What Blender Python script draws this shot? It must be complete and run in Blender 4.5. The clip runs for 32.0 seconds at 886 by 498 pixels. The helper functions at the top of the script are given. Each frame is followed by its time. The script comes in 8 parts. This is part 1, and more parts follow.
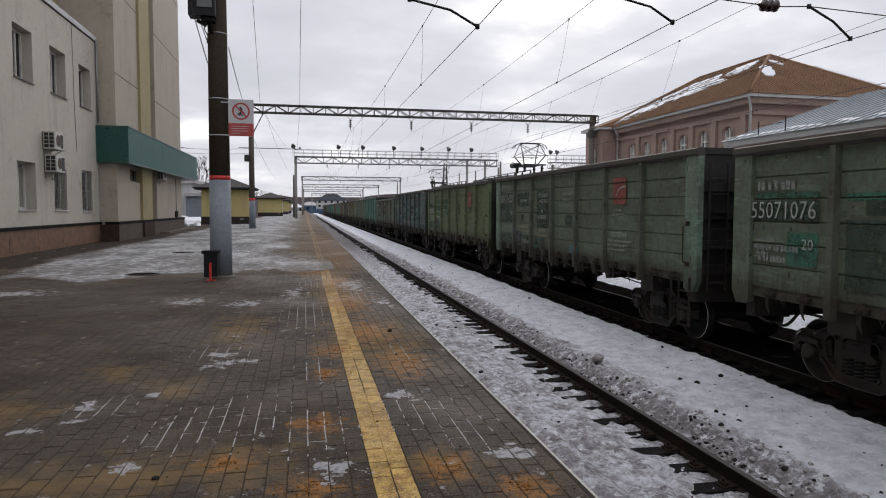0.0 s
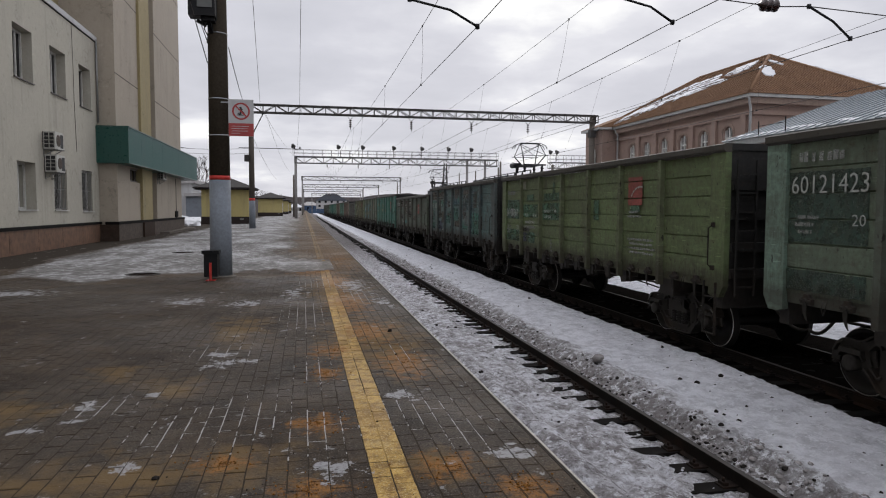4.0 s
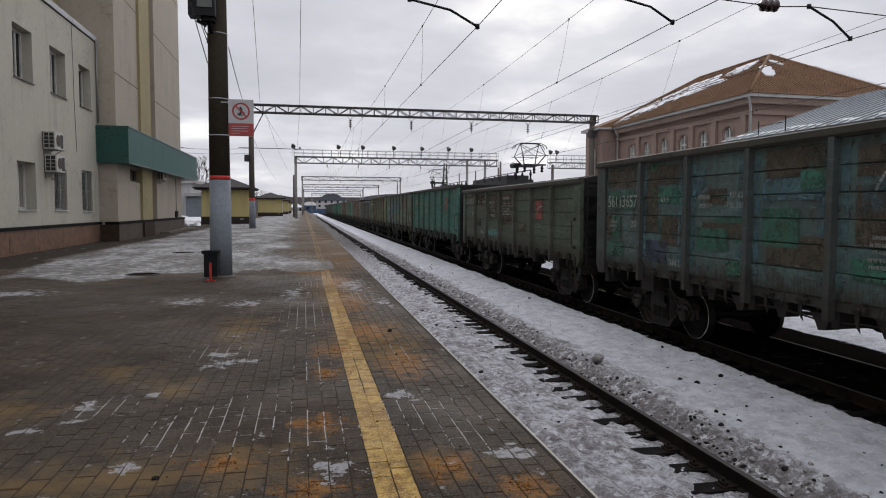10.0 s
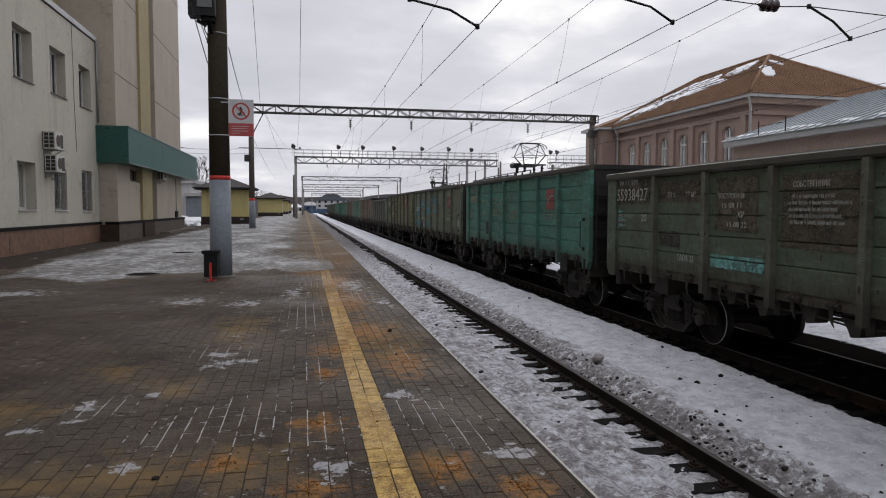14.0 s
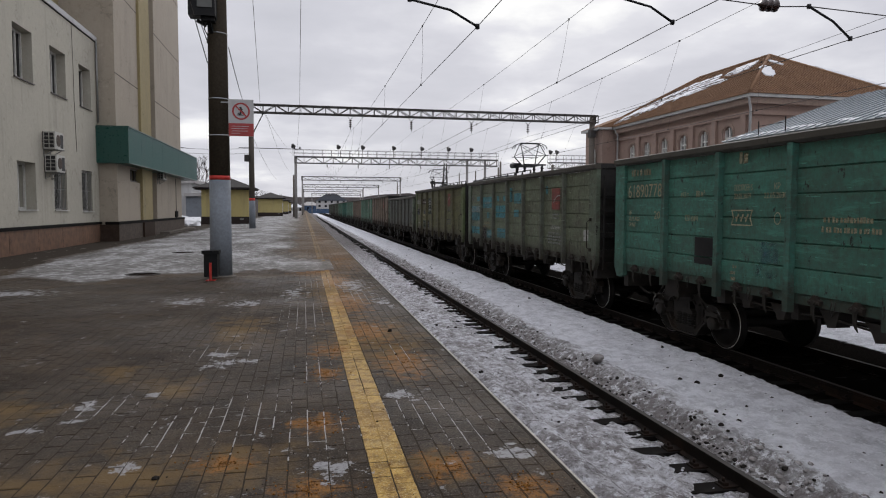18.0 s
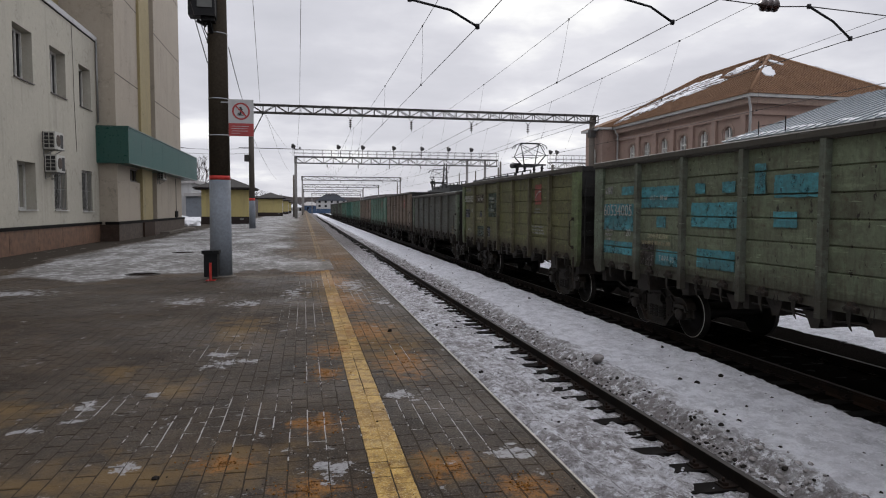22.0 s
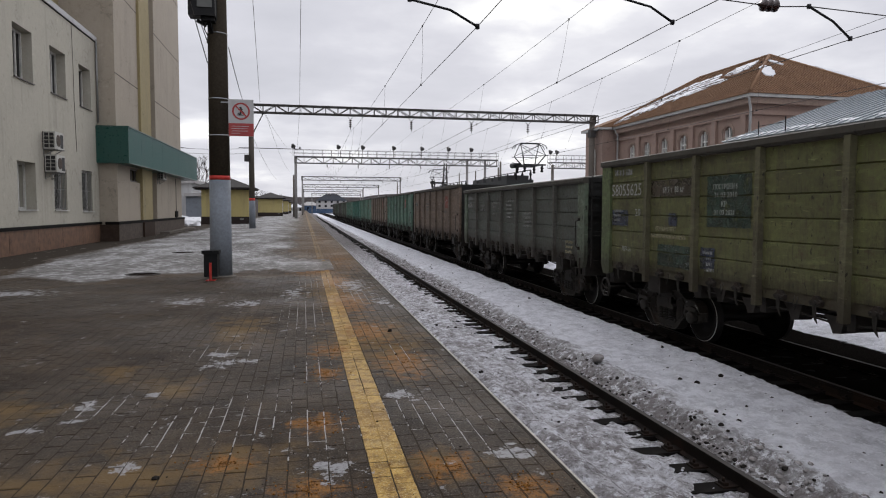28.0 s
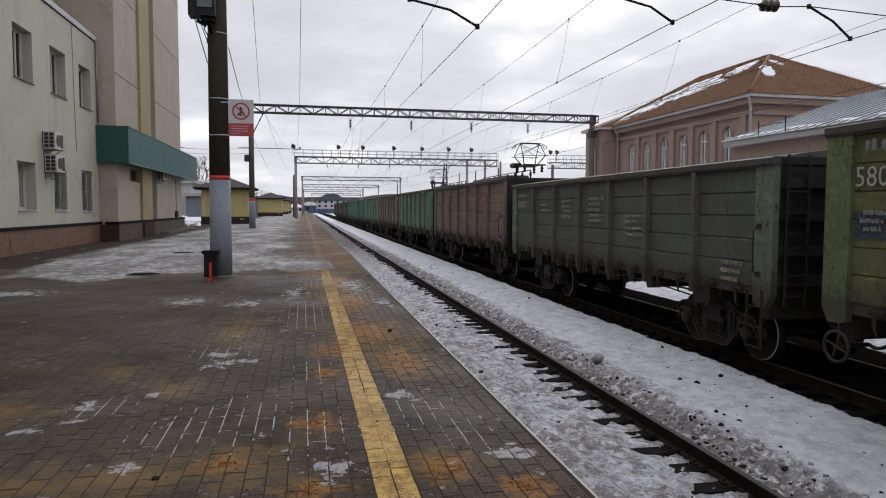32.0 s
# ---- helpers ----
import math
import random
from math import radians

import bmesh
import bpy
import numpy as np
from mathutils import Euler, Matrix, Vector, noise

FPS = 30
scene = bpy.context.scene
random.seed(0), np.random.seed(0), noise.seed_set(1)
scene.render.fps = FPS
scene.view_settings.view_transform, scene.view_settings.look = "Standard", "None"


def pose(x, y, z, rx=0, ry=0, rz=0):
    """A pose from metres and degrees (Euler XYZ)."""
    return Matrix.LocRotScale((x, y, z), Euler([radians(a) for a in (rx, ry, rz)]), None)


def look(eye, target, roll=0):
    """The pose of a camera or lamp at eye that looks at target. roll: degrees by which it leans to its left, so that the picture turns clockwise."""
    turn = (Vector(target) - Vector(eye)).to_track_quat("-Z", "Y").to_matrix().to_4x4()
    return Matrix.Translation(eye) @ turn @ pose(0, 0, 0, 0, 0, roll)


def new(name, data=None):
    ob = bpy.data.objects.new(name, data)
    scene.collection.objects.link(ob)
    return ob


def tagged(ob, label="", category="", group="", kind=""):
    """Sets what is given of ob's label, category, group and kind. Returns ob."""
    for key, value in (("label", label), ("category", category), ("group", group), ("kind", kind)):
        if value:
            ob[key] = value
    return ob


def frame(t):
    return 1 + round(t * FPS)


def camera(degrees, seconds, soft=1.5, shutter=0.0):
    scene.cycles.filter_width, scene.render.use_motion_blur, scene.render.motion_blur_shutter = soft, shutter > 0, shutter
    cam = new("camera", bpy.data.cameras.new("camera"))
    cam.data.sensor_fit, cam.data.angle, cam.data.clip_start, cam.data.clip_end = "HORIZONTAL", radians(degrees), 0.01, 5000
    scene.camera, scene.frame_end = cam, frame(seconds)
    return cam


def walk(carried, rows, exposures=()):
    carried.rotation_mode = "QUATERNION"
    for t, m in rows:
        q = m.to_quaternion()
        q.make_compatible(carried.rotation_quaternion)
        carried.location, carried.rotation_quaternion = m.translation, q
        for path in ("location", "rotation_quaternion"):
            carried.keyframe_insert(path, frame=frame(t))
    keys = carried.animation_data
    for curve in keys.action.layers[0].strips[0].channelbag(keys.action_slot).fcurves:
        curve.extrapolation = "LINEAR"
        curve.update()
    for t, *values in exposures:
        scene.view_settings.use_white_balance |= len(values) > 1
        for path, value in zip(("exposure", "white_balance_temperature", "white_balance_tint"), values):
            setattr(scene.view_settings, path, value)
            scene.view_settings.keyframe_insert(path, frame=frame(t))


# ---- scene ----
import itertools

# camera on a stand on the platform; x to the right of the tracks' direction, y along the tracks, z = 0 on the platform
EYE = Vector((0.0, 0.0, 1.682))
YAW, PITCH = 0.20591, -0.0606
AIM = EYE + Vector((math.sin(YAW) * math.cos(PITCH), math.cos(YAW) * math.cos(PITCH), math.sin(PITCH)))
cam = camera(67.42, 32.0, soft=1.1, shutter=0.0)
walk(cam, [(0.0, look(EYE, AIM, 0.174)), (32.0, look(EYE, AIM, 0.174))], exposures=[(0.0, 0.03), (1.0, 0.02), (2.0, -0.07), (8.0, -0.04), (10.0, -0.1), (12.0, -0.05), (14.0, -0.09), (17.0, -0.11), (20.0, -0.08), (23.0, -0.05), (24.0, 0.0), (28.0, 0.0), (30.0, 0.05), (32.0, 0.05)])

# ---- light: overcast winter day ----
world = bpy.data.worlds.new("overcast")
scene.world = world
world.use_nodes = True
wn, wl = world.node_tree.nodes, world.node_tree.links
wn.clear()
w_out = wn.new("ShaderNodeOutputWorld")
w_sky = wn.new("ShaderNodeTexSky")
w_sky.sky_type, w_sky.sun_disc = "NISHITA", False
w_sky.sun_elevation, w_sky.sun_rotation = radians(28), radians(20)
w_sky_bg = wn.new("ShaderNodeBackground")
w_sky_bg.inputs["Strength"].default_value = 0.05
wl.new(w_sky.outputs[0], w_sky_bg.inputs["Color"])
w_co = wn.new("ShaderNodeTexCoord")
w_sep = wn.new("ShaderNodeSeparateXYZ")
wl.new(w_co.outputs["Generated"], w_sep.inputs[0])
# project the direction on a flat cloud layer, so that the clouds flatten towards the horizon
w_h = wn.new("ShaderNodeMath")
w_h.operation = "ADD"
w_h.inputs[1].default_value = 0.16
wl.new(w_sep.outputs["Z"], w_h.inputs[0])
w_hm = wn.new("ShaderNodeMath")
w_hm.operation = "MAXIMUM"
w_hm.inputs[1].default_value = 0.05
wl.new(w_h.outputs[0], w_hm.inputs[0])
w_div = wn.new("ShaderNodeVectorMath")
w_div.operation = "DIVIDE"
w_cmb = wn.new("ShaderNodeCombineXYZ")
for i in range(3):
    wl.new(w_hm.outputs[0], w_cmb.inputs[i])
wl.new(w_co.outputs["Generated"], w_div.inputs[0])
wl.new(w_cmb.outputs[0], w_div.inputs[1])
w_noise = wn.new("ShaderNodeTexNoise")
w_noise.inputs["Scale"].default_value = 1.15
w_noise.inputs["Detail"].default_value = 7
w_noise.inputs["Roughness"].default_value = 0.52
w_off = wn.new("ShaderNodeVectorMath")
w_off.operation = "ADD"
w_off.inputs[1].default_value = (0.43, 0.62, -0.11)
wl.new(w_div.outputs[0], w_off.inputs[0])
wl.new(w_off.outputs[0], w_noise.inputs["Vector"])
w_ramp = wn.new("ShaderNodeValToRGB")
w_ramp.color_ramp.elements[0].position, w_ramp.color_ramp.elements[0].color = 0.30, (0.55, 0.558, 0.615, 1)
w_ramp.color_ramp.elements[1].position, w_ramp.color_ramp.elements[1].color = 0.68, (1.0, 1.0, 1.0, 1)
e = w_ramp.color_ramp.elements.new(0.50)
e.color = (0.645, 0.648, 0.71, 1)
e = w_ramp.color_ramp.elements.new(0.60)
e.color = (0.765, 0.767, 0.82, 1)
wl.new(w_noise.outputs["Fac"], w_ramp.inputs[0])
w_cloud = wn.new("ShaderNodeBackground")
w_cloud.inputs["Strength"].default_value = 1.12
wl.new(w_ramp.outputs[0], w_cloud.inputs["Color"])
# an overcast sky is brighter overhead than at the horizon
w_up = wn.new("ShaderNodeMapRange")
w_up.interpolation_type = "SMOOTHSTEP"
w_up.inputs["From Min"].default_value, w_up.inputs["From Max"].default_value = 0.3, 1.0
w_up.inputs["To Min"].default_value, w_up.inputs["To Max"].default_value = 1.09, 2.2
wl.new(w_sep.outputs["Z"], w_up.inputs["Value"])
wl.new(w_up.outputs["Result"], w_cloud.inputs["Strength"])
w_mix = wn.new("ShaderNodeMixShader")
w_mix.inputs[0].default_value = 0.97
wl.new(w_sky_bg.outputs[0], w_mix.inputs[1])
wl.new(w_cloud.outputs[0], w_mix.inputs[2])
wl.new(w_mix.outputs[0], w_out.inputs["Surface"])

sun = new("sun", bpy.data.lights.new("sun", "SUN"))
sun.data.energy, sun.data.angle, sun.data.color = 0.5, radians(25), (1.0, 0.97, 0.93)
sun.matrix_world = look((0, 0, 30), (-10, -26, 14))

# ---- materials ----
MATS = {}


def ramp_of(nt, value, stops):
    r = nt.nodes.new("ShaderNodeValToRGB")
    els = r.color_ramp.elements
    while len(els) < len(stops):
        els.new(0.5)
    for el, (p, c) in zip(els, stops):
        el.position = p
        el.color = (c, c, c, 1) if isinstance(c, (int, float)) else (*c, 1)
    nt.links.new(value, r.inputs[0])
    return r.outputs[0]


def mixed(nt, fac, a, b, kind="MIX"):
    m = nt.nodes.new("ShaderNodeMix")
    m.data_type, m.blend_type = "RGBA", kind
    for socket, v in ((m.inputs[0], fac), (m.inputs[6], a), (m.inputs[7], b)):
        if isinstance(v, (int, float)):
            socket.default_value = v
        elif isinstance(v, tuple):
            socket.default_value = (*v, 1)
        else:
            nt.links.new(v, socket)
    return m.outputs[2]


def maths(nt, op, a, b=0.0, c=0.0):
    m = nt.nodes.new("ShaderNodeMath")
    m.operation = op
    for socket, v in zip(m.inputs, (a, b, c)):
        if isinstance(v, (int, float)):
            socket.default_value = v
        else:
            nt.links.new(v, socket)
    return m.outputs[0]


def noise_of(nt, vec, scale, detail=4, rough=0.55, stretch=None):
    if stretch:
        mp = nt.nodes.new("ShaderNodeMapping")
        mp.inputs["Scale"].default_value = stretch
        nt.links.new(vec, mp.inputs["Vector"])
        vec = mp.outputs[0]
    n = nt.nodes.new("ShaderNodeTexNoise")
    n.inputs["Scale"].default_value, n.inputs["Detail"].default_value, n.inputs["Roughness"].default_value = scale, detail, rough
    nt.links.new(vec, n.inputs["Vector"])
    return n.outputs["Fac"]


def bumped(nt, bsdf, height, strength=0.3, distance=0.01):
    b = nt.nodes.new("ShaderNodeBump")
    b.inputs["Strength"].default_value, b.inputs["Distance"].default_value = strength, distance
    nt.links.new(height, b.inputs["Height"])
    nt.links.new(b.outputs[0], bsdf.inputs["Normal"])


def blank(name, rough=0.7, metal=0.0):
    m = bpy.data.materials.new(name)
    m.use_nodes = True
    nt = m.node_tree
    bsdf = nt.nodes["Principled BSDF"]
    bsdf.inputs["Roughness"].default_value, bsdf.inputs["Metallic"].default_value = rough, metal
    co = nt.nodes.new("ShaderNodeTexCoord").outputs["Object"]
    MATS[name] = m
    return m, nt, bsdf, co


def plain(name, colour, rough=0.7, metal=0.0, grain=14.0, vary=0.25, bump=0.15, stain=(0.05, 0.045, 0.04), stains=0.35):
    """Paint, plaster, metal, stone: grain and stains at two scales."""
    m, nt, bsdf, co = blank(name, rough, metal)
    fine, broad = noise_of(nt, co, grain, 6, 0.6), noise_of(nt, co, grain * 0.09, 5, 0.6)
    if rough >= 0.5:
        bsdf.inputs["Specular IOR Level"].default_value = 0.18 if rough < 0.7 else 0.07
    dark = tuple(c * (1 - vary) for c in colour)
    lite = tuple(min(1, c * (1 + vary * 0.6)) for c in colour)
    col = mixed(nt, ramp_of(nt, fine, [(0.3, 0.0), (0.72, 1.0)]), dark, lite)
    col = mixed(nt, ramp_of(nt, broad, [(0.5, 0.0), (0.78, stains)]), col, stain)
    nt.links.new(col, bsdf.inputs["Base Color"])
    nt.links.new(ramp_of(nt, fine, [(0.2, max(0.04, rough - 0.12)), (0.8, min(1, rough + 0.12))]), bsdf.inputs["Roughness"])
    if bump:
        bumped(nt, bsdf, fine, bump, 0.006)
    return m


def facing_up(nt):
    g = nt.nodes.new("ShaderNodeNewGeometry")
    s = nt.nodes.new("ShaderNodeSeparateXYZ")
    nt.links.new(g.outputs["Normal"], s.inputs[0])
    return s.outputs["Z"], g.outputs["Position"]


# old plaster on the station's wing and tower
def plaster(name, colour):
    m, nt, bsdf, co = blank(name, 0.88)
    z, pos = facing_up(nt)
    fine, broad = noise_of(nt, pos, 26, 6, 0.65), noise_of(nt, pos, 0.45, 5, 0.6)
    streak = noise_of(nt, pos, 1.0, 5, 0.6, (1.6, 1.6, 0.12))
    col = mixed(nt, ramp_of(nt, fine, [(0.3, 0), (0.7, 1)]), tuple(c * 0.9 for c in colour), tuple(min(1, c * 1.06) for c in colour))
    col = mixed(nt, ramp_of(nt, broad, [(0.45, 0), (0.75, 0.35)]), col, tuple(c * 0.72 for c in colour))
    col = mixed(nt, ramp_of(nt, streak, [(0.55, 0), (0.75, 0.4)]), col, (0.16, 0.15, 0.13))
    spots = noise_of(nt, pos, 5.0, 7, 0.72)
    col = mixed(nt, ramp_of(nt, spots, [(0.57, 0), (0.66, 0.4)]), col, tuple(c * 0.5 for c in colour))
    col = mixed(nt, ramp_of(nt, spots, [(0.33, 0.5), (0.42, 0)]), col, tuple(min(1, c * 1.3) for c in colour))
    web = nt.nodes.new("ShaderNodeTexVoronoi")
    web.feature = "DISTANCE_TO_EDGE"
    web.inputs["Scale"].default_value = 0.55
    warp = nt.nodes.new("ShaderNodeVectorMath")
    warp.operation = "MULTIPLY_ADD"
    warp.inputs[1].default_value = (1.1, 1.1, 1.1)
    tri = nt.nodes.new("ShaderNodeCombineXYZ")
    for k, sc in enumerate((2.1, 2.7, 2.4)):
        nt.links.new(noise_of(nt, pos, sc, 5, 0.65), tri.inputs[k])
    nt.links.new(tri.outputs[0], warp.inputs[0])
    nt.links.new(pos, warp.inputs[2])
    nt.links.new(warp.outputs[0], web.inputs["Vector"])
    crack = maths(nt, "MULTIPLY", ramp_of(nt, web.outputs["Distance"], [(0.004, 0.6), (0.012, 0)]), ramp_of(nt, broad, [(0.45, 0), (0.6, 1)]))
    col = mixed(nt, crack, col, tuple(c * 0.35 for c in colour))
    nt.links.new(col, bsdf.inputs["Base Color"])
    bumped(nt, bsdf, maths(nt, "ADD", fine, maths(nt, "MULTIPLY", spots, 0.6)), 0.5, 0.015)
    return m


plaster("white_plaster", (0.43, 0.405, 0.337))
plaster("beige_plaster", (0.36, 0.312, 0.25))
plaster("ochre_plaster", (0.30, 0.245, 0.125))
plaster("umber_plaster", (0.12, 0.095, 0.05))
plaster("kiosk_yellow", (0.44, 0.37, 0.16))
plaster("pale_wall", (0.5, 0.5, 0.5))
plain("plinth_tile", (0.05, 0.034, 0.026), 0.7, 0, 5, 0.4, 0.1)
plain("plinth_red", (0.185, 0.108, 0.072), 0.55, 0, 5, 0.5, 0.15, (0.07, 0.055, 0.045), 0.7)
plain("plinth_grey", (0.112, 0.092, 0.078), 0.7, 0, 6, 0.45, 0.15)
plain("black_trim", (0.009, 0.008, 0.0075), 0.75)
plain("green_panel", (0.008, 0.06, 0.048), 0.32, 0, 9, 0.12, 0.04, (0.03, 0.06, 0.05), 0.3)
plain("teal_panel", (0.02, 0.09, 0.078), 0.5, 0, 9, 0.12, 0.04, (0.05, 0.08, 0.08), 0.3)
plain("window_frame_white", (0.6, 0.59, 0.56), 0.4)
plain("window_frame_brown", (0.06, 0.045, 0.035), 0.45)
plain("grille_steel", (0.25, 0.25, 0.24), 0.5, 0.5)
plain("ac_white", (0.46, 0.45, 0.41), 0.45)
plain("ac_dark", (0.03, 0.03, 0.03), 0.5)
plain("galvanised", (0.33, 0.34, 0.35), 0.42, 0.8, 10, 0.15, 0.08)
plain("concrete", (0.13, 0.115, 0.10), 0.85, 0, 20, 0.3, 0.4)
plain("concrete_dark", (0.06, 0.05, 0.038), 0.85, 0, 20, 0.3, 0.4)
plain("concrete_pale", (0.26, 0.25, 0.24), 0.85, 0, 20, 0.3, 0.3)
plain("paint_grey", (0.20, 0.222, 0.252), 0.6, 0, 16, 0.2, 0.25)
plain("paint_red", (0.5, 0.05, 0.04), 0.5)
plain("bin_black", (0.009, 0.0095, 0.011), 0.5)
plain("sign_white", (0.46, 0.46, 0.47), 0.35, 0, 10, 0.08, 0.02)
plain("sign_red", (0.36, 0.035, 0.035), 0.35, 0, 10, 0.08, 0.02)
plain("sign_black", (0.02, 0.02, 0.02), 0.4)
plain("gantry_steel", (0.065, 0.062, 0.06), 0.65, 0.15, 12, 0.3, 0.1, (0.09, 0.05, 0.03), 0.4)
plain("gantry_pale", (0.14, 0.135, 0.13), 0.6, 0.2, 12, 0.3, 0.1)
plain("wire", (0.045, 0.04, 0.038), 0.6, 0.4)
plain("insulator", (0.03, 0.014, 0.012), 0.2)
plain("kiosk_roof", (0.022, 0.018, 0.0165), 0.6, 0, 18, 0.35, 0.4)
plain("kiosk_base", (0.03, 0.022, 0.02), 0.6)
# near-black: shade of unlit rooms as colour, and one black painted wagon field
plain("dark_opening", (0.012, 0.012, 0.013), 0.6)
plaster("brick_red", (0.28, 0.196, 0.16))
plain("brick_trim", (0.30, 0.225, 0.185), 0.85, 0, 9, 0.2, 0.3)
plain("gutter_grey", (0.42, 0.42, 0.41), 0.45, 0.4)
plain("cast_steel", (0.034, 0.03, 0.0265), 0.6, 0.1, 9, 0.4, 0.25, (0.06, 0.035, 0.02), 0.5)
plain("wheel_steel", (0.018, 0.016, 0.015), 0.6, 0.2, 8, 0.3, 0.1)
plain("wheel_tread", (0.6, 0.59, 0.57), 0.4, 0.3, 8, 0.2, 0.05)
plain("spring_steel", (0.022, 0.02, 0.018), 0.6, 0.1)


# stencilled paint, rubbed off in places
def stencil_paint(name, colour, cover):
    m, nt, bsdf, co = blank(name, 0.8)
    bsdf.inputs["Specular IOR Level"].default_value = 0.1
    z, pos = facing_up(nt)
    rub = noise_of(nt, pos, 16, 6, 0.7)
    nt.links.new(mixed(nt, ramp_of(nt, rub, [(0.3, 0), (0.7, 1)]), tuple(c * 0.6 for c in colour), colour), bsdf.inputs["Base Color"])
    nt.links.new(ramp_of(nt, noise_of(nt, co, 7, 7, 0.75), [(0.27, 0.2), (0.46, cover)]), bsdf.inputs["Alpha"])


stencil_paint("chalk_white", (0.46, 0.47, 0.44), 0.95)
stencil_paint("stencil_cream", (0.42, 0.39, 0.26), 0.95)
stencil_paint("faded_white", (0.36, 0.37, 0.35), 0.55)
stencil_paint("faded_cream", (0.36, 0.33, 0.22), 0.6)
plain("latch_steel", (0.036, 0.033, 0.029), 0.7, 0, 9, 0.45, 0.2, (0.09, 0.04, 0.02), 0.6)
plain("blind_cream", (0.24, 0.23, 0.19), 0.6, 0, 3, 0.2, 0.05)
plain("bare_wood", (0.05, 0.042, 0.036), 0.9, 0, 20, 0.35, 0.3)
plain("loco_green", (0.03, 0.075, 0.05), 0.4)
plain("loco_roof", (0.06, 0.06, 0.062), 0.6)
plain("far_wall", (0.42, 0.41, 0.4), 0.9)
plain("far_roof", (0.05, 0.055, 0.065), 0.85)
plain("far_blue", (0.05, 0.085, 0.15), 0.6)
plain("far_orange", (0.2, 0.11, 0.08), 0.7)
plain("far_wood", (0.075, 0.066, 0.064), 0.95, 0, 0.05, 0.4, 0)
plain("bark", (0.055, 0.045, 0.04), 0.95, 0, 25, 0.3, 0.4)


# glass that mirrors the sky over a dark room
def glass(name, tint):
    m, nt, bsdf, co = blank(name, 0.16)
    n = noise_of(nt, co, 3, 3)
    nt.links.new(mixed(nt, n, tint, tuple(c * 0.5 for c in tint)), bsdf.inputs["Base Color"])
    bsdf.inputs["Specular IOR Level"].default_value = 0.22
    return m


glass("dark_glass", (0.012, 0.013, 0.015))
glass("pale_glass", (0.16, 0.165, 0.16))


# painted wagon sides: faded paint, rust on seams, coal dust low down, scratches
def wagon_paint(name, colour, rust=0.5, dust=0.5, worn=False, dusty=(0.066, 0.054, 0.042)):
    m, nt, bsdf, co = blank(name, 0.62)
    colour = tuple(c * 1.85 for c in colour)
    bsdf.inputs["Specular IOR Level"].default_value = 0.36
    place = nt.nodes.new("ShaderNodeSeparateXYZ")
    nt.links.new(co, place.inputs[0])
    shift = nt.nodes.new("ShaderNodeVectorMath")
    shift.operation = "ADD"
    rnd = nt.nodes.new("ShaderNodeCombineXYZ")
    chance = nt.nodes.new("ShaderNodeObjectInfo").outputs["Random"]
    for k in range(3):
        nt.links.new(maths(nt, "MULTIPLY", chance, 37.0 + 11 * k), rnd.inputs[k])
    nt.links.new(co, shift.inputs[0])
    nt.links.new(rnd.outputs[0], shift.inputs[1])
    co = shift.outputs[0]
    broad = noise_of(nt, co, 0.9, 6, 0.62)
    fine = noise_of(nt, co, 11, 7, 0.68)
    streak = noise_of(nt, co, 2.2, 6, 0.65, (1.0, 3.2, 0.35))
    chip = noise_of(nt, co, 5.5, 8, 0.72, (1.0, 0.8, 1.6))
    col = mixed(nt, ramp_of(nt, broad, [(0.3, 0), (0.7, 1)]), tuple(c * 0.74 for c in colour), tuple(min(1, c * 1.22) for c in colour))
    # each sheet has faded in its own way
    cell = nt.nodes.new("ShaderNodeCombineXYZ")
    nt.links.new(maths(nt, "FLOOR", maths(nt, "MULTIPLY", maths(nt, "ADD", place.outputs["Y"], 0.87), 0.5747)), cell.inputs[0])
    nt.links.new(maths(nt, "FLOOR", maths(nt, "MULTIPLY", maths(nt, "SUBTRACT", place.outputs["Z"], 1.46), 2.765)), cell.inputs[1])
    nt.links.new(maths(nt, "MULTIPLY", chance, 91.0), cell.inputs[2])
    sheet = nt.nodes.new("ShaderNodeTexWhiteNoise")
    nt.links.new(cell.outputs[0], sheet.inputs["Vector"])
    col = mixed(nt, maths(nt, "MULTIPLY", sheet.outputs["Value"], 0.45), col, mixed(nt, 0.35, tuple(c * 0.62 for c in colour), dusty))
    col = mixed(nt, ramp_of(nt, fine, [(0.36, 0), (0.7, 0.55)]), col, dusty)
    col = mixed(nt, ramp_of(nt, streak, [(0.5, 0), (0.72, dust)]), col, dusty)
    col = mixed(nt, ramp_of(nt, chip, [(0.62 - 0.10 * rust, 0), (0.70 - 0.08 * rust, rust)]), col, (0.07, 0.04, 0.026))
    strokes = noise_of(nt, co, 1.4, 7, 0.7, (1.0, 0.8, 4.5))
    col = mixed(nt, ramp_of(nt, strokes, [(0.54, 0), (0.68, 0.45)]), col, tuple(min(1, c * 1.6 + 0.015) for c in colour))
    big = noise_of(nt, co, 1.5, 8, 0.74, (1.0, 1.0, 0.75))
    col = mixed(nt, ramp_of(nt, big, [(0.55, 0), (0.62, 0.2 + 0.5 * rust)]), col, (0.04, 0.03, 0.023))
    run = noise_of(nt, co, 7.0, 7, 0.7, (1.0, 2.4, 0.22))
    col = mixed(nt, ramp_of(nt, run, [(0.56, 0), (0.66, 0.2 + 0.4 * dust)]), col, (0.03, 0.024, 0.019))
    # dents and knocked-off paint, small and dark
    knock = noise_of(nt, co, 8.0, 5, 0.6, (1.0, 1.5, 0.7))
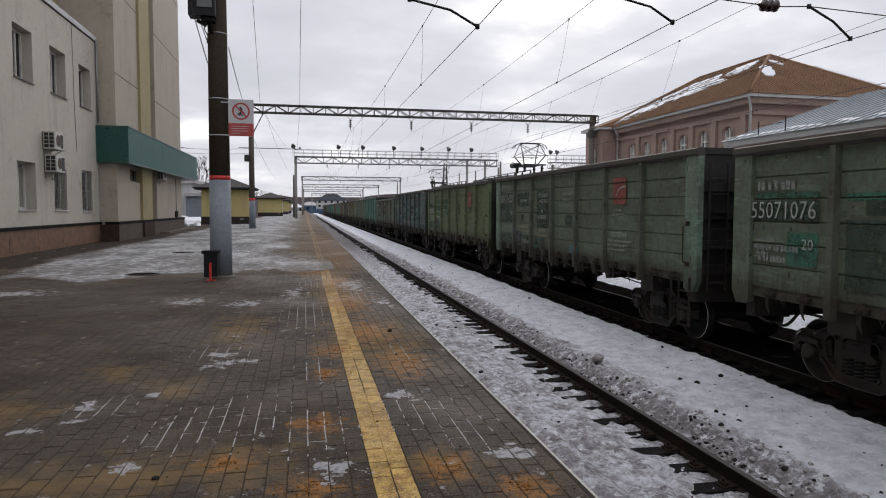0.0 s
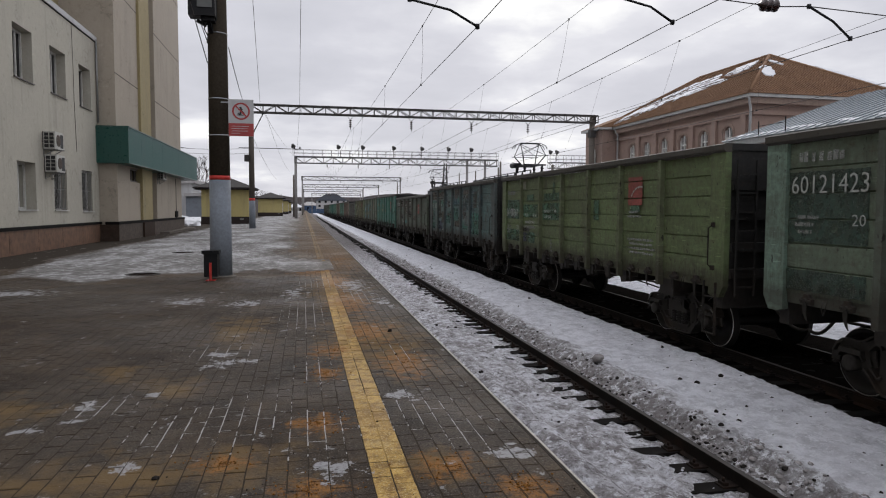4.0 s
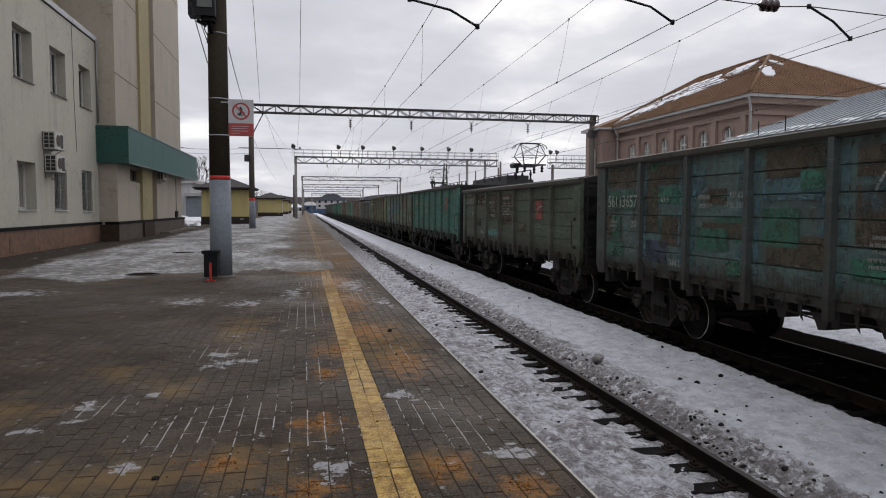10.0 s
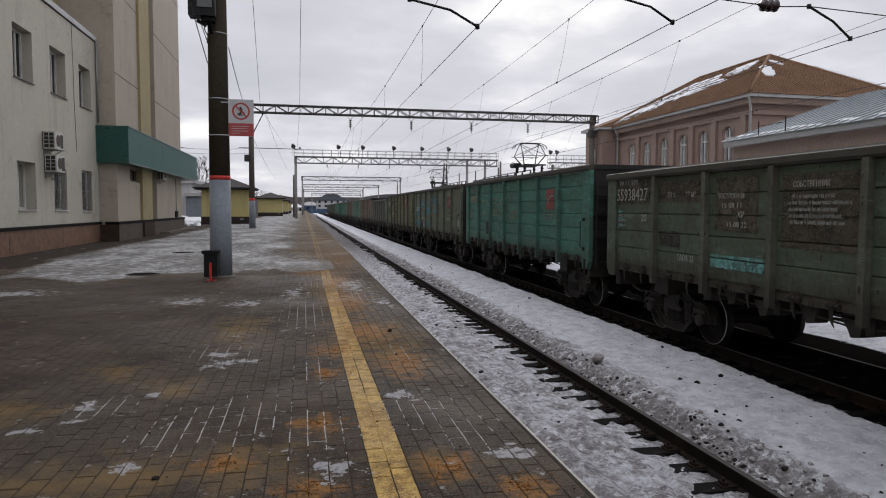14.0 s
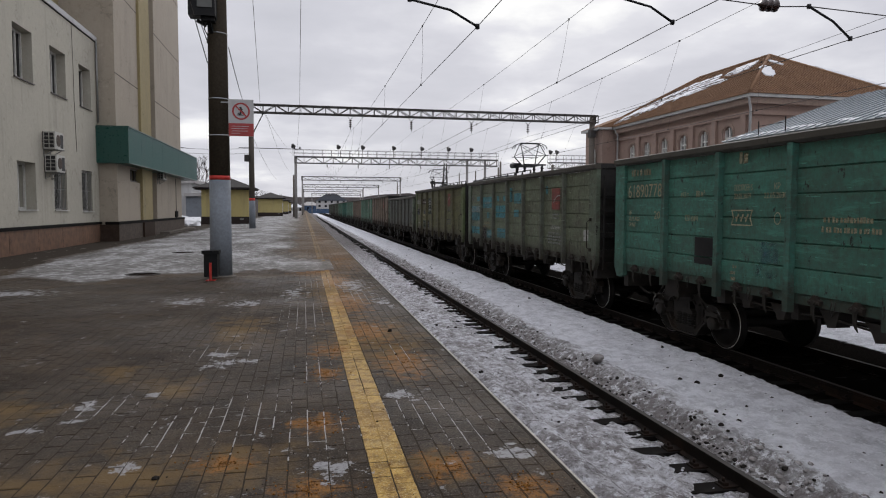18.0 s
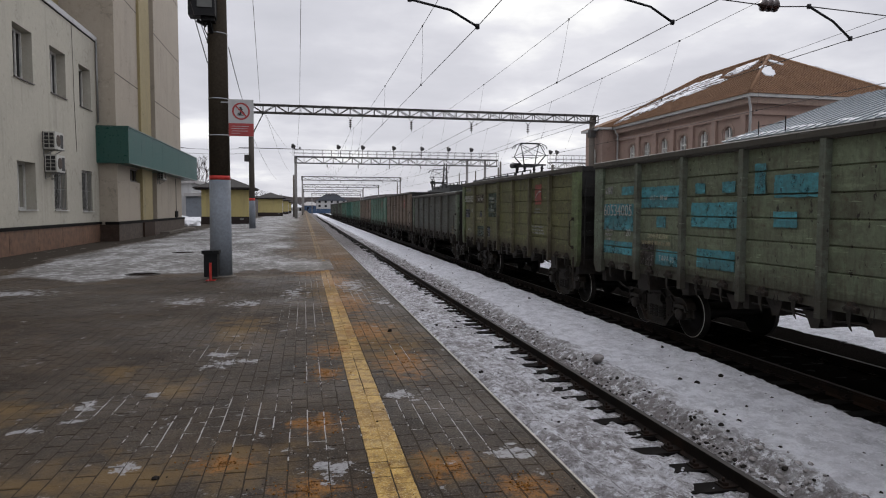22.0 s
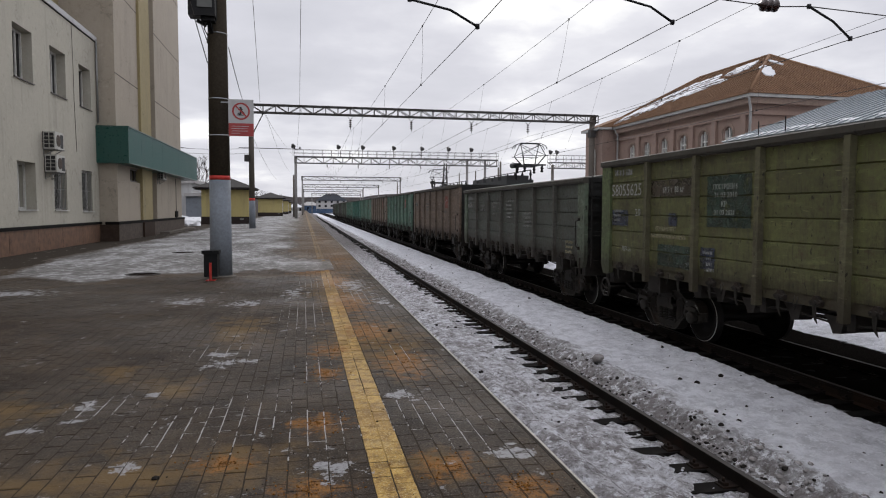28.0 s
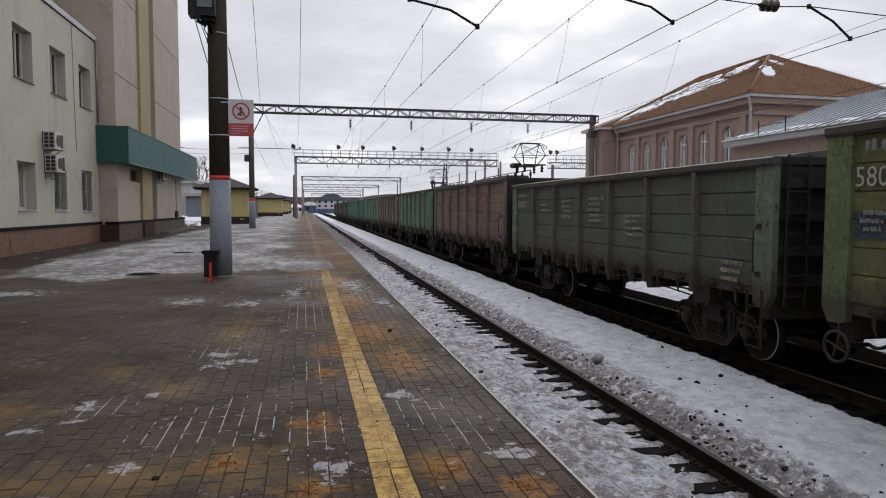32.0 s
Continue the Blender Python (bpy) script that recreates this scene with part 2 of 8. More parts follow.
    col = mixed(nt, ramp_of(nt, knock, [(0.655 - 0.03 * rust, 0), (0.68 - 0.03 * rust, 0.9)]), col, (0.016, 0.012, 0.01))
    scrape = noise_of(nt, co, 5.0, 4, 0.6, (1.0, 0.5, 5.0))
    col = mixed(nt, ramp_of(nt, scrape, [(0.66, 0), (0.69, 0.5)]), col, tuple(min(1, c * 1.9 + 0.04) for c in colour))
    spot = noise_of(nt, co, 24, 5, 0.7)
    col = mixed(nt, ramp_of(nt, spot, [(0.62, 0), (0.67, 0.35 + 0.4 * rust)]), col, (0.06, 0.03, 0.017))
    # crust of coal dust and rust that splashes up from the hatches
    ragged_top = maths(nt, "ADD", place.outputs["Z"], maths(nt, "ADD", maths(nt, "MULTIPLY", run, 1.0), maths(nt, "MULTIPLY", chip, 0.6)))
    col = mixed(nt, ramp_of(nt, maths(nt, "MULTIPLY", ragged_top, 0.25), [(0.56, 0.4 + 0.6 * rust), (0.645, 0.0)]), col, mixed(nt, fine, (0.007, 0.006, 0.0055), (0.04, 0.025, 0.017)))
    nt.links.new(col, bsdf.inputs["Base Color"])
    nt.links.new(ramp_of(nt, fine, [(0.25, 0.5), (0.75, 0.8)]), bsdf.inputs["Roughness"])
    if worn:   # an old coat that shows the sheet beneath where it has flaked off; worn is how much of it still covers
        nt.links.new(ramp_of(nt, noise_of(nt, co, 3.6, 9, 0.78), [(0.30 + 0.3 * (1 - worn), 0.0), (0.46 + 0.3 * (1 - worn), worn)]), bsdf.inputs["Alpha"])
    bumped(nt, bsdf, maths(nt, "ADD", broad, maths(nt, "MULTIPLY", fine, 0.15)), 0.35, 0.03)
    return m

# where sand was strewn, where trodden snow lies on the blocks, and where it fills the joints: x, y, half width, half length
SAND = [(0.11, 5.18, 0.28, 0.35), (0.32, 7.9, 0.35, 0.5), (0.2, 6.8, 0.22, 0.4), (1.06, 7.1, 0.38, 0.9), (0.82, 9.1, 0.5, 1.1), (-0.55, 4.48, 0.25, 0.2),
        (0.9, 4.15, 0.3, 0.3), (1.3, 3.75, 0.25, 0.25), (0.0, 3.94, 0.3, 0.2), (0.3, 17.8, 0.8, 1.6), (0.75, 12.0, 0.5, 2.0), (0.7, 15.5, 0.5, 2.5), (1.1, 24, 0.8, 7.0), (0.9, 36, 0.7, 9.0)]
DUST = [(-1.11, 4.38, 0.8, 0.6), (-1.66, 4.31, 0.6, 0.35), (-1.9, 7.2, 0.4, 0.5), (-2.45, 6.0, 0.6, 0.6), (-1.24, 6.45, 0.4, 0.6), (-0.4, 4.4, 0.6, 0.6), (0.9, 8.5, 0.9, 2.5), (0.8, 4.2, 0.5, 0.4), (0.6, 14, 0.9, 4.0), (1.0, 28, 0.9, 14.0), (-0.9, 9.5, 0.6, 1.5)]
FROST = [(-0.82, 7.45, 0.42, 0.36), (-0.98, 7.9, 0.34, 0.2), (-2.07, 12.5, 0.7, 0.8), (-1.05, 12.1, 0.55, 0.6), (-2.06, 5.44, 0.28, 0.14), (-1.8, 5.6, 0.22, 0.14), (-1.79, 6.07, 0.16, 0.25), (-1.38, 6.29, 0.36, 0.14), (-1.16, 4.57, 0.13, 0.2), (-5.5, 14.3, 1.2, 0.8),
         (0.8, 5.85, 0.3, 0.3), (0.2, 4.24, 0.25, 0.3), (-0.2, 13.4, 0.35, 1.3), (1.36, 11.85, 0.25, 0.9), (1.39, 4.3, 0.22, 0.28), (1.0, 14.5, 0.5, 1.8)]
JOINT = [(-0.55, 5.45, 0.8, 0.9), (0.08, 5.1, 0.5, 0.8), (0.92, 5.4, 0.5, 0.8), (0.0, 10.8, 0.55, 2.6), (1.1, 13.0, 0.6, 2.4), (-1.69, 6.0, 0.5, 0.5), (1.1, 7.6, 0.3, 0.8), (-1.0, 5.15, 0.5, 0.6), (1.22, 4.84, 0.4, 0.6), (0.3, 15.2, 0.9, 1.6), (-1.0, 8.0, 0.6, 0.8), (0.1, 7.0, 0.3, 1.0)]


def blobs(nt, pos, spots):
    """1 in the middle of each spot, 0 outside all."""
    best = None
    for x, y, rx, ry in spots:
        mp = nt.nodes.new("ShaderNodeMapping")
        mp.vector_type = "TEXTURE"
        mp.inputs["Location"].default_value, mp.inputs["Scale"].default_value = (x, y, 0), (rx, ry, 1e4)
        nt.links.new(pos, mp.inputs["Vector"])
        ln = nt.nodes.new("ShaderNodeVectorMath")
        ln.operation = "LENGTH"
        nt.links.new(mp.outputs[0], ln.inputs[0])
        d = ln.outputs["Value"]
        best = d if best is None else maths(nt, "MINIMUM", best, d)
    return maths(nt, "SUBTRACT", 1.0, best)


def ragged(nt, pos, spots, scale, amount, lo, hi, top=1.0):
    m = blobs(nt, pos, spots)
    n = noise_of(nt, pos, scale, 7, 0.68)
    v = maths(nt, "ADD", m, maths(nt, "MULTIPLY", maths(nt, "SUBTRACT", n, 0.5), amount))
    return ramp_of(nt, v, [(lo, 0.0), (hi, top)])


# concrete paving blocks, worn, with sand, ice film and trodden snow in places
def paving(name, colour, yellow=False):
    m, nt, bsdf, co = blank(name, 0.72)
    bsdf.inputs["Specular IOR Level"].default_value = 0.16
    z, pos = facing_up(nt)
    info = nt.nodes.new("ShaderNodeNewGeometry").outputs["Random Per Island"]
    inst = nt.nodes.new("ShaderNodeObjectInfo").outputs["Random"]
    tone = maths(nt, "FRACT", maths(nt, "ADD", info, inst))
    fine = noise_of(nt, pos, 42, 5, 0.75)
    broad = noise_of(nt, pos, 0.55, 5, 0.6)
    col = mixed(nt, tone, tuple(c * (0.75 if yellow else 0.62) for c in colour), tuple(c * (1.15 if yellow else 1.3) for c in colour))
    col = mixed(nt, ramp_of(nt, fine, [(0.38, 0), (0.66, 0.7)]), col, tuple(c * (1.12 if yellow else 2.1) for c in colour))
    speck = noise_of(nt, pos, 27, 6, 0.72)
    col = mixed(nt, ramp_of(nt, speck, [(0.36, 0.7), (0.46, 0)]), col, tuple(c * (0.6 if yellow else 0.45) for c in colour))
    col = mixed(nt, ramp_of(nt, speck, [(0.58, 0), (0.68, 0.5)]), col, (0.3, 0.2, 0.08) if yellow else (0.06, 0.05, 0.04))
    grime = noise_of(nt, pos, 6.5, 8, 0.75)
    col = mixed(nt, ramp_of(nt, grime, [(0.46, 0), (0.58, 0.8 if yellow else 0.7)]), col, (0.13, 0.07, 0.028) if yellow else (0.048, 0.035, 0.023))
    col = mixed(nt, ramp_of(nt, grime, [(0.36, 0.55), (0.46, 0)]), col, (0.27, 0.18, 0.07) if yellow else tuple(c * 0.55 for c in colour))
    col = mixed(nt, ramp_of(nt, broad, [(0.46, 0), (0.6, 0.5)]), col, (0.2, 0.12, 0.045) if yellow else (0.04, 0.031, 0.022))
    sand2 = noise_of(nt, pos, 38, 4, 0.7)
    smear = noise_of(nt, pos, 2.0, 8, 0.7, (1.0, 0.6, 1.0))
    col = mixed(nt, ramp_of(nt, smear, [(0.36, 0.75), (0.5, 0)]), col, (0.16, 0.09, 0.03) if yellow else (0.0135, 0.0098, 0.0072))
    col = mixed(nt, ramp_of(nt, smear, [(0.55, 0), (0.66, 0.35)]), col, (0.42, 0.33, 0.16) if yellow else (0.06, 0.05, 0.04))
    grit = noise_of(nt, pos, 62, 4, 0.75)
    col = mixed(nt, ramp_of(nt, grit, [(0.55, 0), (0.62, 0.75)]), col, (0.5, 0.42, 0.25) if yellow else (0.105, 0.09, 0.07))
    col = mixed(nt, ramp_of(nt, grit, [(0.36, 0.8), (0.45, 0)]), col, (0.2, 0.13, 0.05) if yellow else (0.009, 0.0075, 0.006))
    col = mixed(nt, ragged(nt, pos, DUST, 2.6, 3.4, 0.15, 1.0, 0.75), col, (0.125, 0.078, 0.028))
    sfac = maths(nt, "MULTIPLY", ragged(nt, pos, SAND, 6.0, 3.4, 0.15, 0.8, 1.0), ramp_of(nt, sand2, [(0.38, 0.15), (0.52, 1)]))
    col = mixed(nt, sfac, col, mixed(nt, speck, (0.13, 0.055, 0.014), (0.27, 0.125, 0.027)))
    haze = ramp_of(nt, noise_of(nt, pos, 0.8, 6, 0.65), [(0.5, 0), (0.68, 0.45)])
    col = mixed(nt, maths(nt, "MULTIPLY", haze, sand2), col, (0.11, 0.068, 0.03))
    far_sep = nt.nodes.new("ShaderNodeSeparateXYZ")
    nt.links.new(pos, far_sep.inputs[0])
    far_dirt = maths(nt, "MULTIPLY", ramp_of(nt, maths(nt, "ADD", maths(nt, "MULTIPLY", far_sep.outputs["Y"], 0.02), maths(nt, "MULTIPLY", broad, 0.3)), [(0.46, 0.0), (0.62, 1.0)]), ramp_of(nt, grime, [(0.3, 0.95), (0.7, 0.6)]))
    col = mixed(nt, far_dirt, col, mixed(nt, sand2, (0.075, 0.05, 0.03), (0.125, 0.085, 0.05)))
    frost = noise_of(nt, pos, 2.6, 8, 0.72, (1.0, 1.3, 1.0))
    ffac = maths(nt, "MAXIMUM", ramp_of(nt, frost, [(0.63, 0), (0.67, 0.7)]), maths(nt, "MULTIPLY", ragged(nt, pos, FROST, 5.0, 4.6, 0.62, 0.70, 0.9), ramp_of(nt, noise_of(nt, pos, 24, 5, 0.7), [(0.36, 0.3), (0.5, 1)])))
    fleck = maths(nt, "MULTIPLY", ramp_of(nt, noise_of(nt, pos, 7.0, 6, 0.72, (1.0, 0.7, 1.0)), [(0.63, 0), (0.66, 0.85)]), ramp_of(nt, noise_of(nt, pos, 0.7, 3, 0.6), [(0.44, 0), (0.54, 1)]))
    ffac = maths(nt, "MAXIMUM", ffac, fleck)
    col = mixed(nt, ffac, col, (0.27, 0.268, 0.275))
    nt.links.new(col, bsdf.inputs["Base Color"])
    wet = noise_of(nt, pos, 0.35, 4, 0.6)
    nt.links.new(ramp_of(nt, wet, [(0.38, 0.55), (0.62, 0.9)]), bsdf.inputs["Roughness"])
    bumped(nt, bsdf, maths(nt, "ADD", fine, grit), 0.7, 0.006)
    return m


paving("paver_grey", (0.0246, 0.0172, 0.0121))
paving("paver_yellow", (0.47, 0.305, 0.088), yellow=True)
plain("edge_steel", (0.36, 0.34, 0.3), 0.6, 0.2, 20, 0.35, 0.1, (0.08, 0.05, 0.03), 0.5)
plain("kerb_stone", (0.03, 0.026, 0.022), 0.85, 0, 30, 0.3, 0.3, (0.08, 0.07, 0.06), 0.3)


# joints filled with sand, dirt and in places packed snow
def joint_bed():
    m, nt, bsdf, co = blank("joint_bed", 0.9)
    bsdf.inputs["Specular IOR Level"].default_value = 0.1
    z, pos = facing_up(nt)
    fine = noise_of(nt, pos, 14, 5, 0.7)
    loose = ramp_of(nt, noise_of(nt, pos, 2.2, 7, 0.7), [(0.63, 0), (0.66, 1)])
    mask = maths(nt, "MAXIMUM", loose, ragged(nt, pos, JOINT, 7.0, 3.6, 0.42, 0.56, 0.85))
    col = mixed(nt, mask, (0.03, 0.023, 0.0165), (0.36, 0.35, 0.345))
    col = mixed(nt, ragged(nt, pos, [(0.53, 5.1, 0.12, 0.9), (0.53, 9.0, 0.12, 1.6), (0.53, 12.5, 0.12, 1.5)], 6.0, 1.5, 0.05, 0.2), col, (0.26, 0.17, 0.06))
    nt.links.new(col, bsdf.inputs["Base Color"])
    bumped(nt, bsdf, fine, 0.4, 0.006)


joint_bed()


# trodden ice with wet film, beyond the swept blocks
def ice_sheet():
    m, nt, bsdf, co = blank("trodden_ice", 0.3)
    bsdf.inputs["Specular IOR Level"].default_value = 0.16
    z, pos = facing_up(nt)
    a = noise_of(nt, pos, 0.5, 7, 0.66, (1.0, 0.45, 1.0))
    b = noise_of(nt, pos, 4.5, 8, 0.74, (1.0, 0.7, 1.0))
    f = maths(nt, "ADD", maths(nt, "MULTIPLY", a, 0.5), maths(nt, "MULTIPLY", b, 0.5))
    r = nt.nodes.new("ShaderNodeValToRGB")
    els = r.color_ramp.elements
    els[0].position, els[0].color = 0.33, (0.026, 0.023, 0.021, 1)
    els[1].position, els[1].color = 0.60, (0.43, 0.432, 0.44, 1)
    e = els.new(0.48)
    e.color = (0.14, 0.134, 0.128, 1)
    nt.links.new(f, r.inputs[0])
    s = nt.nodes.new("ShaderNodeSeparateXYZ")
    nt.links.new(pos, s.inputs[0])
    edge = ramp_of(nt, maths(nt, "ADD", maths(nt, "ADD", maths(nt, "MULTIPLY", s.outputs["X"], 0.09), maths(nt, "MULTIPLY", b, 1.1)), maths(nt, "MULTIPLY", maths(nt, "MINIMUM", s.outputs["Y"], 60.0), 0.004)), [(0.52, 0.0), (0.95, 0.95)])
    thin = ramp_of(nt, maths(nt, "ADD", maths(nt, "MULTIPLY", s.outputs["Z"], 80.0), maths(nt, "MULTIPLY", b, 0.5)), [(0.4, 1.0), (0.95, 0.0)])
    col = mixed(nt, edge, mixed(nt, thin, r.outputs[0], (0.045, 0.034, 0.025)), mixed(nt, a, (0.055, 0.043, 0.032), (0.17, 0.135, 0.1)))
    nt.links.new(col, bsdf.inputs["Base Color"])
    nt.links.new(ramp_of(nt, b, [(0.38, 0.8), (0.56, 0.7), (0.64, 0.22)]), bsdf.inputs["Roughness"])
    bumped(nt, bsdf, f, 0.35, 0.03)


ice_sheet()


# snow between the tracks: clean on top, dirty at the rails, ballast darkened by painted shade under the train
def snow_ground():
    m, nt, bsdf, co = blank("snow_ground", 0.85)
    bsdf.inputs["Specular IOR Level"].default_value = 0.0
    z, pos = facing_up(nt)
    s = nt.nodes.new("ShaderNodeSeparateXYZ")
    nt.links.new(pos, s.inputs[0])
    x, h = s.outputs["X"], s.outputs["Z"]
    fine, mid, broad = noise_of(nt, pos, 22, 6, 0.7), noise_of(nt, pos, 3.2, 7, 0.68), noise_of(nt, pos, 0.5, 5, 0.6)
    col = mixed(nt, ramp_of(nt, mid, [(0.36, 0), (0.6, 1)]), (0.535, 0.538, 0.578), (0.80, 0.806, 0.856))
    col = mixed(nt, ramp_of(nt, broad, [(0.5, 0), (0.72, 0.2)]), col, (0.42, 0.405, 0.41))
    # dirt thrown on the bank beside the rail
    wob = maths(nt, "ADD", x, maths(nt, "MULTIPLY", maths(nt, "SUBTRACT", mid, 0.5), 0.7))
    bank = maths(nt, "MULTIPLY", ramp_of(nt, maths(nt, "MULTIPLY", wob, 0.1), [(0.405, 0), (0.43, 1)]), ramp_of(nt, maths(nt, "MULTIPLY", wob, 0.1), [(0.475, 1), (0.52, 0)]))
    col = mixed(nt, maths(nt, "MULTIPLY", bank, ramp_of(nt, fine, [(0.3, 0.9), (0.75, 0.35)])), col, (0.2, 0.18, 0.172))
    # soiled strip between the rails of the first track
    strip = maths(nt, "MULTIPLY", ramp_of(nt, maths(nt, "MULTIPLY", wob, 0.1), [(0.20, 0), (0.26, 1)]), ramp_of(nt, maths(nt, "MULTIPLY", wob, 0.1), [(0.36, 1), (0.43, 0)]))
    col = mixed(nt, maths(nt, "MULTIPLY", strip, ramp_of(nt, mid, [(0.40, 0.8), (0.58, 0.25)])), col, (0.24, 0.215, 0.21))
    # ballast, oil and coal under the train; its shade is put into the colour too
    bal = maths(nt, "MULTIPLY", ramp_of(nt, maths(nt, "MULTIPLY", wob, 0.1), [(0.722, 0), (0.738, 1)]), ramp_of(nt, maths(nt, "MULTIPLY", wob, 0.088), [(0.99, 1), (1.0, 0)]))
    crust = noise_of(nt, pos, 70, 4, 0.7)
    pits = noise_of(nt, pos, 8.5, 8, 0.72)
    dirtier = ramp_of(nt, maths(nt, "MULTIPLY", wob, 0.1), [(0.465, 1.0), (0.53, 0.16)])
    col = mixed(nt, maths(nt, "MULTIPLY", ramp_of(nt, pits, [(0.36, 0.7), (0.47, 0.0)]), dirtier), col, (0.2, 0.185, 0.187))
    col = mixed(nt, ramp_of(nt, pits, [(0.56, 0.0), (0.66, 0.5)]), col, (0.74, 0.735, 0.77))
    col = mixed(nt, maths(nt, "MULTIPLY", ramp_of(nt, crust, [(0.30, 0.6), (0.42, 0.0)]), dirtier), col, (0.2, 0.185, 0.18))
    crumb = noise_of(nt, pos, 9, 8, 0.8)
    col = mixed(nt, maths(nt, "MULTIPLY", ramp_of(nt, crumb, [(0.39, 0.9), (0.47, 0.0)]), dirtier), col, (0.12, 0.108, 0.105))
    soil = noise_of(nt, pos, 1.7, 8, 0.74)
    col = mixed(nt, maths(nt, "MULTIPLY", ramp_of(nt, soil, [(0.52, 0.0), (0.62, 0.5)]), dirtier), col, (0.27, 0.245, 0.24))
    col = mixed(nt, ramp_of(nt, crumb, [(0.57, 0.0), (0.64, 0.8)]), col, (0.70, 0.69, 0.72))
    col = mixed(nt, maths(nt, "MULTIPLY", bank, ramp_of(nt, crumb, [(0.35, 0.85), (0.65, 0.2)])), col, (0.17, 0.152, 0.145))
    # trampled and half-melted crust, with grit lying in the hollows
    melt = noise_of(nt, pos, 8.0, 10, 0.8, (1.0, 0.8, 1.0))
    near_rail = ramp_of(nt, maths(nt, "MULTIPLY", wob, 0.1), [(0.47, 1.0), (0.55, 0.1)])
    col = mixed(nt, maths(nt, "MULTIPLY", ramp_of(nt, melt, [(0.38, 0.75), (0.46, 0.0)]), near_rail), col, (0.2, 0.185, 0.182))
    col = mixed(nt, ramp_of(nt, melt, [(0.52, 0.0), (0.58, 0.85)]), col, (0.805, 0.815, 0.855))
    grit = noise_of(nt, pos, 30, 7, 0.78)
    col = mixed(nt, maths(nt, "MULTIPLY", ramp_of(nt, grit, [(0.35, 0.85), (0.42, 0.0)]), near_rail), col, (0.06, 0.052, 0.05))
    along = maths(nt, "ADD", maths(nt, "MULTIPLY", s.outputs["Y"], 0.016), maths(nt, "MULTIPLY", maths(nt, "SUBTRACT", mid, 0.5), 0.9))
    far_soil = maths(nt, "MULTIPLY", ramp_of(nt, along, [(0.48, 0.0), (0.8, 0.85)]), ramp_of(nt, maths(nt, "MULTIPLY", wob, 0.1), [(0.42, 1.0), (0.46, 0.0)]))
    col = mixed(nt, far_soil, col, mixed(nt, fine, (0.07, 0.06, 0.055), (0.2, 0.185, 0.18)))
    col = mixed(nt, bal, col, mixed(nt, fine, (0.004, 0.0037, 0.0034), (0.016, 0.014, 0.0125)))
    nt.links.new(col, bsdf.inputs["Base Color"])
    bumped(nt, bsdf, maths(nt, "ADD", maths(nt, "ADD", mid, maths(nt, "MULTIPLY", fine, 0.45)), maths(nt, "ADD", maths(nt, "MULTIPLY", crust, 0.15), maths(nt, "ADD", maths(nt, "MULTIPLY", melt, 1.2), maths(nt, "MULTIPLY", pits, 1.0)))), 1.0, 0.07)


snow_ground()


def thin_snow():
    m, nt, bsdf, co = blank("snow_thin", 0.8)
    z, pos = facing_up(nt)
    n = noise_of(nt, pos, 1.3, 8, 0.7, (1.0, 0.5, 1.6))
    nt.links.new(mixed(nt, n, (0.6, 0.61, 0.64), (0.78, 0.78, 0.8)), bsdf.inputs["Base Color"])
    nt.links.new(ramp_of(nt, n, [(0.42, 0.0), (0.52, 0.95)]), bsdf.inputs["Alpha"])


thin_snow()
plain("snow_clump", (0.24, 0.225, 0.22), 0.8, 0, 12, 0.4, 0.5)
plain("snow_clean", (0.68, 0.69, 0.71), 0.75, 0, 8, 0.12, 0.3, (0.5, 0.5, 0.5), 0.3)
plain("sand_grain", (0.19, 0.085, 0.02), 0.9, 0, 30, 0.4, 0.3)
plain("clod_dark", (0.022, 0.019, 0.017), 0.9, 0, 20, 0.4, 0.5)
plain("rail_side", (0.014, 0.011, 0.0095), 0.7, 0.1, 14, 0.4, 0.2, (0.06, 0.03, 0.018), 0.5)
plain("rail_head", (0.04, 0.036, 0.033), 0.65, 0.0, 14, 0.2, 0.05)
plain("sleeper", (0.007, 0.006, 0.0055), 0.95, 0, 18, 0.4, 0.4)
plain("clay_tile", (0.222, 0.134, 0.084), 0.8, 0, 6, 0.3, 0.2, (0.07, 0.045, 0.035), 0.5)
plain("grey_metal_roof", (0.2, 0.23, 0.25), 0.45, 0.3, 3, 0.15, 0.05)
plain("wet_asphalt", (0.06, 0.053, 0.047), 0.5, 0, 22, 0.35, 0.3, (0.16, 0.15, 0.14), 0.5)

# ---- helpers for meshes ----
ZR = -0.99            # rail heads
LIFT = 0.065          # the second track lies this much higher
X1, X2, X3, X4 = 3.54, 8.56, 13.62, 18.7   # track axes


def box(bm, x0, x1, y0, y1, z0, z1, m=0):
    v = [bm.verts.new(p) for p in ((x0, y0, z0), (x1, y0, z0), (x1, y1, z0), (x0, y1, z0), (x0, y0, z1), (x1, y0, z1), (x1, y1, z1), (x0, y1, z1))]
    for f in ((3, 2, 1, 0), (4, 5, 6, 7), (0, 1, 5, 4), (1, 2, 6, 5), (2, 3, 7, 6), (3, 0, 4, 7)):
        bm.faces.new([v[i] for i in f]).material_index = m
    return v


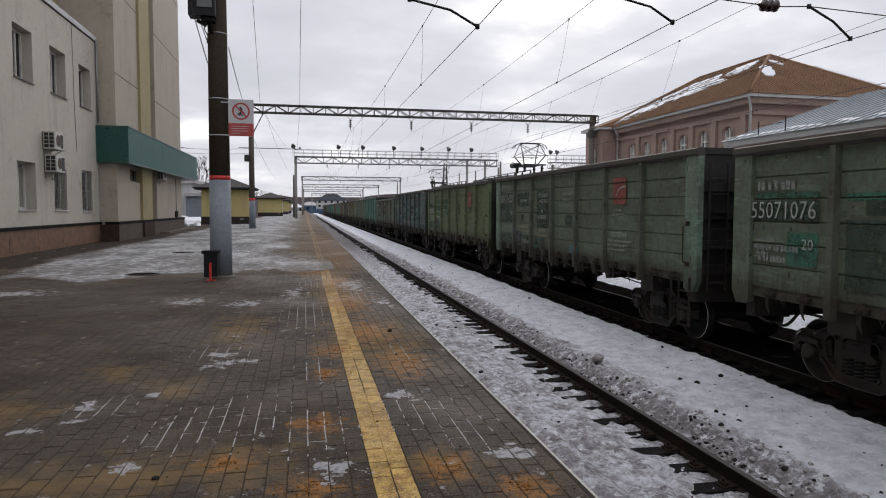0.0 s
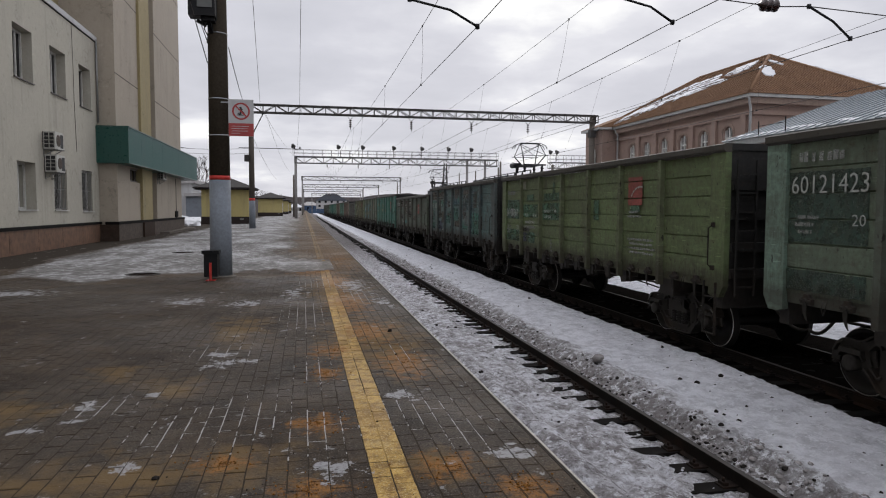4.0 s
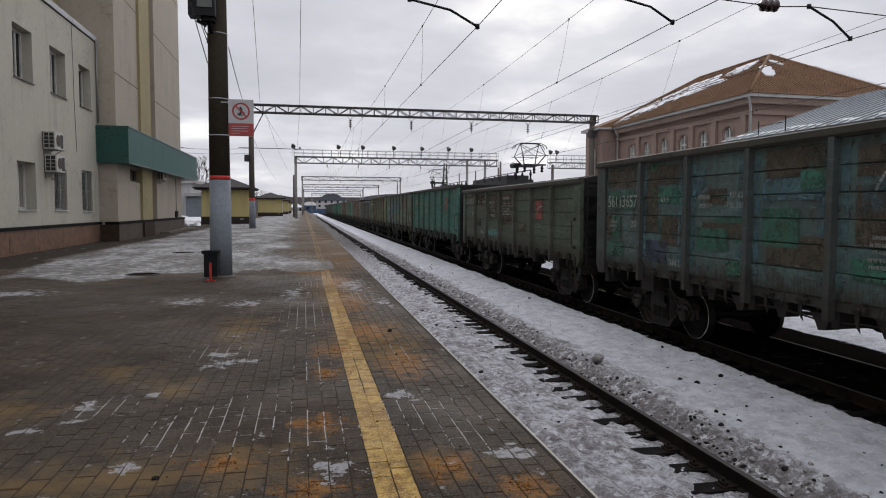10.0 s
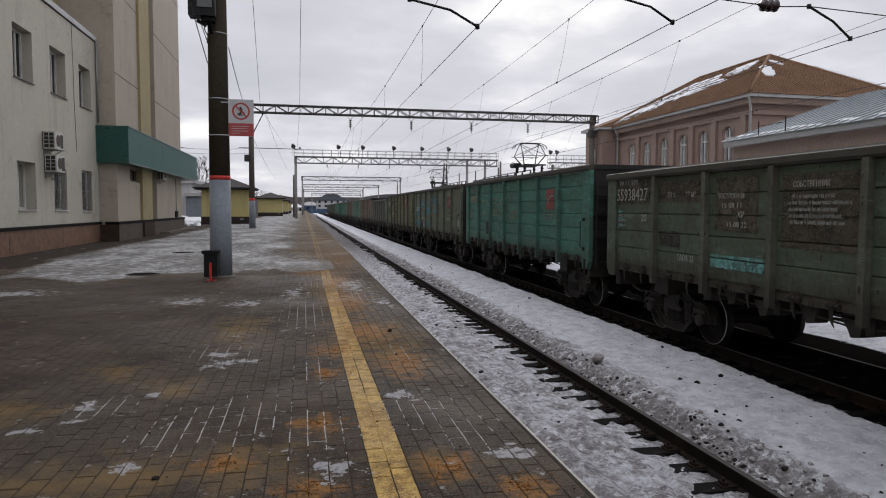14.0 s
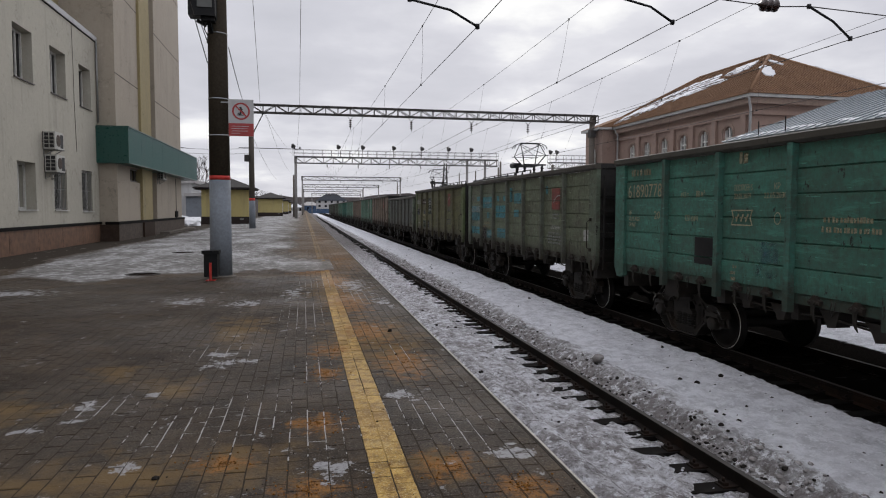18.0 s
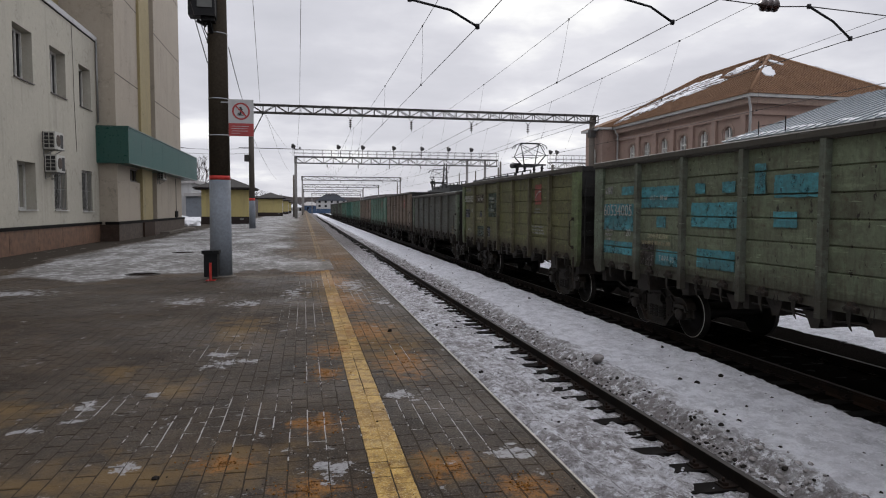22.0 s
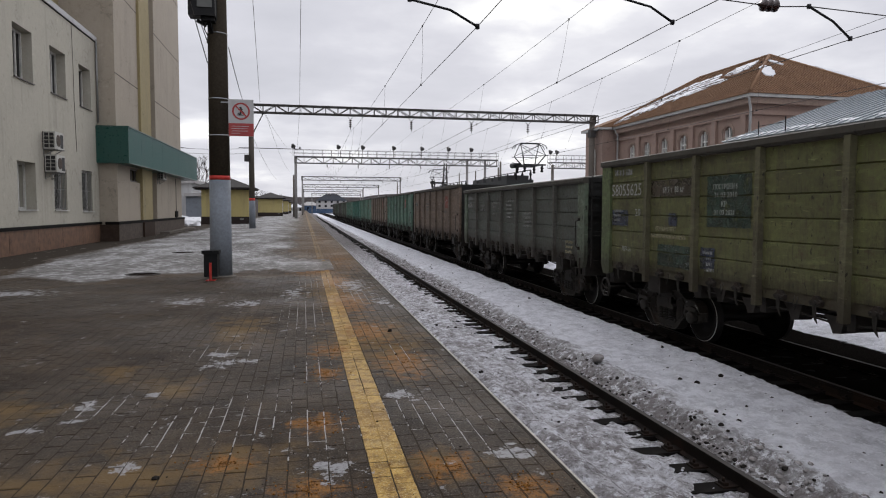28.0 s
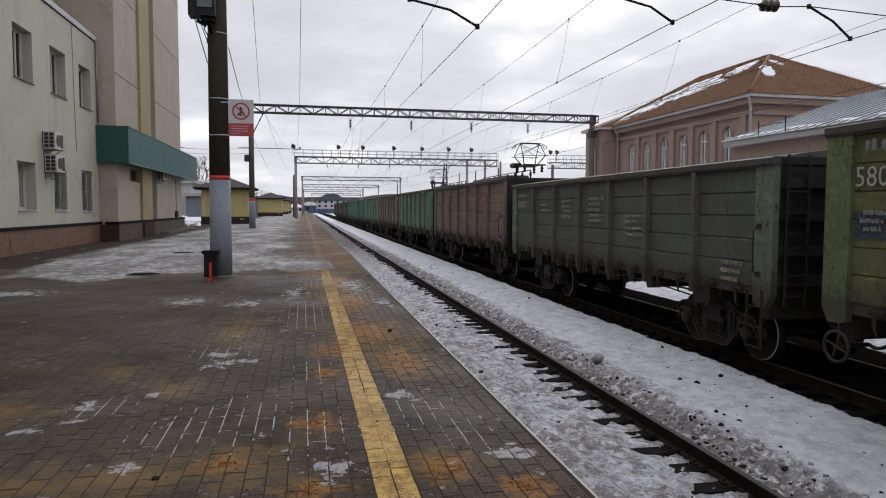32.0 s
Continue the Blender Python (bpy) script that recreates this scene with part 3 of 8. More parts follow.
def bar(bm, a, b, w, d=None, m=0):
    """A square bar from a to b."""
    a, b = Vector(a), Vector(b)
    d = d or w
    t = (b - a).normalized()
    up = Vector((0, 0, 1)) if abs(t.z) < 0.9 else Vector((1, 0, 0))
    s = t.cross(up).normalized()
    u = s.cross(t)
    ring = [[bm.verts.new(p + s * (i * w / 2) + u * (j * d / 2)) for i, j in ((-1, -1), (1, -1), (1, 1), (-1, 1))] for p in (a, b)]
    for i in range(4):
        bm.faces.new((ring[0][i], ring[0][(i + 1) % 4], ring[1][(i + 1) % 4], ring[1][i])).material_index = m
    bm.faces.new(ring[0][::-1]).material_index = m
    bm.faces.new(ring[1]).material_index = m


def tube(bm, pts, r, n=6, m=0, cap=True):
    """A round rod through points; r is one radius or one for each point."""
    pts = [Vector(p) for p in pts]
    rs = r if isinstance(r, (list, tuple)) else [r] * len(pts)
    rings = []
    for i, p in enumerate(pts):
        t = (pts[min(i + 1, len(pts) - 1)] - pts[max(i - 1, 0)]).normalized()
        up = Vector((0, 0, 1)) if abs(t.z) < 0.95 else Vector((1, 0, 0))
        s = t.cross(up).normalized()
        u = s.cross(t)
        rings.append([bm.verts.new(p + (s * math.cos(k * math.tau / n) + u * math.sin(k * math.tau / n)) * rs[i]) for k in range(n)])
    for a, b in zip(rings, rings[1:]):
        for k in range(n):
            f = bm.faces.new((a[k], a[(k + 1) % n], b[(k + 1) % n], b[k]))
            f.material_index, f.smooth = m, True
    if cap:
        bm.faces.new(rings[0][::-1]).material_index = m
        bm.faces.new(rings[-1]).material_index = m


def lathe(bm, prof, axis, at, n=24, m=0):
    """A turned body: prof holds (radius, place along the axis)."""
    at = Vector(at)
    ax = {"x": (Vector((0, 1, 0)), Vector((0, 0, 1)), Vector((1, 0, 0))), "y": (Vector((0, 0, 1)), Vector((1, 0, 0)), Vector((0, 1, 0))), "z": (Vector((1, 0, 0)), Vector((0, 1, 0)), Vector((0, 0, 1)))}[axis]
    rings = [[bm.verts.new(at + (ax[0] * math.cos(k * math.tau / n) + ax[1] * math.sin(k * math.tau / n)) * r + ax[2] * h) for k in range(n)] for r, h in prof]
    for i, (a, b) in enumerate(zip(rings, rings[1:])):
        for k in range(n):
            f = bm.faces.new((a[k], a[(k + 1) % n], b[(k + 1) % n], b[k]))
            f.smooth = True
            f.material_index = m if isinstance(m, int) else m[i]
    bm.faces.new(rings[0][::-1])
    bm.faces.new(rings[-1])


def poly(bm, pts, z0, z1, axis="z", m=0):
    """A prism over a flat outline; the outline's two numbers are the two other axes in order."""
    def at(p, h):
        return {"z": (p[0], p[1], h), "x": (h, p[0], p[1]), "y": (p[0], h, p[1])}[axis]
    lo, hi = [bm.verts.new(at(p, z0)) for p in pts], [bm.verts.new(at(p, z1)) for p in pts]
    n = len(pts)
    fs = [bm.faces.new(lo[::-1]), bm.faces.new(hi)] + [bm.faces.new((lo[i], lo[(i + 1) % n], hi[(i + 1) % n], hi[i])) for i in range(n)]
    for f in fs:
        f.material_index = m


def mesh_of(bm, mats, name="mesh", bevel=0.0, fix=True):
    if bevel:
        es = [e for e in bm.edges if len(e.link_faces) == 2 and e.calc_face_angle(0) > 0.6]
        bmesh.ops.bevel(bm, geom=es, offset=bevel, segments=1, affect="EDGES", clamp_overlap=True)
    if fix:
        bmesh.ops.recalc_face_normals(bm, faces=bm.faces)
    me = bpy.data.meshes.new(name)
    bm.to_mesh(me)
    bm.free()
    for m in (mats if isinstance(mats, (list, tuple)) else [mats]):
        me.materials.append(MATS[m])
    return me


def part(name, bm, mats, parent, label="", bevel=0.0):
    """One mesh object under a thing or a part."""
    ob = new(name, bm if isinstance(bm, bpy.types.Mesh) else mesh_of(bm, mats, name, bevel))
    ob.parent = parent
    if label:
        ob["label"] = label
    return ob


def thing(name, label, category, at=(0, 0, 0), group="", kind="", turn=0.0):
    ob = new(name)
    ob.matrix_basis = pose(*at, 0, 0, turn)
    return tagged(ob, label, category, group, kind)


def solid(name, bm, mats, label, category="", kind="structure", group="", bevel=0.0):
    return tagged(new(name, mesh_of(bm, mats, name, bevel)), label, category, group, kind)


def B():
    return bmesh.new()


def cube(*a):
    bm = B()
    box(bm, *a)
    return bm


# ---- ground ----
def bend(y):
    """The tracks swing to the right far away."""
    return 0.0 if y < 260 else (y - 260) ** 2 / 1500.0


def ground_z(x, y):
    n1 = noise.fractal((x * 0.9, y * 0.6, 3.1), 0.9, 2.0, 4)
    n2 = noise.noise((x * 4.0, y * 3.0, 7.7))
    n3 = noise.noise((x * 11.0, y * 9.0, 1.7)) + (0.7 * noise.noise((x * 23.0, y * 19.0, 4.1)) if y < 40 else 0)
    if x < 1.2:
        return -1.25
    if x < 4.42:
        z = -1.095 + 0.04 * n1 + 0.034 * n2 + 0.024 * n3
        if x > 3.5:
            z -= max(0, min(1, (x - 3.66 + 0.55 * n2 + 0.2 * n1) / 0.35)) * 0.085
        if 2.45 < x < 3.05:
            z += 0.175 * math.sin((x - 2.45) / 0.6 * math.pi)
        return z
    if x < 7.3:
        crest = 4.86 + 0.12 * n1
        z = -1.00 + 0.04 * n1 + 0.04 * n2 + (0.032 if x < 5.2 else 0.022) * n3
        z += 0.05 * math.exp(-((x - crest - 0.08) / 0.16) ** 2) * (1 + n2)
        if x < crest:
            z -= ((crest - x) / (crest - 4.42)) ** 0.8 * (0.17 + 0.09 * n2 + 0.085 * n3)
        if x > 7.0:
            z -= ((x - 7.0) / 0.3) ** 1.5 * (0.15 + 0.05 * n2)
        return z
    if x < 11.3:
        heap = max(0.0, min(1.0, (x - 7.86) / 0.15)) * max(0.0, min(1.0, (10.6 - x) / 0.3))
        return -1.125 + 0.045 * heap + 0.02 * n2 + 0.014 * n3
    if x < 23:
        k = min(1, (x - 11.3) / 0.4)
        return -1.185 + 0.13 * k + 0.04 * n1 * k + 0.02 * n2
    return -1.1 + 0.05 * n1


def build_ground():
    xs = [-900, -400, -150, -60, -25, -12, -4, 0.5, 1.3]
    xs += [1.4 + i * 0.045 for i in range(134)]
    xs += [7.43 + i * 0.16 for i in range(24)]
    xs += [11.4 + i * 0.6 for i in range(20)] + [26, 32, 45, 70, 120, 250, 500, 1200]
    ys, y = [-120, -60, -25, -10, -3, 0, 2], 3.0
    while y < 900:
        ys.append(y)
        y += 0.05 + max(0, y - 8) * 0.014
    ys += [1200, 2500]
    verts = [(x, y, ground_z(x - bend(y), y) if y < 120 else ground_z(x - bend(y), 120 + (y - 120) * 0.2)) for y in ys for x in xs]
    w = len(xs)
    faces = [(j * w + i, j * w + i + 1, (j + 1) * w + i + 1, (j + 1) * w + i) for j in range(len(ys) - 1) for i in range(w - 1)]
    me = bpy.data.meshes.new("ground")
    me.from_pydata(verts, [], faces)
    me.polygons.foreach_set("use_smooth", [True] * len(faces))
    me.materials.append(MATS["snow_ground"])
    tagged(new("ground", me), "snow-covered railway ground with ballast darkened by painted shade under the train", "ground", kind="structure")


build_ground()


def snow_clods():
    rnd = random.Random(4)
    bm = B()
    for _ in range(800):
        y = 4 + rnd.random() ** 1.6 * 45
        x = 4.58 + abs(rnd.gauss(0.16, 0.14))
        r = rnd.choice((0.009, 0.012, 0.015, 0.02, 0.026, 0.034)) * rnd.uniform(0.7, 1.3)
        lump(bm, (x, y, ground_z(x, y) + r * 0.1), r, rnd, 0)
    tagged(new("snow_clods", mesh_of(bm, ["snow_clump"], "snow_clods")), "dirty lumps of ploughed snow along the bank", "snow", kind="stuff")
    bm = B()
    for _ in range(1100):
        y = 4 + rnd.random() ** 1.5 * 45
        x = rnd.choice((rnd.uniform(2.3, 6.9), 4.55 + abs(rnd.gauss(0.12, 0.12)), 4.5 + abs(rnd.gauss(0.15, 0.12))))
        r = rnd.choice((0.008, 0.012, 0.016, 0.028)) * rnd.uniform(0.6, 1.3)
        lump(bm, (x, y, ground_z(x, y) + r * 0.15), r, rnd, 0)
    tagged(new("ballast_stones", mesh_of(bm, ["clod_dark"], "ballast_stones")), "dark stones and clods scattered on the snow", "stones", kind="stuff")


GOLD = 1.618
ICO = [(x * 0.5257, y * 0.5257, z * 0.5257) for x, y, z in ((-1, GOLD, 0), (1, GOLD, 0), (-1, -GOLD, 0), (1, -GOLD, 0), (0, -1, GOLD), (0, 1, GOLD), (0, -1, -GOLD), (0, 1, -GOLD), (GOLD, 0, -1), (GOLD, 0, 1), (-GOLD, 0, -1), (-GOLD, 0, 1))]
ICO_FACES = ((0, 11, 5), (0, 5, 1), (0, 1, 7), (0, 7, 10), (0, 10, 11), (1, 5, 9), (5, 11, 4), (11, 10, 2), (10, 7, 6), (7, 1, 8), (3, 9, 4), (3, 4, 2), (3, 2, 6), (3, 6, 8), (3, 8, 9), (4, 9, 5), (2, 4, 11), (6, 2, 10), (8, 6, 7), (9, 8, 1))


def lump(bm, at, r, rnd, m=0):
    """A small uneven clod."""
    a, b, c = rnd.uniform(0.8, 1.5), rnd.uniform(0.8, 1.5), rnd.uniform(0.6, 1.0)
    vs = []
    for p in ICO:
        k = r * rnd.uniform(0.75, 1.2)
        vs.append(bm.verts.new((at[0] + p[0] * k * a, at[1] + p[1] * k * b, at[2] + p[2] * k * c)))
    for f in ICO_FACES:
        bm.faces.new([vs[n] for n in f]).material_index = m


snow_clods()


def big_clod(x, y, r, mat, label):
    rnd = random.Random(int(x * 100 + y))
    bm = B()
    bmesh.ops.create_icosphere(bm, subdivisions=2, radius=r)
    for v in bm.verts:
        v.co *= 1 + 0.35 * noise.noise(v.co * (2.2 / r) + Vector((x, y, 0)))
        v.co.z *= 0.75
        v.co += Vector((x, y, ground_z(x, y) + r * 0.4))
    tagged(new("snow_clod" if "snow" in mat else "clod", mesh_of(bm, mat)), label, "clod")


big_clod(4.97, 10.6, 0.10, "snow_clump", "large dirty lump of frozen snow on the bank")
for cx, cy, cr in ((5.75, 9.3, 0.035), (5.95, 9.15, 0.045), (6.5, 9.35, 0.04), (5.3, 7.7, 0.03), (5.1, 7.3, 0.04), (5.9, 7.9, 0.02)):
    big_clod(cx, cy, cr, "clod_dark", "dark frozen clod on the snow")


# ---- tracks ----
RAIL = [(-0.066, 0), (-0.066, 0.012), (-0.012, 0.03), (-0.009, 0.135), (-0.035, 0.148), (-0.036, 0.176), (-0.03, 0.18), (0.03, 0.18), (0.036, 0.176), (0.035, 0.148), (0.009, 0.135), (0.012, 0.03), (0.066, 0.012), (0.066, 0)]


def rail_mesh(x, y0, y1, rise=0.0):
    bm = B()
    ys = [y0, 3, 30, 120, 260] + list(range(290, int(y1) + 1, 30))
    rings = [[bm.verts.new((x + bend(y) + px, y, ZR + rise - 0.18 + pz)) for px, pz in RAIL] for y in ys]
    n = len(RAIL)
    for a, b in zip(rings, rings[1:]):
        for k in range(n):
            f = bm.faces.new((a[k], b[k], b[(k + 1) % n], a[(k + 1) % n]))
            f.material_index = 1 if k in (5, 6, 7) else 0
    return bm


SLEEPER = B()
poly(SLEEPER, [(-0.125, -0.2), (0.125, -0.2), (0.11, 0.0), (-0.11, 0.0)], -1.35, 1.35, "x")
SLEEPER = mesh_of(SLEEPER, "sleeper", "sleeper", 0.012)
FAST = B()
for sx in (-1, 1):
    box(FAST, sx * 0.76 - 0.16, sx * 0.76 + 0.16, -0.08, 0.08, 0.0, 0.018)
    for dx in (-0.11, 0.11):
        box(FAST, sx * 0.76 + dx - 0.03, sx * 0.76 + dx + 0.03, -0.05, 0.05, 0.01, 0.05)
        lathe(FAST, [(0.018, 0.05), (0.018, 0.085), (0.008, 0.09)], "z", (sx * 0.76 + dx, 0, 0), 6)
FAST = mesh_of(FAST, "rail_side", "fastening")


def build_track(name, x, label, near, rise=0.0):
    t = thing(name, label, "track", kind="structure")
    for sx in (-0.796, 0.796):
        part("rail", rail_mesh(x + sx, -40, 900, rise), ["rail_side", "rail_head"], t, "dark steel rail with a worn bright head")
    rnd = random.Random(int(x * 10))
    if near:
        for i in range(250):
            y = 3.2 + i * 0.545
            s = part("sleeper", SLEEPER, None, t)
            s.matrix_basis = pose(x + rnd.uniform(-0.03, 0.03), y + rnd.uniform(-0.02, 0.02), ZR + rise - 0.162, 0, 0, rnd.uniform(-0.6, 0.6))
            if i < 60:
                f = part("fastening", FAST, None, s)
                f.matrix_basis = pose(-(s.location.x - x), 0, 0.0)
    bm = B()
    for i in range(1, 60):
        y = 3.2 - i * 0.545
        box(bm, x - 1.35, x + 1.35, y - 0.12, y + 0.12, ZR + rise - 0.3, ZR + rise - 0.162)
    for i in range(0 if not near else 250, 420):
        y = 3.2 + i * 0.545
        box(bm, x - 1.35 + bend(y), x + 1.35 + bend(y), y - 0.12, y + 0.12, ZR + rise - 0.3, ZR + rise - 0.162)
    o = part("sleepers", bm, "sleeper", t)
    o["kind"] = "stuff"


# ---- platform ----
PE = 1.67     # platform edge


def build_platform():
    p = thing("platform", "high station platform of dark concrete blocks with sand and ice", "platform", kind="structure")
    bm = B()
    box(bm, -60, PE - 0.045, -40, 600, -1.5, -0.0008)
    part("bed", bm, "joint_bed", p)
    # edge slabs and front wall
    bm = B()
    box(bm, PE - 0.16, PE - 0.06, -40, 600, -1.5, -0.16)
    part("front_wall", bm, "concrete", p)
    k = B()
    y = -6.0
    while y < 300:
        box(k, PE - 0.044, PE - 0.022, y + 0.003, y + 2.997, -0.15, 0.001)
        y += 3.0
    part("edge_strip", k, "kerb_stone", p, "narrow dark concrete edging")
    part("edge_angle", cube(PE - 0.0215, PE - 0.004, -40, 600, -0.06, 0.004), "edge_steel", p, "worn steel edge angle")
    return p


PLATFORM = build_platform()

# ---- station wing and tower, beside the platform ----
WX = -10.05
WING_WIN = [(26.5, 28.25), (30.05, 31.85), (33.6, 35.3)]


def wall_with_holes(bm, x0, x1, ys, zs, holes):
    """A wall in the y-z plane built of blocks round rectangular holes (y0, y1, z0, z1)."""
    ys = sorted(set(ys + [h[0] for h in holes] + [h[1] for h in holes]))
    zs = sorted(set(zs + [h[2] for h in holes] + [h[3] for h in holes]))
    for a, b in zip(ys, ys[1:]):
        for c, d in zip(zs, zs[1:]):
            m = ((a + b) / 2, (c + d) / 2)
            if not any(h[0] < m[0] < h[1] and h[2] < m[1] < h[3] for h in holes):
                box(bm, x0, x1, a, b, c, d)
    bmesh.ops.remove_doubles(bm, verts=bm.verts, dist=1e-4)
    # drop the faces between neighbouring blocks
    seen = {}
    for f in bm.faces:
        seen.setdefault(tuple(round(c, 3) for c in f.calc_center_median()), []).append(f)
    bmesh.ops.delete(bm, geom=[f for fs in seen.values() if len(fs) > 1 for f in fs], context="FACES")


def window_in(parent, x, y0, y1, z0, z1, depth=0.34, frame_mat="window_frame_brown", pane_mat="dark_glass", mullions=(0.62,), grille=False, sill="window_frame_white"):
    """A window set back in its opening: frame, panes, sill."""
    w = part("window", cube(x - depth - 0.06, x - depth, y0, y1, z0, z1), pane_mat, parent)
    f = B()
    for a, b, c, d in ((y0, y0 + 0.09, z0, z1), (y1 - 0.09, y1, z0, z1), (y0 + 0.09, y1 - 0.09, z0, z0 + 0.09), (y0 + 0.09, y1 - 0.09, z1 - 0.09, z1)):
        box(f, x - depth - 0.01, x - depth + 0.06, a, b, c, d)
    for k in mullions:
        ym = y0 + (y1 - y0) * k
        box(f, x - depth - 0.01, x - depth + 0.05, ym - 0.045, ym + 0.045, z0 + 0.09, z1 - 0.09)
    part("window_frame", f, frame_mat, w)
    if sill:
        part("window_sill", cube(x - depth, x + 0.06, y0 - 0.04, y1 + 0.04, z0 - 0.035, z0), sill, w)
    if grille:
        g = B()
        n = 9
        for i in range(n + 1):
            y = y0 + 0.04 + (y1 - y0 - 0.08) * i / n
            bar(g, (x - 0.07, y, z0 + 0.03), (x - 0.07, y, z1 - 0.03), 0.02)
        for z in (z0 + 0.06, (z0 + z1) / 2, z1 - 0.06):
            bar(g, (x - 0.07, y0 + 0.02, z), (x - 0.07, y1 - 0.02, z), 0.025)
        for i in range(5):
            bar(g, (x - 0.055, y0 + 0.05, z0 + 0.2 + 0.3 * i), (x - 0.055, y0 + 0.25 + 0.22 * i, z0 + 0.05), 0.012)
        part("window_grille", g, "grille_steel", w, "light steel window grille")
    return w


def build_wing():
    h = thing("station_wing", "three-storey white rendered station wing with deep windows", "building")
    holes = [(a, b, 6.36, 8.27) for a, b in WING_WIN] + [(26.52, 28.2, 1.6, 3.37), (30.07, 31.6, 1.58, 3.32), (33.6, 35.15, 1.5, 3.42)]
    holes += [(22.9, 24.7, 6.36, 8.27), (22.9, 24.7, 1.6, 3.37)]
    bm = B()
    wall_with_holes(bm, WX - 0.45, WX, [-12.0, 36.2], [0.98, 10.0], holes)
    part("wall", bm, "white_plaster", h, "off-white roughcast wall")
    # solid fill behind the windows, the rooms' shade put into its colour
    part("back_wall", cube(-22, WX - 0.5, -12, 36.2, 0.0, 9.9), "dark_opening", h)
    part("upper_storey", cube(-22, WX - 1.6, -12, 36.2, 10.0, 16.5), "ochre_plaster", h)
    w = window_in(h, WX - 1.56, 30.9, 34.2, 10.9, 13.4, 0.02, "window_frame_brown", "dark_glass", (0.33, 0.66), False, None)
    part("parapet", cube(WX - 0.5, WX + 0.07, -12, 36.24, 9.86, 10.09), "pale_wall", h, "pale coping band")
    part("eaves_joint", cube(WX - 0.2, WX + 0.03, -12, 36.21, 9.82, 9.858), "black_trim", h)
    part("plinth", cube(WX - 0.45, WX + 0.1, -12, 36.1, 0.0, 0.86), "plinth_red", h, "dark red tiled plinth")
    part("plinth_trim", cube(WX - 0.45, WX + 0.13, -12, 36.1, 0.86, 0.98), "black_trim", h)
    for i, y in enumerate([-11.0 + 2.6 * k for k in range(18)]):
        part("plinth_joint", cube(WX + 0.09, WX + 0.104, y, y + 0.008, 0.02, 0.85), "plinth_tile", h)
    for a, b in WING_WIN + [(22.9, 24.7)]:
        window_in(h, WX, a, b, 6.36, 8.27, 0.42, "window_frame_white", "dark_glass", (0.7,), False, "window_frame_brown")
    window_in(h, WX, 26.52, 28.2, 1.6, 3.37, 0.42, "window_frame_white", "blind_cream", (0.62,))
    window_in(h, WX, 22.9, 24.7, 1.6, 3.37, 0.42, "window_frame_white", "blind_cream", (0.62,))
    window_in(h, WX, 30.07, 31.6, 1.58, 3.32, 0.3, "window_frame_white", "dark_glass", (0.5,), True)
    window_in(h, WX, 33.6, 35.15, 1.5, 3.42, 0.3, "window_frame_white", "dark_glass", (0.5,), True)
    c = B()
    tube(c, [(WX + 0.02, 32.7, 9.8), (WX + 0.03, 32.75, 8.0), (WX + 0.02, 32.8, 6.5), (WX + 0.02, 32.95, 4.2)], 0.009)
    part("cable", c, "wire", h)
    d = B()
    tube(d, [(WX + 0.07, 36.1, 9.95), (WX + 0.07, 36.1, 5.9)], 0.05, 8)
    part("downpipe", d, "grille_steel", h)


build_wing()


def air_conditioner(x, y, z, w=0.85, hgt=0.6, d=0.36):
    a = thing("air_conditioner", "off-white outdoor air conditioner unit with dark grille on a wall bracket", "air conditioner", (x, y, z), "air conditioners")
    bm = B()
    box(bm, 0.05, 0.05 + d, -w / 2, w / 2, 0, hgt)
    part("casing", bm, "ac_white", a, "", 0.03)
    g = B()
    lathe(g, [(0.23, 0), (0.23, 0.012), (0.2, 0.016)], "x", (0.05 + d, -0.1, hgt / 2), 24)
    part("fan_guard", g, "plinth_grey", a, "round grey fan grille")
    for i in range(4):
        for j in range(2):
            y0, z0 = 0.05 + 0.035 + j * (d - 0.05) / 2, 0.05 + i * (hgt - 0.08) / 4
            part("side_louvre", cube(y0, y0 + (d - 0.05) / 2 - 0.03, -w / 2 - 0.006, -w / 2 + 0.002, z0, z0 + (hgt - 0.08) / 4 - 0.025), "ac_dark", a)
    # dark block against the wall, drawn for the shadow beside the unit
    part("back_pipe", cube(0.0, 0.05, -w / 2 + 0.05, -w / 2 + 0.3, 0.0, hgt), "ac_dark", a)
    part("front_grille", cube(0.05 + d, 0.056 + d, 0.1, w / 2 - 0.05, 0.06, hgt - 0.08), "ac_dark", a)
    for y0 in (-w / 2 + 0.12, w / 2 - 0.12):
        b = B()
        bar(b, (0.0, y0, -0.02), (d + 0.12, y0, -0.02), 0.035)
        bar(b, (0.01, y0, -0.02), (0.01, y0, -0.3), 0.035)
        bar(b, (0.01, y0, -0.28), (d, y0, -0.04), 0.03)
        part("bracket", b, "grille_steel", a)
    return a


air_conditioner(WX, 29.4, 4.0, 0.95, 0.68, 0.42)
air_conditioner(WX, 29.5, 3.1, 0.95, 0.68, 0.42)
air_conditioner(-9.2, 45.9, 3.5, 0.9, 0.62)

TX, TY0, TY1 = -9.2, 36.25, 54.1


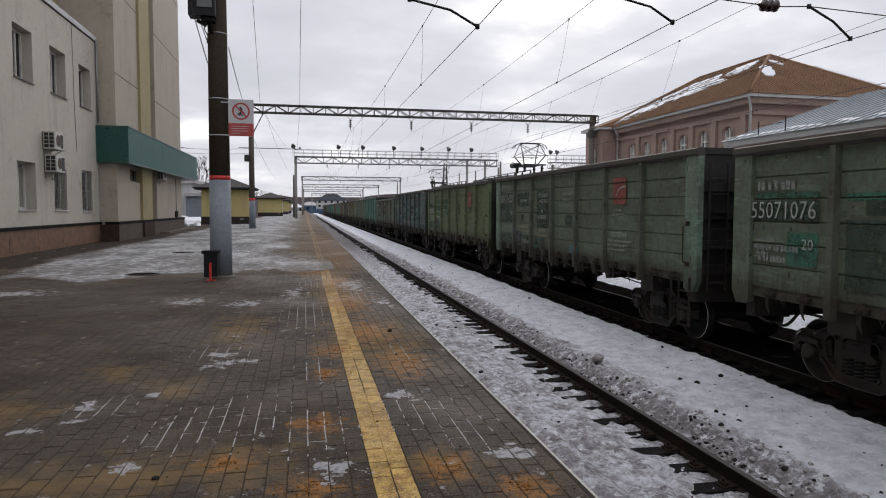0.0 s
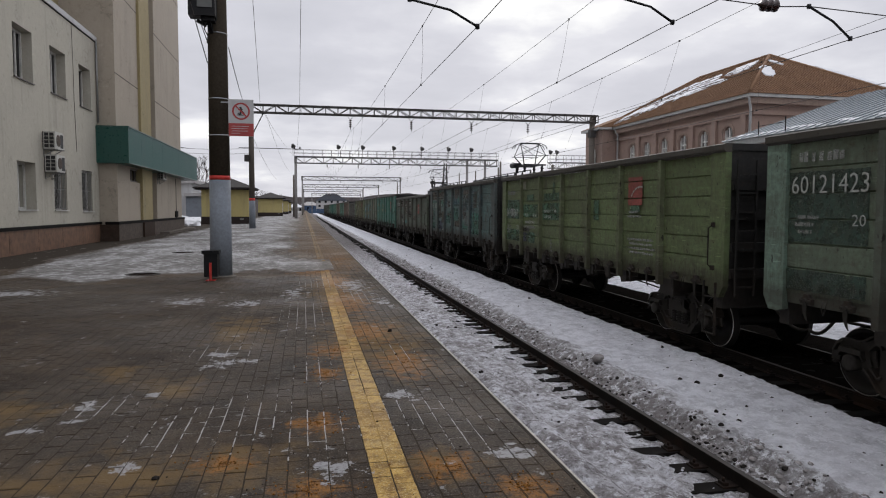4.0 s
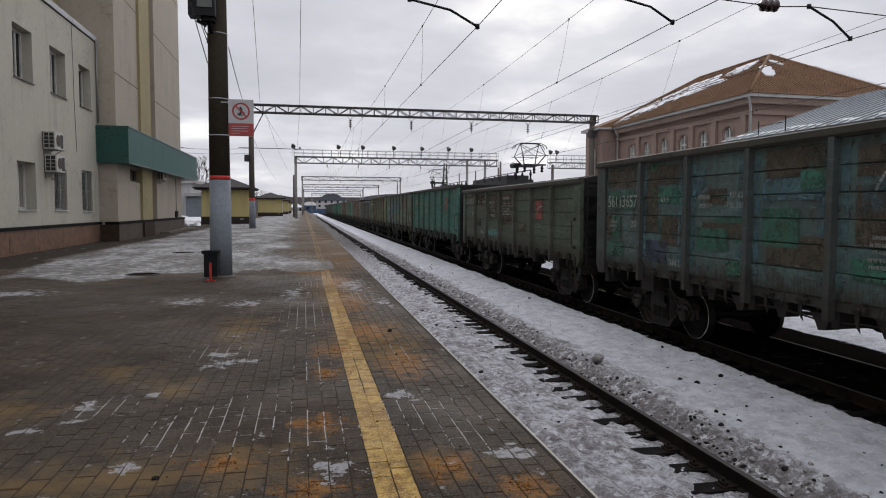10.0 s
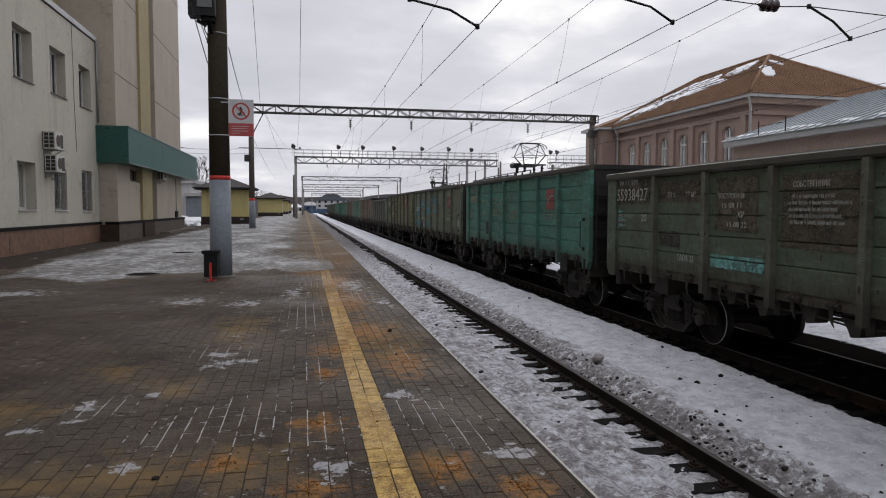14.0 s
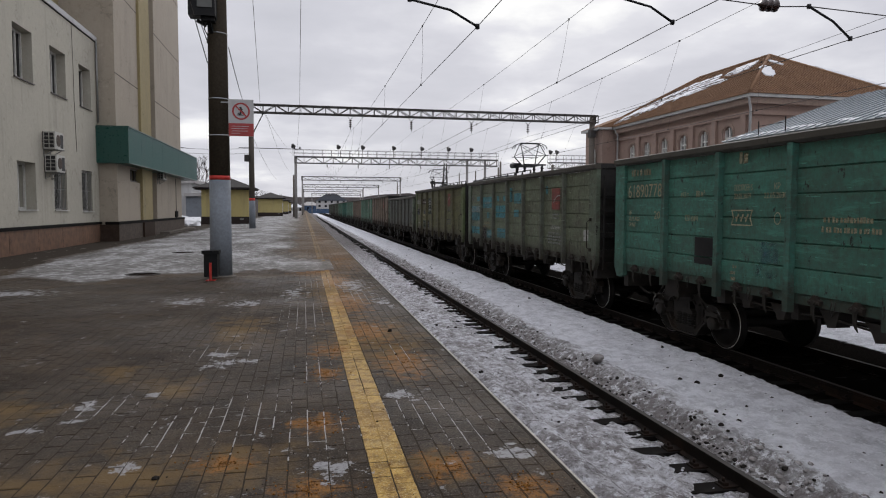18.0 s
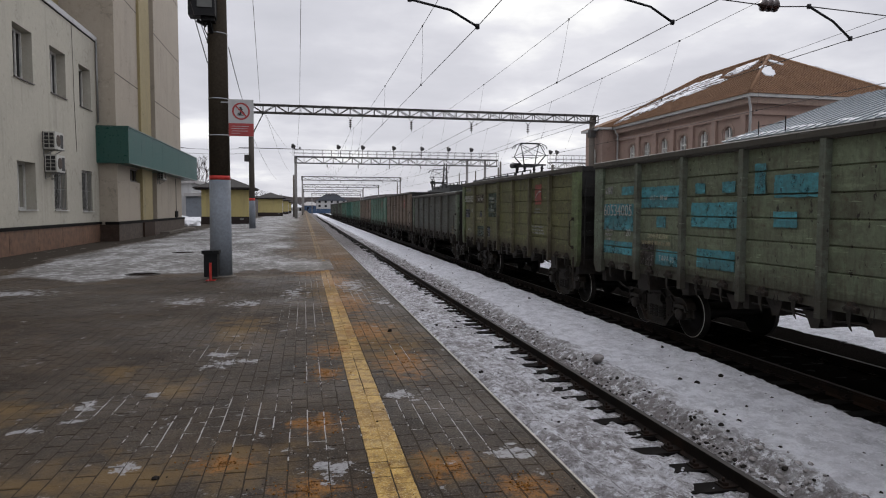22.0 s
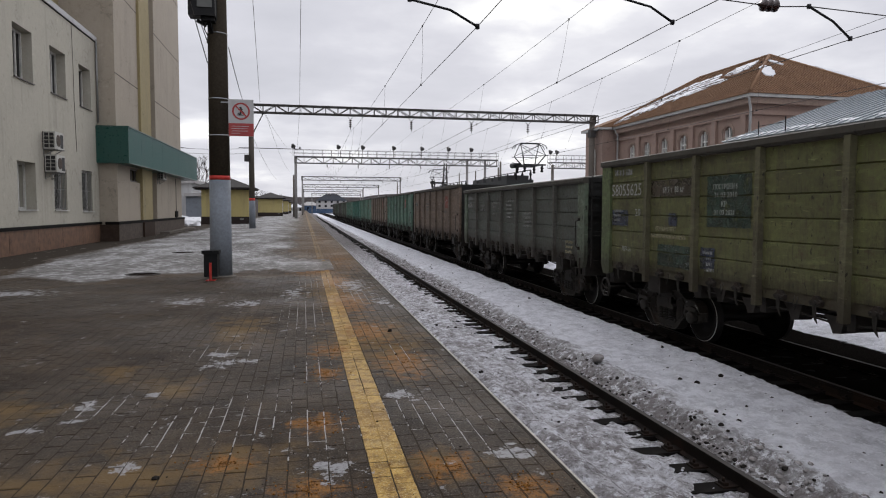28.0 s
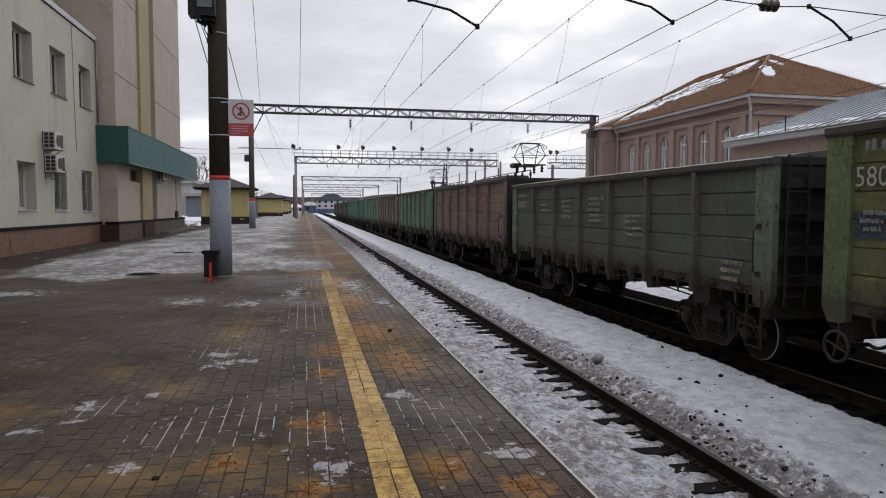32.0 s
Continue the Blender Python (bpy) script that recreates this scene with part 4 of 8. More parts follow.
def build_tower():
    h = thing("station_tower", "tall beige rendered station tower with ochre pilaster strip", "building")
    holes = [(38.8, 41.4, 3.1, 3.85)]
    bm = B()
    wall_with_holes(bm, TX - 0.4, TX, [TY0, 40.98, 43.5, 45.4, TY1], [0.98, 24.0], holes + [(40.98, 43.5, 0.98, 24.0), (43.5, 45.4, 0.98, 24.0)])
    part("wall", bm, "beige_plaster", h, "beige plaster wall with panel joints")
    part("pilaster", cube(TX - 0.4, TX + 0.14, 40.98, 43.5, 0.98, 24), "ochre_plaster", h, "pale ochre pilaster")
    # recess, coloured darker than the ochre pilaster next to it
    part("recess", cube(TX - 0.6, TX - 0.25, 43.5, 45.4, 0.0, 24), "umber_plaster", h, "dark recess beside the pilaster")
    part("near_wall", cube(-22, TX - 0.4, TY0 - 0.0, TY0 + 0.4, 0.98, 24), "beige_plaster", h)
    part("far_wall", cube(-22, TX - 0.4, TY1 - 0.4, TY1, 0.0, 24), "beige_plaster", h)
    part("tower_roof", cube(-22, TX, TY0, TY1, 24, 24.4), "far_roof", h)
    for z in (8.42, 12.64, 16.8, 21.0):
        for a, b in ((TY0, 40.98), (45.4, TY1)):
            part("panel_joint", cube(TX - 0.02, TX + 0.006, a, b, z - 0.025, z + 0.025), "plinth_grey", h, "dark horizontal panel joint")
    part("plinth", cube(TX - 0.5, TX + 0.12, TY0 - 0.3, TY1 + 0.4, 0.0, 0.84), "plinth_grey", h, "grey tiled plinth")
    part("plinth_near_face", cube(-10.0, TX + 0.121, TY0 - 0.42, TY0 - 0.3, 0.0, 0.84), "plinth_tile", h, "dark brown tiled plinth face")
    part("plinth_trim", cube(TX - 0.5, TX + 0.15, TY0 - 0.44, TY1 + 0.42, 0.84, 0.98), "black_trim", h)
    part("pilaster_base", cube(TX - 0.3, TX + 0.22, 40.9, 43.55, 0.0, 0.84), "plinth_tile", h)
    part("step", cube(TX - 0.5, TX + 0.7, 45.5, TY1 + 1.6, 0.0, 0.14), "concrete", h, "low concrete step")
    window_in(h, TX, 38.8, 41.4, 3.1, 3.85, 0.2, "window_frame_brown", "dark_glass", (0.33, 0.66), False, None)
    v = B()
    box(v, TX, TX + 0.08, 51.3, 52.2, 1.0, 1.45)
    part("junction_box", v, "black_trim", h)
    pb = B()
    tube(pb, [(TX + 0.03, 51.7, 1.4), (TX + 0.03, 51.7, 3.8)], 0.02)
    tube(pb, [(TX + 0.05, 54.0, 6.3), (TX + 0.5, 54.3, 6.25)], 0.02)
    part("cable", pb, "wire", h)


build_tower()


def build_canopy():
    c = thing("entrance_canopy", "dark green sheet-metal box canopy along the tower wall", "canopy")
    y0, y1, x1, z0, z1 = 35.9, 57.5, -8.55, 3.95, 5.7
    part("core", cube(TX - 0.3, x1 - 0.03, y0 + 0.03, y1 - 0.03, z0 + 0.03, z1 - 0.03), "green_panel", c)
    part("near_panel", cube(WX + 0.0, x1, y0, y0 + 0.025, z0, z1), "green_panel", c, "dark green sheet panel")
    y = y0 + 0.025
    while y < y1 - 0.1:
        part("front_panel", cube(x1 - 0.028, x1, y + 0.006, min(y + 2.68, y1) - 0.006, z0, z1), "teal_panel", c)
        y += 2.68
    part("top_flashing", cube(WX + 0.02, x1 + 0.04, y0 - 0.03, y1 + 0.03, z1, z1 + 0.05), "green_panel", c)
    part("bottom_flashing", cube(WX + 0.02, x1 + 0.02, y0 - 0.01, y1 + 0.01, z0 - 0.05, z0), "green_panel", c)


build_canopy()


# ---- near concrete mast with sign, bin, loudspeaker cabinet ----
PX, PY = -1.995, 16.95


def ring_band(z, r, hgt, mat, parent, name="band"):
    bm = B()
    lathe(bm, [(r - 0.01, z), (r, z), (r, z + hgt), (r - 0.01, z + hgt)], "z", (PX, PY, 0), 28)
    return part(name, bm, mat, parent)


def build_mast():
    m = thing("concrete_mast", "tall round concrete mast, lower part painted grey with a red ring", "mast")
    rad = lambda z: 0.258 - 0.006 * z
    bm = B()
    lathe(bm, [(rad(z), z) for z in (2.46, 6, 10, 13.6)], "z", (PX, PY, 0), 28)
    part("shaft", bm, "concrete_dark", m, "weathered brown-grey concrete")
    bm = B()
    lathe(bm, [(rad(z) + 0.002, z) for z in (0.0, 1.0, 2.36)], "z", (PX, PY, 0), 28)
    part("painted_base", bm, "paint_grey", m, "grey painted lower part")
    bm = B()
    lathe(bm, [(rad(2.36) + 0.003, 2.36), (rad(2.46) + 0.003, 2.46)], "z", (PX, PY, 0), 28)
    part("red_ring", bm, "paint_red", m, "painted red ring")
    for z in (5.82, 4.28, 3.41):
        ring_band(z, rad(z) + 0.008, 0.025, "galvanised", m)
    bm = B()
    lathe(bm, [(0.36, 0), (0.34, 0.03), (0.27, 0.05)], "z", (PX, PY, 0), 20)
    part("footing", bm, "concrete", m)


build_mast()


def build_cabinet():
    c = thing("signal_cabinet", "dark grey steel lamp housing strapped to the mast", "lamp housing")
    bm = B()
    box(bm, -2.56, -1.97, PY - 0.62, PY - 0.22, 6.1, 7.2)
    part("housing", bm, "bin_black", c, "", 0.03)
    bm = B()
    box(bm, -2.36, -2.03, PY - 0.64, PY - 0.615, 6.28, 6.95)
    part("lens", bm, "pale_glass", c)
    bm = B()
    box(bm, -2.3, -2.0, PY - 0.5, PY - 0.2, 6.02, 6.1)
    bar(bm, (-2.14, PY - 0.4, 6.05), (-2.1, PY - 0.2, 5.82), 0.09)
    bar(bm, (-2.4, PY - 0.4, 6.03), (-2.2, PY - 0.3, 5.95), 0.07)
    part("bracket", bm, "bin_black", c)
    bm = B()
    tube(bm, [(-2.2, PY - 0.38, 6.02), (-2.24, PY - 0.4, 5.85), (-2.17, PY - 0.32, 5.7), (-2.2, PY - 0.27, 5.55)], 0.014)
    tube(bm, [(-2.28, PY - 0.38, 6.02), (-2.29, PY - 0.4, 5.9), (-2.2, PY - 0.3, 5.62)], 0.012)
    part("cable", bm, "wire", c)


build_cabinet()


def build_sign():
    y = PY - 0.27
    s = thing("warning_sign", "white and red no-crossing warning sign on the mast", "sign")
    x0, x1, z0, z1 = -1.745, -1.165, 3.40, 4.27
    part("plate", cube(x0, x1, y, y + 0.02, z0, z1), "sign_white", s)
    part("red_panel", cube(x0 + 0.002, x1 - 0.002, y - 0.004, y, z0 + 0.002, 3.705), "sign_red", s, "red lower panel")
    cx, cz = (x0 + x1) / 2, 3.99
    bm = B()
    n = 40
    for k in range(n):
        a, b = k * math.tau / n, (k + 1) * math.tau / n
        q = [bm.verts.new((cx + r * math.cos(t), y - 0.005, cz + r * math.sin(t))) for r, t in ((0.165, a), (0.205, a), (0.205, b), (0.165, b))]
        bm.faces.new(q)
    bar(bm, (cx - 0.125, y - 0.006, cz + 0.125), (cx + 0.125, y - 0.006, cz - 0.125), 0.006, 0.035)
    part("prohibition_ring", bm, "sign_red", s, "red prohibition ring with slash")
    bm = B()
    for a, b, w in (((-0.02, 0.10), (0.02, 0.02), 0.05), ((0.02, 0.02), (-0.03, -0.08), 0.045), ((0.02, 0.0), (0.08, -0.05), 0.03), ((-0.1, -0.09), (0.1, -0.09), 0.02), ((-0.07, -0.04), (-0.02, -0.1), 0.03)):
        bar(bm, (cx + a[0], y - 0.003, cz + a[1]), (cx + b[0], y - 0.003, cz + b[1]), 0.004, w)
    part("pictogram", bm, "sign_black", s)
    bm = B()
    for i, w in enumerate((0.40, 0.36, 0.38, 0.2)):
        box(bm, x0 + 0.07, x0 + 0.07 + w, y - 0.006, y - 0.004, 3.628 - i * 0.055, 3.638 - i * 0.055)
    part("lettering", bm, "sign_white", s)
    bm = B()
    bar(bm, (PX, PY - 0.2, 4.2), (x1 - 0.05, y + 0.03, 4.2), 0.03)
    bar(bm, (PX, PY - 0.2, 3.43), (x1 - 0.05, y + 0.03, 3.43), 0.03)
    part("bracket", bm, "galvanised", s)


build_sign()


def build_bin():
    b = thing("litter_bin", "black plastic litter bin on a red post", "litter bin", (-2.13, 16.2, 0))
    bm = B()
    poly(bm, [(-0.15, -0.13), (0.15, -0.13), (0.17, 0.13), (-0.17, 0.13)], 0.09, 0.64)
    part("body", bm, "bin_black", b, "", 0.02)
    bm = B()
    box(bm, -0.19, 0.19, -0.17, 0.17, 0.62, 0.70)
    part("rim", bm, "bin_black", b, "", 0.02)
    bm = B()
    box(bm, -0.025, 0.025, -0.19, -0.135, 0.0, 0.42)
    box(bm, -0.1, 0.1, -0.2, 0.1, 0.0, 0.02)
    part("post", bm, "paint_red", b, "red steel post")


build_bin()


def manhole_cover(x, y, r):
    m = thing("manhole_cover", "round dark cast-iron manhole cover set in the icy platform", "manhole cover", (x, y, 0), "manhole covers")
    bm = B()
    lathe(bm, [(r, -0.02), (r, 0.018), (r - 0.05, 0.02), (r - 0.06, 0.012)], "z", (0, 0, 0), 32)
    part("rim", bm, "cast_steel", m)
    bm = B()
    lathe(bm, [(r - 0.065, 0.0), (r - 0.065, 0.016), (r - 0.08, 0.017)], "z", (0, 0, 0), 32)
    for i in range(-4, 5):
        k = math.sqrt(max(0.0, (r - 0.12) ** 2 - (i * 0.075) ** 2))
        box(bm, -k, k, i * 0.075 - 0.012, i * 0.075 + 0.012, 0.016, 0.023)
    part("lid", bm, "rail_side", m)


manhole_cover(-4.0, 17.86, 0.42)
# this second cover stands in for a dark puddle
manhole_cover(-4.45, 26.4, 0.42)

# ---- kiosks and small houses along the platform ----
def hip_roof(bm, x0, x1, y0, y1, z, h, over=0.5, t=0.14, m=0):
    x0, x1, y0, y1 = x0 - over, x1 + over, y0 - over, y1 + over
    lo = [bm.verts.new(p) for p in ((x0, y0, z), (x1, y0, z), (x1, y1, z), (x0, y1, z))]
    up = [bm.verts.new(p) for p in ((x0, y0, z + t), (x1, y0, z + t), (x1, y1, z + t), (x0, y1, z + t))]
    w, l = x1 - x0, y1 - y0
    if l >= w:
        r = [bm.verts.new(((x0 + x1) / 2, y0 + w / 2, z + h)), bm.verts.new(((x0 + x1) / 2, y1 - w / 2 + 0.01, z + h))]
        fs = [(up[0], up[1], r[0]), (up[1], up[2], r[1], r[0]), (up[2], up[3], r[1]), (up[3], up[0], r[0], r[1])]
    else:
        r = [bm.verts.new((x0 + l / 2, (y0 + y1) / 2, z + h)), bm.verts.new((x1 - l / 2, (y0 + y1) / 2, z + h))]
        fs = [(up[0], up[1], r[1], r[0]), (up[1], up[2], r[1]), (up[2], up[3], r[0], r[1]), (up[3], up[0], r[0])]
    fs += [lo[::-1]] + [(lo[i], lo[(i + 1) % 4], up[(i + 1) % 4], up[i]) for i in range(4)]
    for f in fs:
        bm.faces.new(f).material_index = m


def kiosk(y, x0=-10.5, x1=-5.75, length=5.0, shopfront=False):
    k = thing("kiosk", "small yellow rendered kiosk with a dark hipped roof", "kiosk", (0, 0, 0), "platform kiosks")
    part("wall", cube(x0, x1, y, y + length, 0.78, 3.75), "kiosk_yellow", k)
    part("base", cube(x0 - 0.06, x1 + 0.06, y - 0.06, y + length + 0.06, 0, 0.78), "kiosk_base", k, "dark tiled base")
    bm = B()
    hip_roof(bm, x0, x1, y, y + length, 3.7, 1.35, 0.75)
    part("roof", bm, "kiosk_roof", k, "dark brown hipped roof")
    part("fascia", cube(x0 - 0.6, x1 + 0.6, y - 0.6, y + length + 0.6, 3.6, 3.69), "kiosk_roof", k)
    d = part("door", cube(x1 + 0.0, x1 + 0.05, y + 1.9, y + 2.9, 0.1, 2.2), "window_frame_white", k)
    part("door_pane", cube(x1 + 0.05, x1 + 0.06, y + 2.05, y + 2.75, 1.1, 2.05), "pale_glass", d)
    for a in (0.4, 3.3):
        w = part("window", cube(x1, x1 + 0.03, y + a, y + a + 1.2, 1.1, 2.8), "pale_glass", k)
        f = B()
        for c in (0, 0.57, 1.14):
            box(f, x1 + 0.01, x1 + 0.06, y + a + c, y + a + c + 0.06, 1.1, 2.8)
        for z in (1.1, 2.74):
            box(f, x1 + 0.01, x1 + 0.055, y + a + 0.06, y + a + 1.14, z, z + 0.06)
        part("window_frame", f, "window_frame_white", w)
    part("vent", cube(x1 - 0.9, x1 - 0.5, y - 0.09, y - 0.06, 0.45, 0.6), "grille_steel", k)
    return k


kiosk(73.2)
kiosk(143.5, -9.4, -4.5)
kiosk(186, -9.2, -4.3)
kiosk(226, -9.2, -4.3)


def white_shed():
    h = thing("storage_building", "low white-washed building behind the kiosks", "building")
    part("wall", cube(-40, -17.5, 112, 122, 0, 5.6), "pale_wall", h)
    part("roof", cube(-40.6, -16.9, 111.4, 122.6, 5.6, 6.2), "far_wall", h)
    a = B()
    box(a, -18.2, -13.8, 109, 111.9, 3.5, 4.0)
    part("porch", a, "far_wall", h, "flat porch roof")
    part("porch_wall", cube(-18.0, -14.2, 109.5, 111.9, 0, 3.5), "paint_grey", h)


white_shed()


def bare_tree(x, y, hgt, seed):
    rnd = random.Random(seed)
    t = thing("bare_tree", "leafless winter tree behind the station", "tree", (x, y, 0), "bare trees")
    bm, tw = B(), B()

    def grow(p, d, l, r, depth):
        q = p + d * l
        mid = (p + q) / 2 + Vector((rnd.uniform(-1, 1), rnd.uniform(-1, 1), 0)) * l * 0.06
        tube(bm if depth < 2 else tw, [p, mid, q], [r, r * 0.85, r * 0.66], 5 if depth < 2 else 3, 0, False)
        if depth == 5:
            return
        for _ in range(rnd.choice((2, 3, 3))):
            nd = (d + Vector((rnd.uniform(-1, 1), rnd.uniform(-1, 1), rnd.uniform(-0.25, 0.7))) * 0.75).normalized()
            grow(q, nd, l * rnd.uniform(0.6, 0.82), r * 0.6, depth + 1)

    grow(Vector((0, 0, 0)), Vector((0.03, 0, 1)), hgt * 0.3, hgt * 0.02, 0)
    part("trunk", bm, "bark", t)
    part("crown", tw, "bark", t, "bare fine twigs")


for i, (x, y, h) in enumerate(((-19.4, 131, 12.8), (-20.9, 134, 11.8), (-14.3, 235, 9.5), (-17.9, 129, 10.0), (-11.5, 300, 9))):
    bare_tree(x, y, h, i + 3)


def snow_heap(x, y, r, h):
    """A heap of shovelled snow."""
    bm = B()
    bmesh.ops.create_icosphere(bm, subdivisions=3, radius=1.0)
    for v in bm.verts:
        k = 1 + 0.3 * noise.noise(v.co * 2.1 + Vector((x, y, 0))) + 0.12 * noise.noise(v.co * 6.0)
        v.co = Vector((x + v.co.x * r * k, y + v.co.y * r * 1.6 * k, v.co.z * h * k))
    tagged(new("snow_heap", mesh_of(bm, "snow_clean")), "low heap of shovelled old snow beyond the tower", "snow heap", "snow heaps")


for hx, hy, hr, hh in ((-10.6, 67.0, 0.9, 0.7), (-12.2, 71.0, 1.1, 0.9), (-12.6, 84.0, 1.2, 0.6)):
    snow_heap(hx, hy, hr, hh)


# ---- overhead line: masts, gantries, wires ----
def lattice(bm, x0, x1, y, z, hgt, dep, step, w=0.07):
    """A truss beam along x with square section."""
    n = max(2, int(round((x1 - x0) / step)))
    for dy in (-dep / 2, dep / 2):
        for zz in (z, z + hgt):
            bar(bm, (x0, y + dy, zz), (x1, y + dy, zz), w * 1.5)
        for i in range(n):
            a, b = x0 + (x1 - x0) * i / n, x0 + (x1 - x0) * (i + 1) / n
            bar(bm, (a, y + dy, z), (a, y + dy, z + hgt), w * 0.7)
            if i % 2:
                bar(bm, (a, y + dy, z), (b, y + dy, z + hgt), w * 0.7)
            else:
                bar(bm, (a, y + dy, z + hgt), (b, y + dy, z), w * 0.7)
        bar(bm, (x1, y + dy, z), (x1, y + dy, z + hgt), w)
    for i in range(n + 1):
        a = x0 + (x1 - x0) * i / n
        for zz in (z, z + hgt):
            bar(bm, (a, y - dep / 2, zz), (a, y + dep / 2, zz), w * 0.6)


def mast(bm, x, y, z0, z1, r0=0.22, r1=0.16):
    lathe(bm, [(r0, z0), (r1, z1)], "z", (x, y, 0), 14)


def insulators(x, y, z, parent, n=4, r=0.13, step=0.16, mat="insulator"):
    bm = B()
    prof = [(0.02, z)]
    for i in range(n):
        zz = z - 0.12 - i * step
        prof += [(0.03, zz + 0.06), (r, zz), (r * 0.9, zz - 0.025), (0.035, zz - 0.05)]
    prof.append((0.02, z - 0.12 - n * step - 0.1))
    lathe(bm, prof, "z", (x, y, 0), 10)
    return part("insulator_string", bm, mat, parent, "dark brown insulator string")


G1 = 57.0


def build_gantry_1():
    g = thing("catenary_gantry", "dark steel lattice gantry spanning the tracks on concrete masts", "gantry", group="catenary gantries")
    bm = B()
    lattice(bm, -4.25, 26.2, G1, 9.52, 0.62, 0.55, 1.0, 0.075)
    part("beam", bm, "gantry_steel", g, "dark lattice beam")
    bm = B()
    mast(bm, -4.2, G1, 2.3, 10.3, 0.23, 0.2)
    part("mast", bm, "concrete", g)
    bm = B()
    mast(bm, -4.2, G1, 0.0, 2.3, 0.26, 0.25)
    part("painted_base", bm, "paint_grey", g, "grey painted mast foot")
    bm = B()
    lathe(bm, [(0.243, 2.3), (0.243, 2.5)], "z", (-4.2, G1, 0), 14)
    part("red_ring", bm, "paint_red", g)
    bm = B()
    mast(bm, 25.75, G1, -1.2, 10.2, 0.28, 0.24)
    part("mast", bm, "concrete", g)
    bm = B()
    box(bm, 25.5, 26.0, G1 - 0.3, G1 + 0.3, 8.2, 8.9)
    part("mast_collar", bm, "gantry_steel", g)
    bm = B()
    bar(bm, (-4.0, G1, 7.9), (-3.2, G1, 9.5), 0.08)
    part("brace", bm, "gantry_steel", g)
    part("floodlight", cube(-4.75, -4.35, G1 - 0.25, G1 + 0.1, 5.5, 6.05), "gantry_steel", g)
    bm = B()
    bar(bm, (-5.2, G1, 6.62), (-0.15, G1, 6.6), 0.05)
    for xx in (-0.3, -0.75):
        lathe(bm, [(0.03, 0.0), (0.08, 0.03), (0.03, 0.08), (0.08, 0.12), (0.03, 0.18)], "z", (xx, G1, 6.62), 8)
    part("cross_arm", bm, "gantry_steel", g)
    for x in (3.88, 9.09, 14.41, 19.61):
        bm = B()
        bar(bm, (x - 0.35, G1, 9.5), (x, G1, 9.15), 0.03)
        bar(bm, (x + 0.35, G1, 9.5), (x, G1, 9.15), 0.03)
        part("hanger", bm, "gantry_steel", g)
        insulators(x, G1, 9.2, g, 4, 0.15, 0.17)


build_gantry_1()


def floodlight(x, y, z, parent):
    bm = B()
    bar(bm, (x, y, z - 1.0), (x, y, z + 0.4), 0.06)
    bar(bm, (x - 0.26, y, z + 0.4), (x + 0.26, y, z + 0.4), 0.05)
    head = Vector((0.25, -0.75, -0.6)).normalized()
    at = Vector((x, y, z + 0.68))
    tube(bm, [at - head * 0.3, at - head * 0.26, at + head * 0.05, at + head * 0.26, at + head * 0.3], [0.1, 0.2, 0.26, 0.37, 0.37], 12)
    part("floodlight", bm, "gantry_steel", parent, "dark round floodlight head on a stem")


TOWER_X = 30.1


def build_gantry_2():
    g = thing("walkway_gantry", "pale steel lattice gantry with walkway, railing and floodlights", "gantry", group="catenary gantries")
    y = 112.0
    bm = B()
    lattice(bm, -1.5, 33.0, y, 9.08, 1.0, 1.0, 1.55, 0.1)
    part("beam", bm, "gantry_pale", g)
    part("walkway", cube(-1.5, 33, y - 0.6, y + 0.6, 10.14, 10.2), "gantry_steel", g)
    r = B()
    for i in range(24):
        x = -1.5 + i * 1.5
        for dy in (-0.6, 0.6):
            bar(r, (x, y + dy, 10.2), (x, y + dy, 11.25), 0.05)
    for dy in (-0.6, 0.6):
        for z in (10.72, 11.25):
            bar(r, (-1.5, y + dy, z), (33, y + dy, z), 0.05)
    part("railing", r, "gantry_pale", g)
    for x in (-1.7, 5.6, 9.6, 14.8, 19.6, 24.2, 28.2):
        floodlight(x, y - 0.3, 11.2, g)
    for x, z0 in ((-1.3, 0.0), (27.6, -1.2), (30.8, -1.2)):
        bm = B()
        mast(bm, x, y, z0, 10.0, 0.24, 0.2)
        part("mast", bm, "concrete_pale", g)
    bm = B()
    for dx, dy in ((-0.7, -0.7), (0.7, -0.7), (0.7, 0.7), (-0.7, 0.7)):
        bar(bm, (TOWER_X + dx, y + 30 + dy, -1.2), (TOWER_X + dx * 0.35, y + 30 + dy * 0.35, 11.5), 0.14)
    for i in range(8):
        z, k = -1.2 + i * 1.55, 1 - 0.65 * i / 8.2
        for a, b in (((-1, -1), (1, -1)), ((1, -1), (1, 1)), ((1, 1), (-1, 1)), ((-1, 1), (-1, -1))):
            bar(bm, (TOWER_X + a[0] * 0.7 * k, y + 30 + a[1] * 0.7 * k, z), (TOWER_X + b[0] * 0.62 * k, y + 30 + b[1] * 0.62 * k, z + 1.5), 0.06)
    part("lattice_tower", bm, "gantry_steel", g)
    for x in (3.8, 8.9, 14.1, 19.4, 24.4):
        insulators(x, y, 9.0, g, 3, 0.14, 0.17)


build_gantry_2()


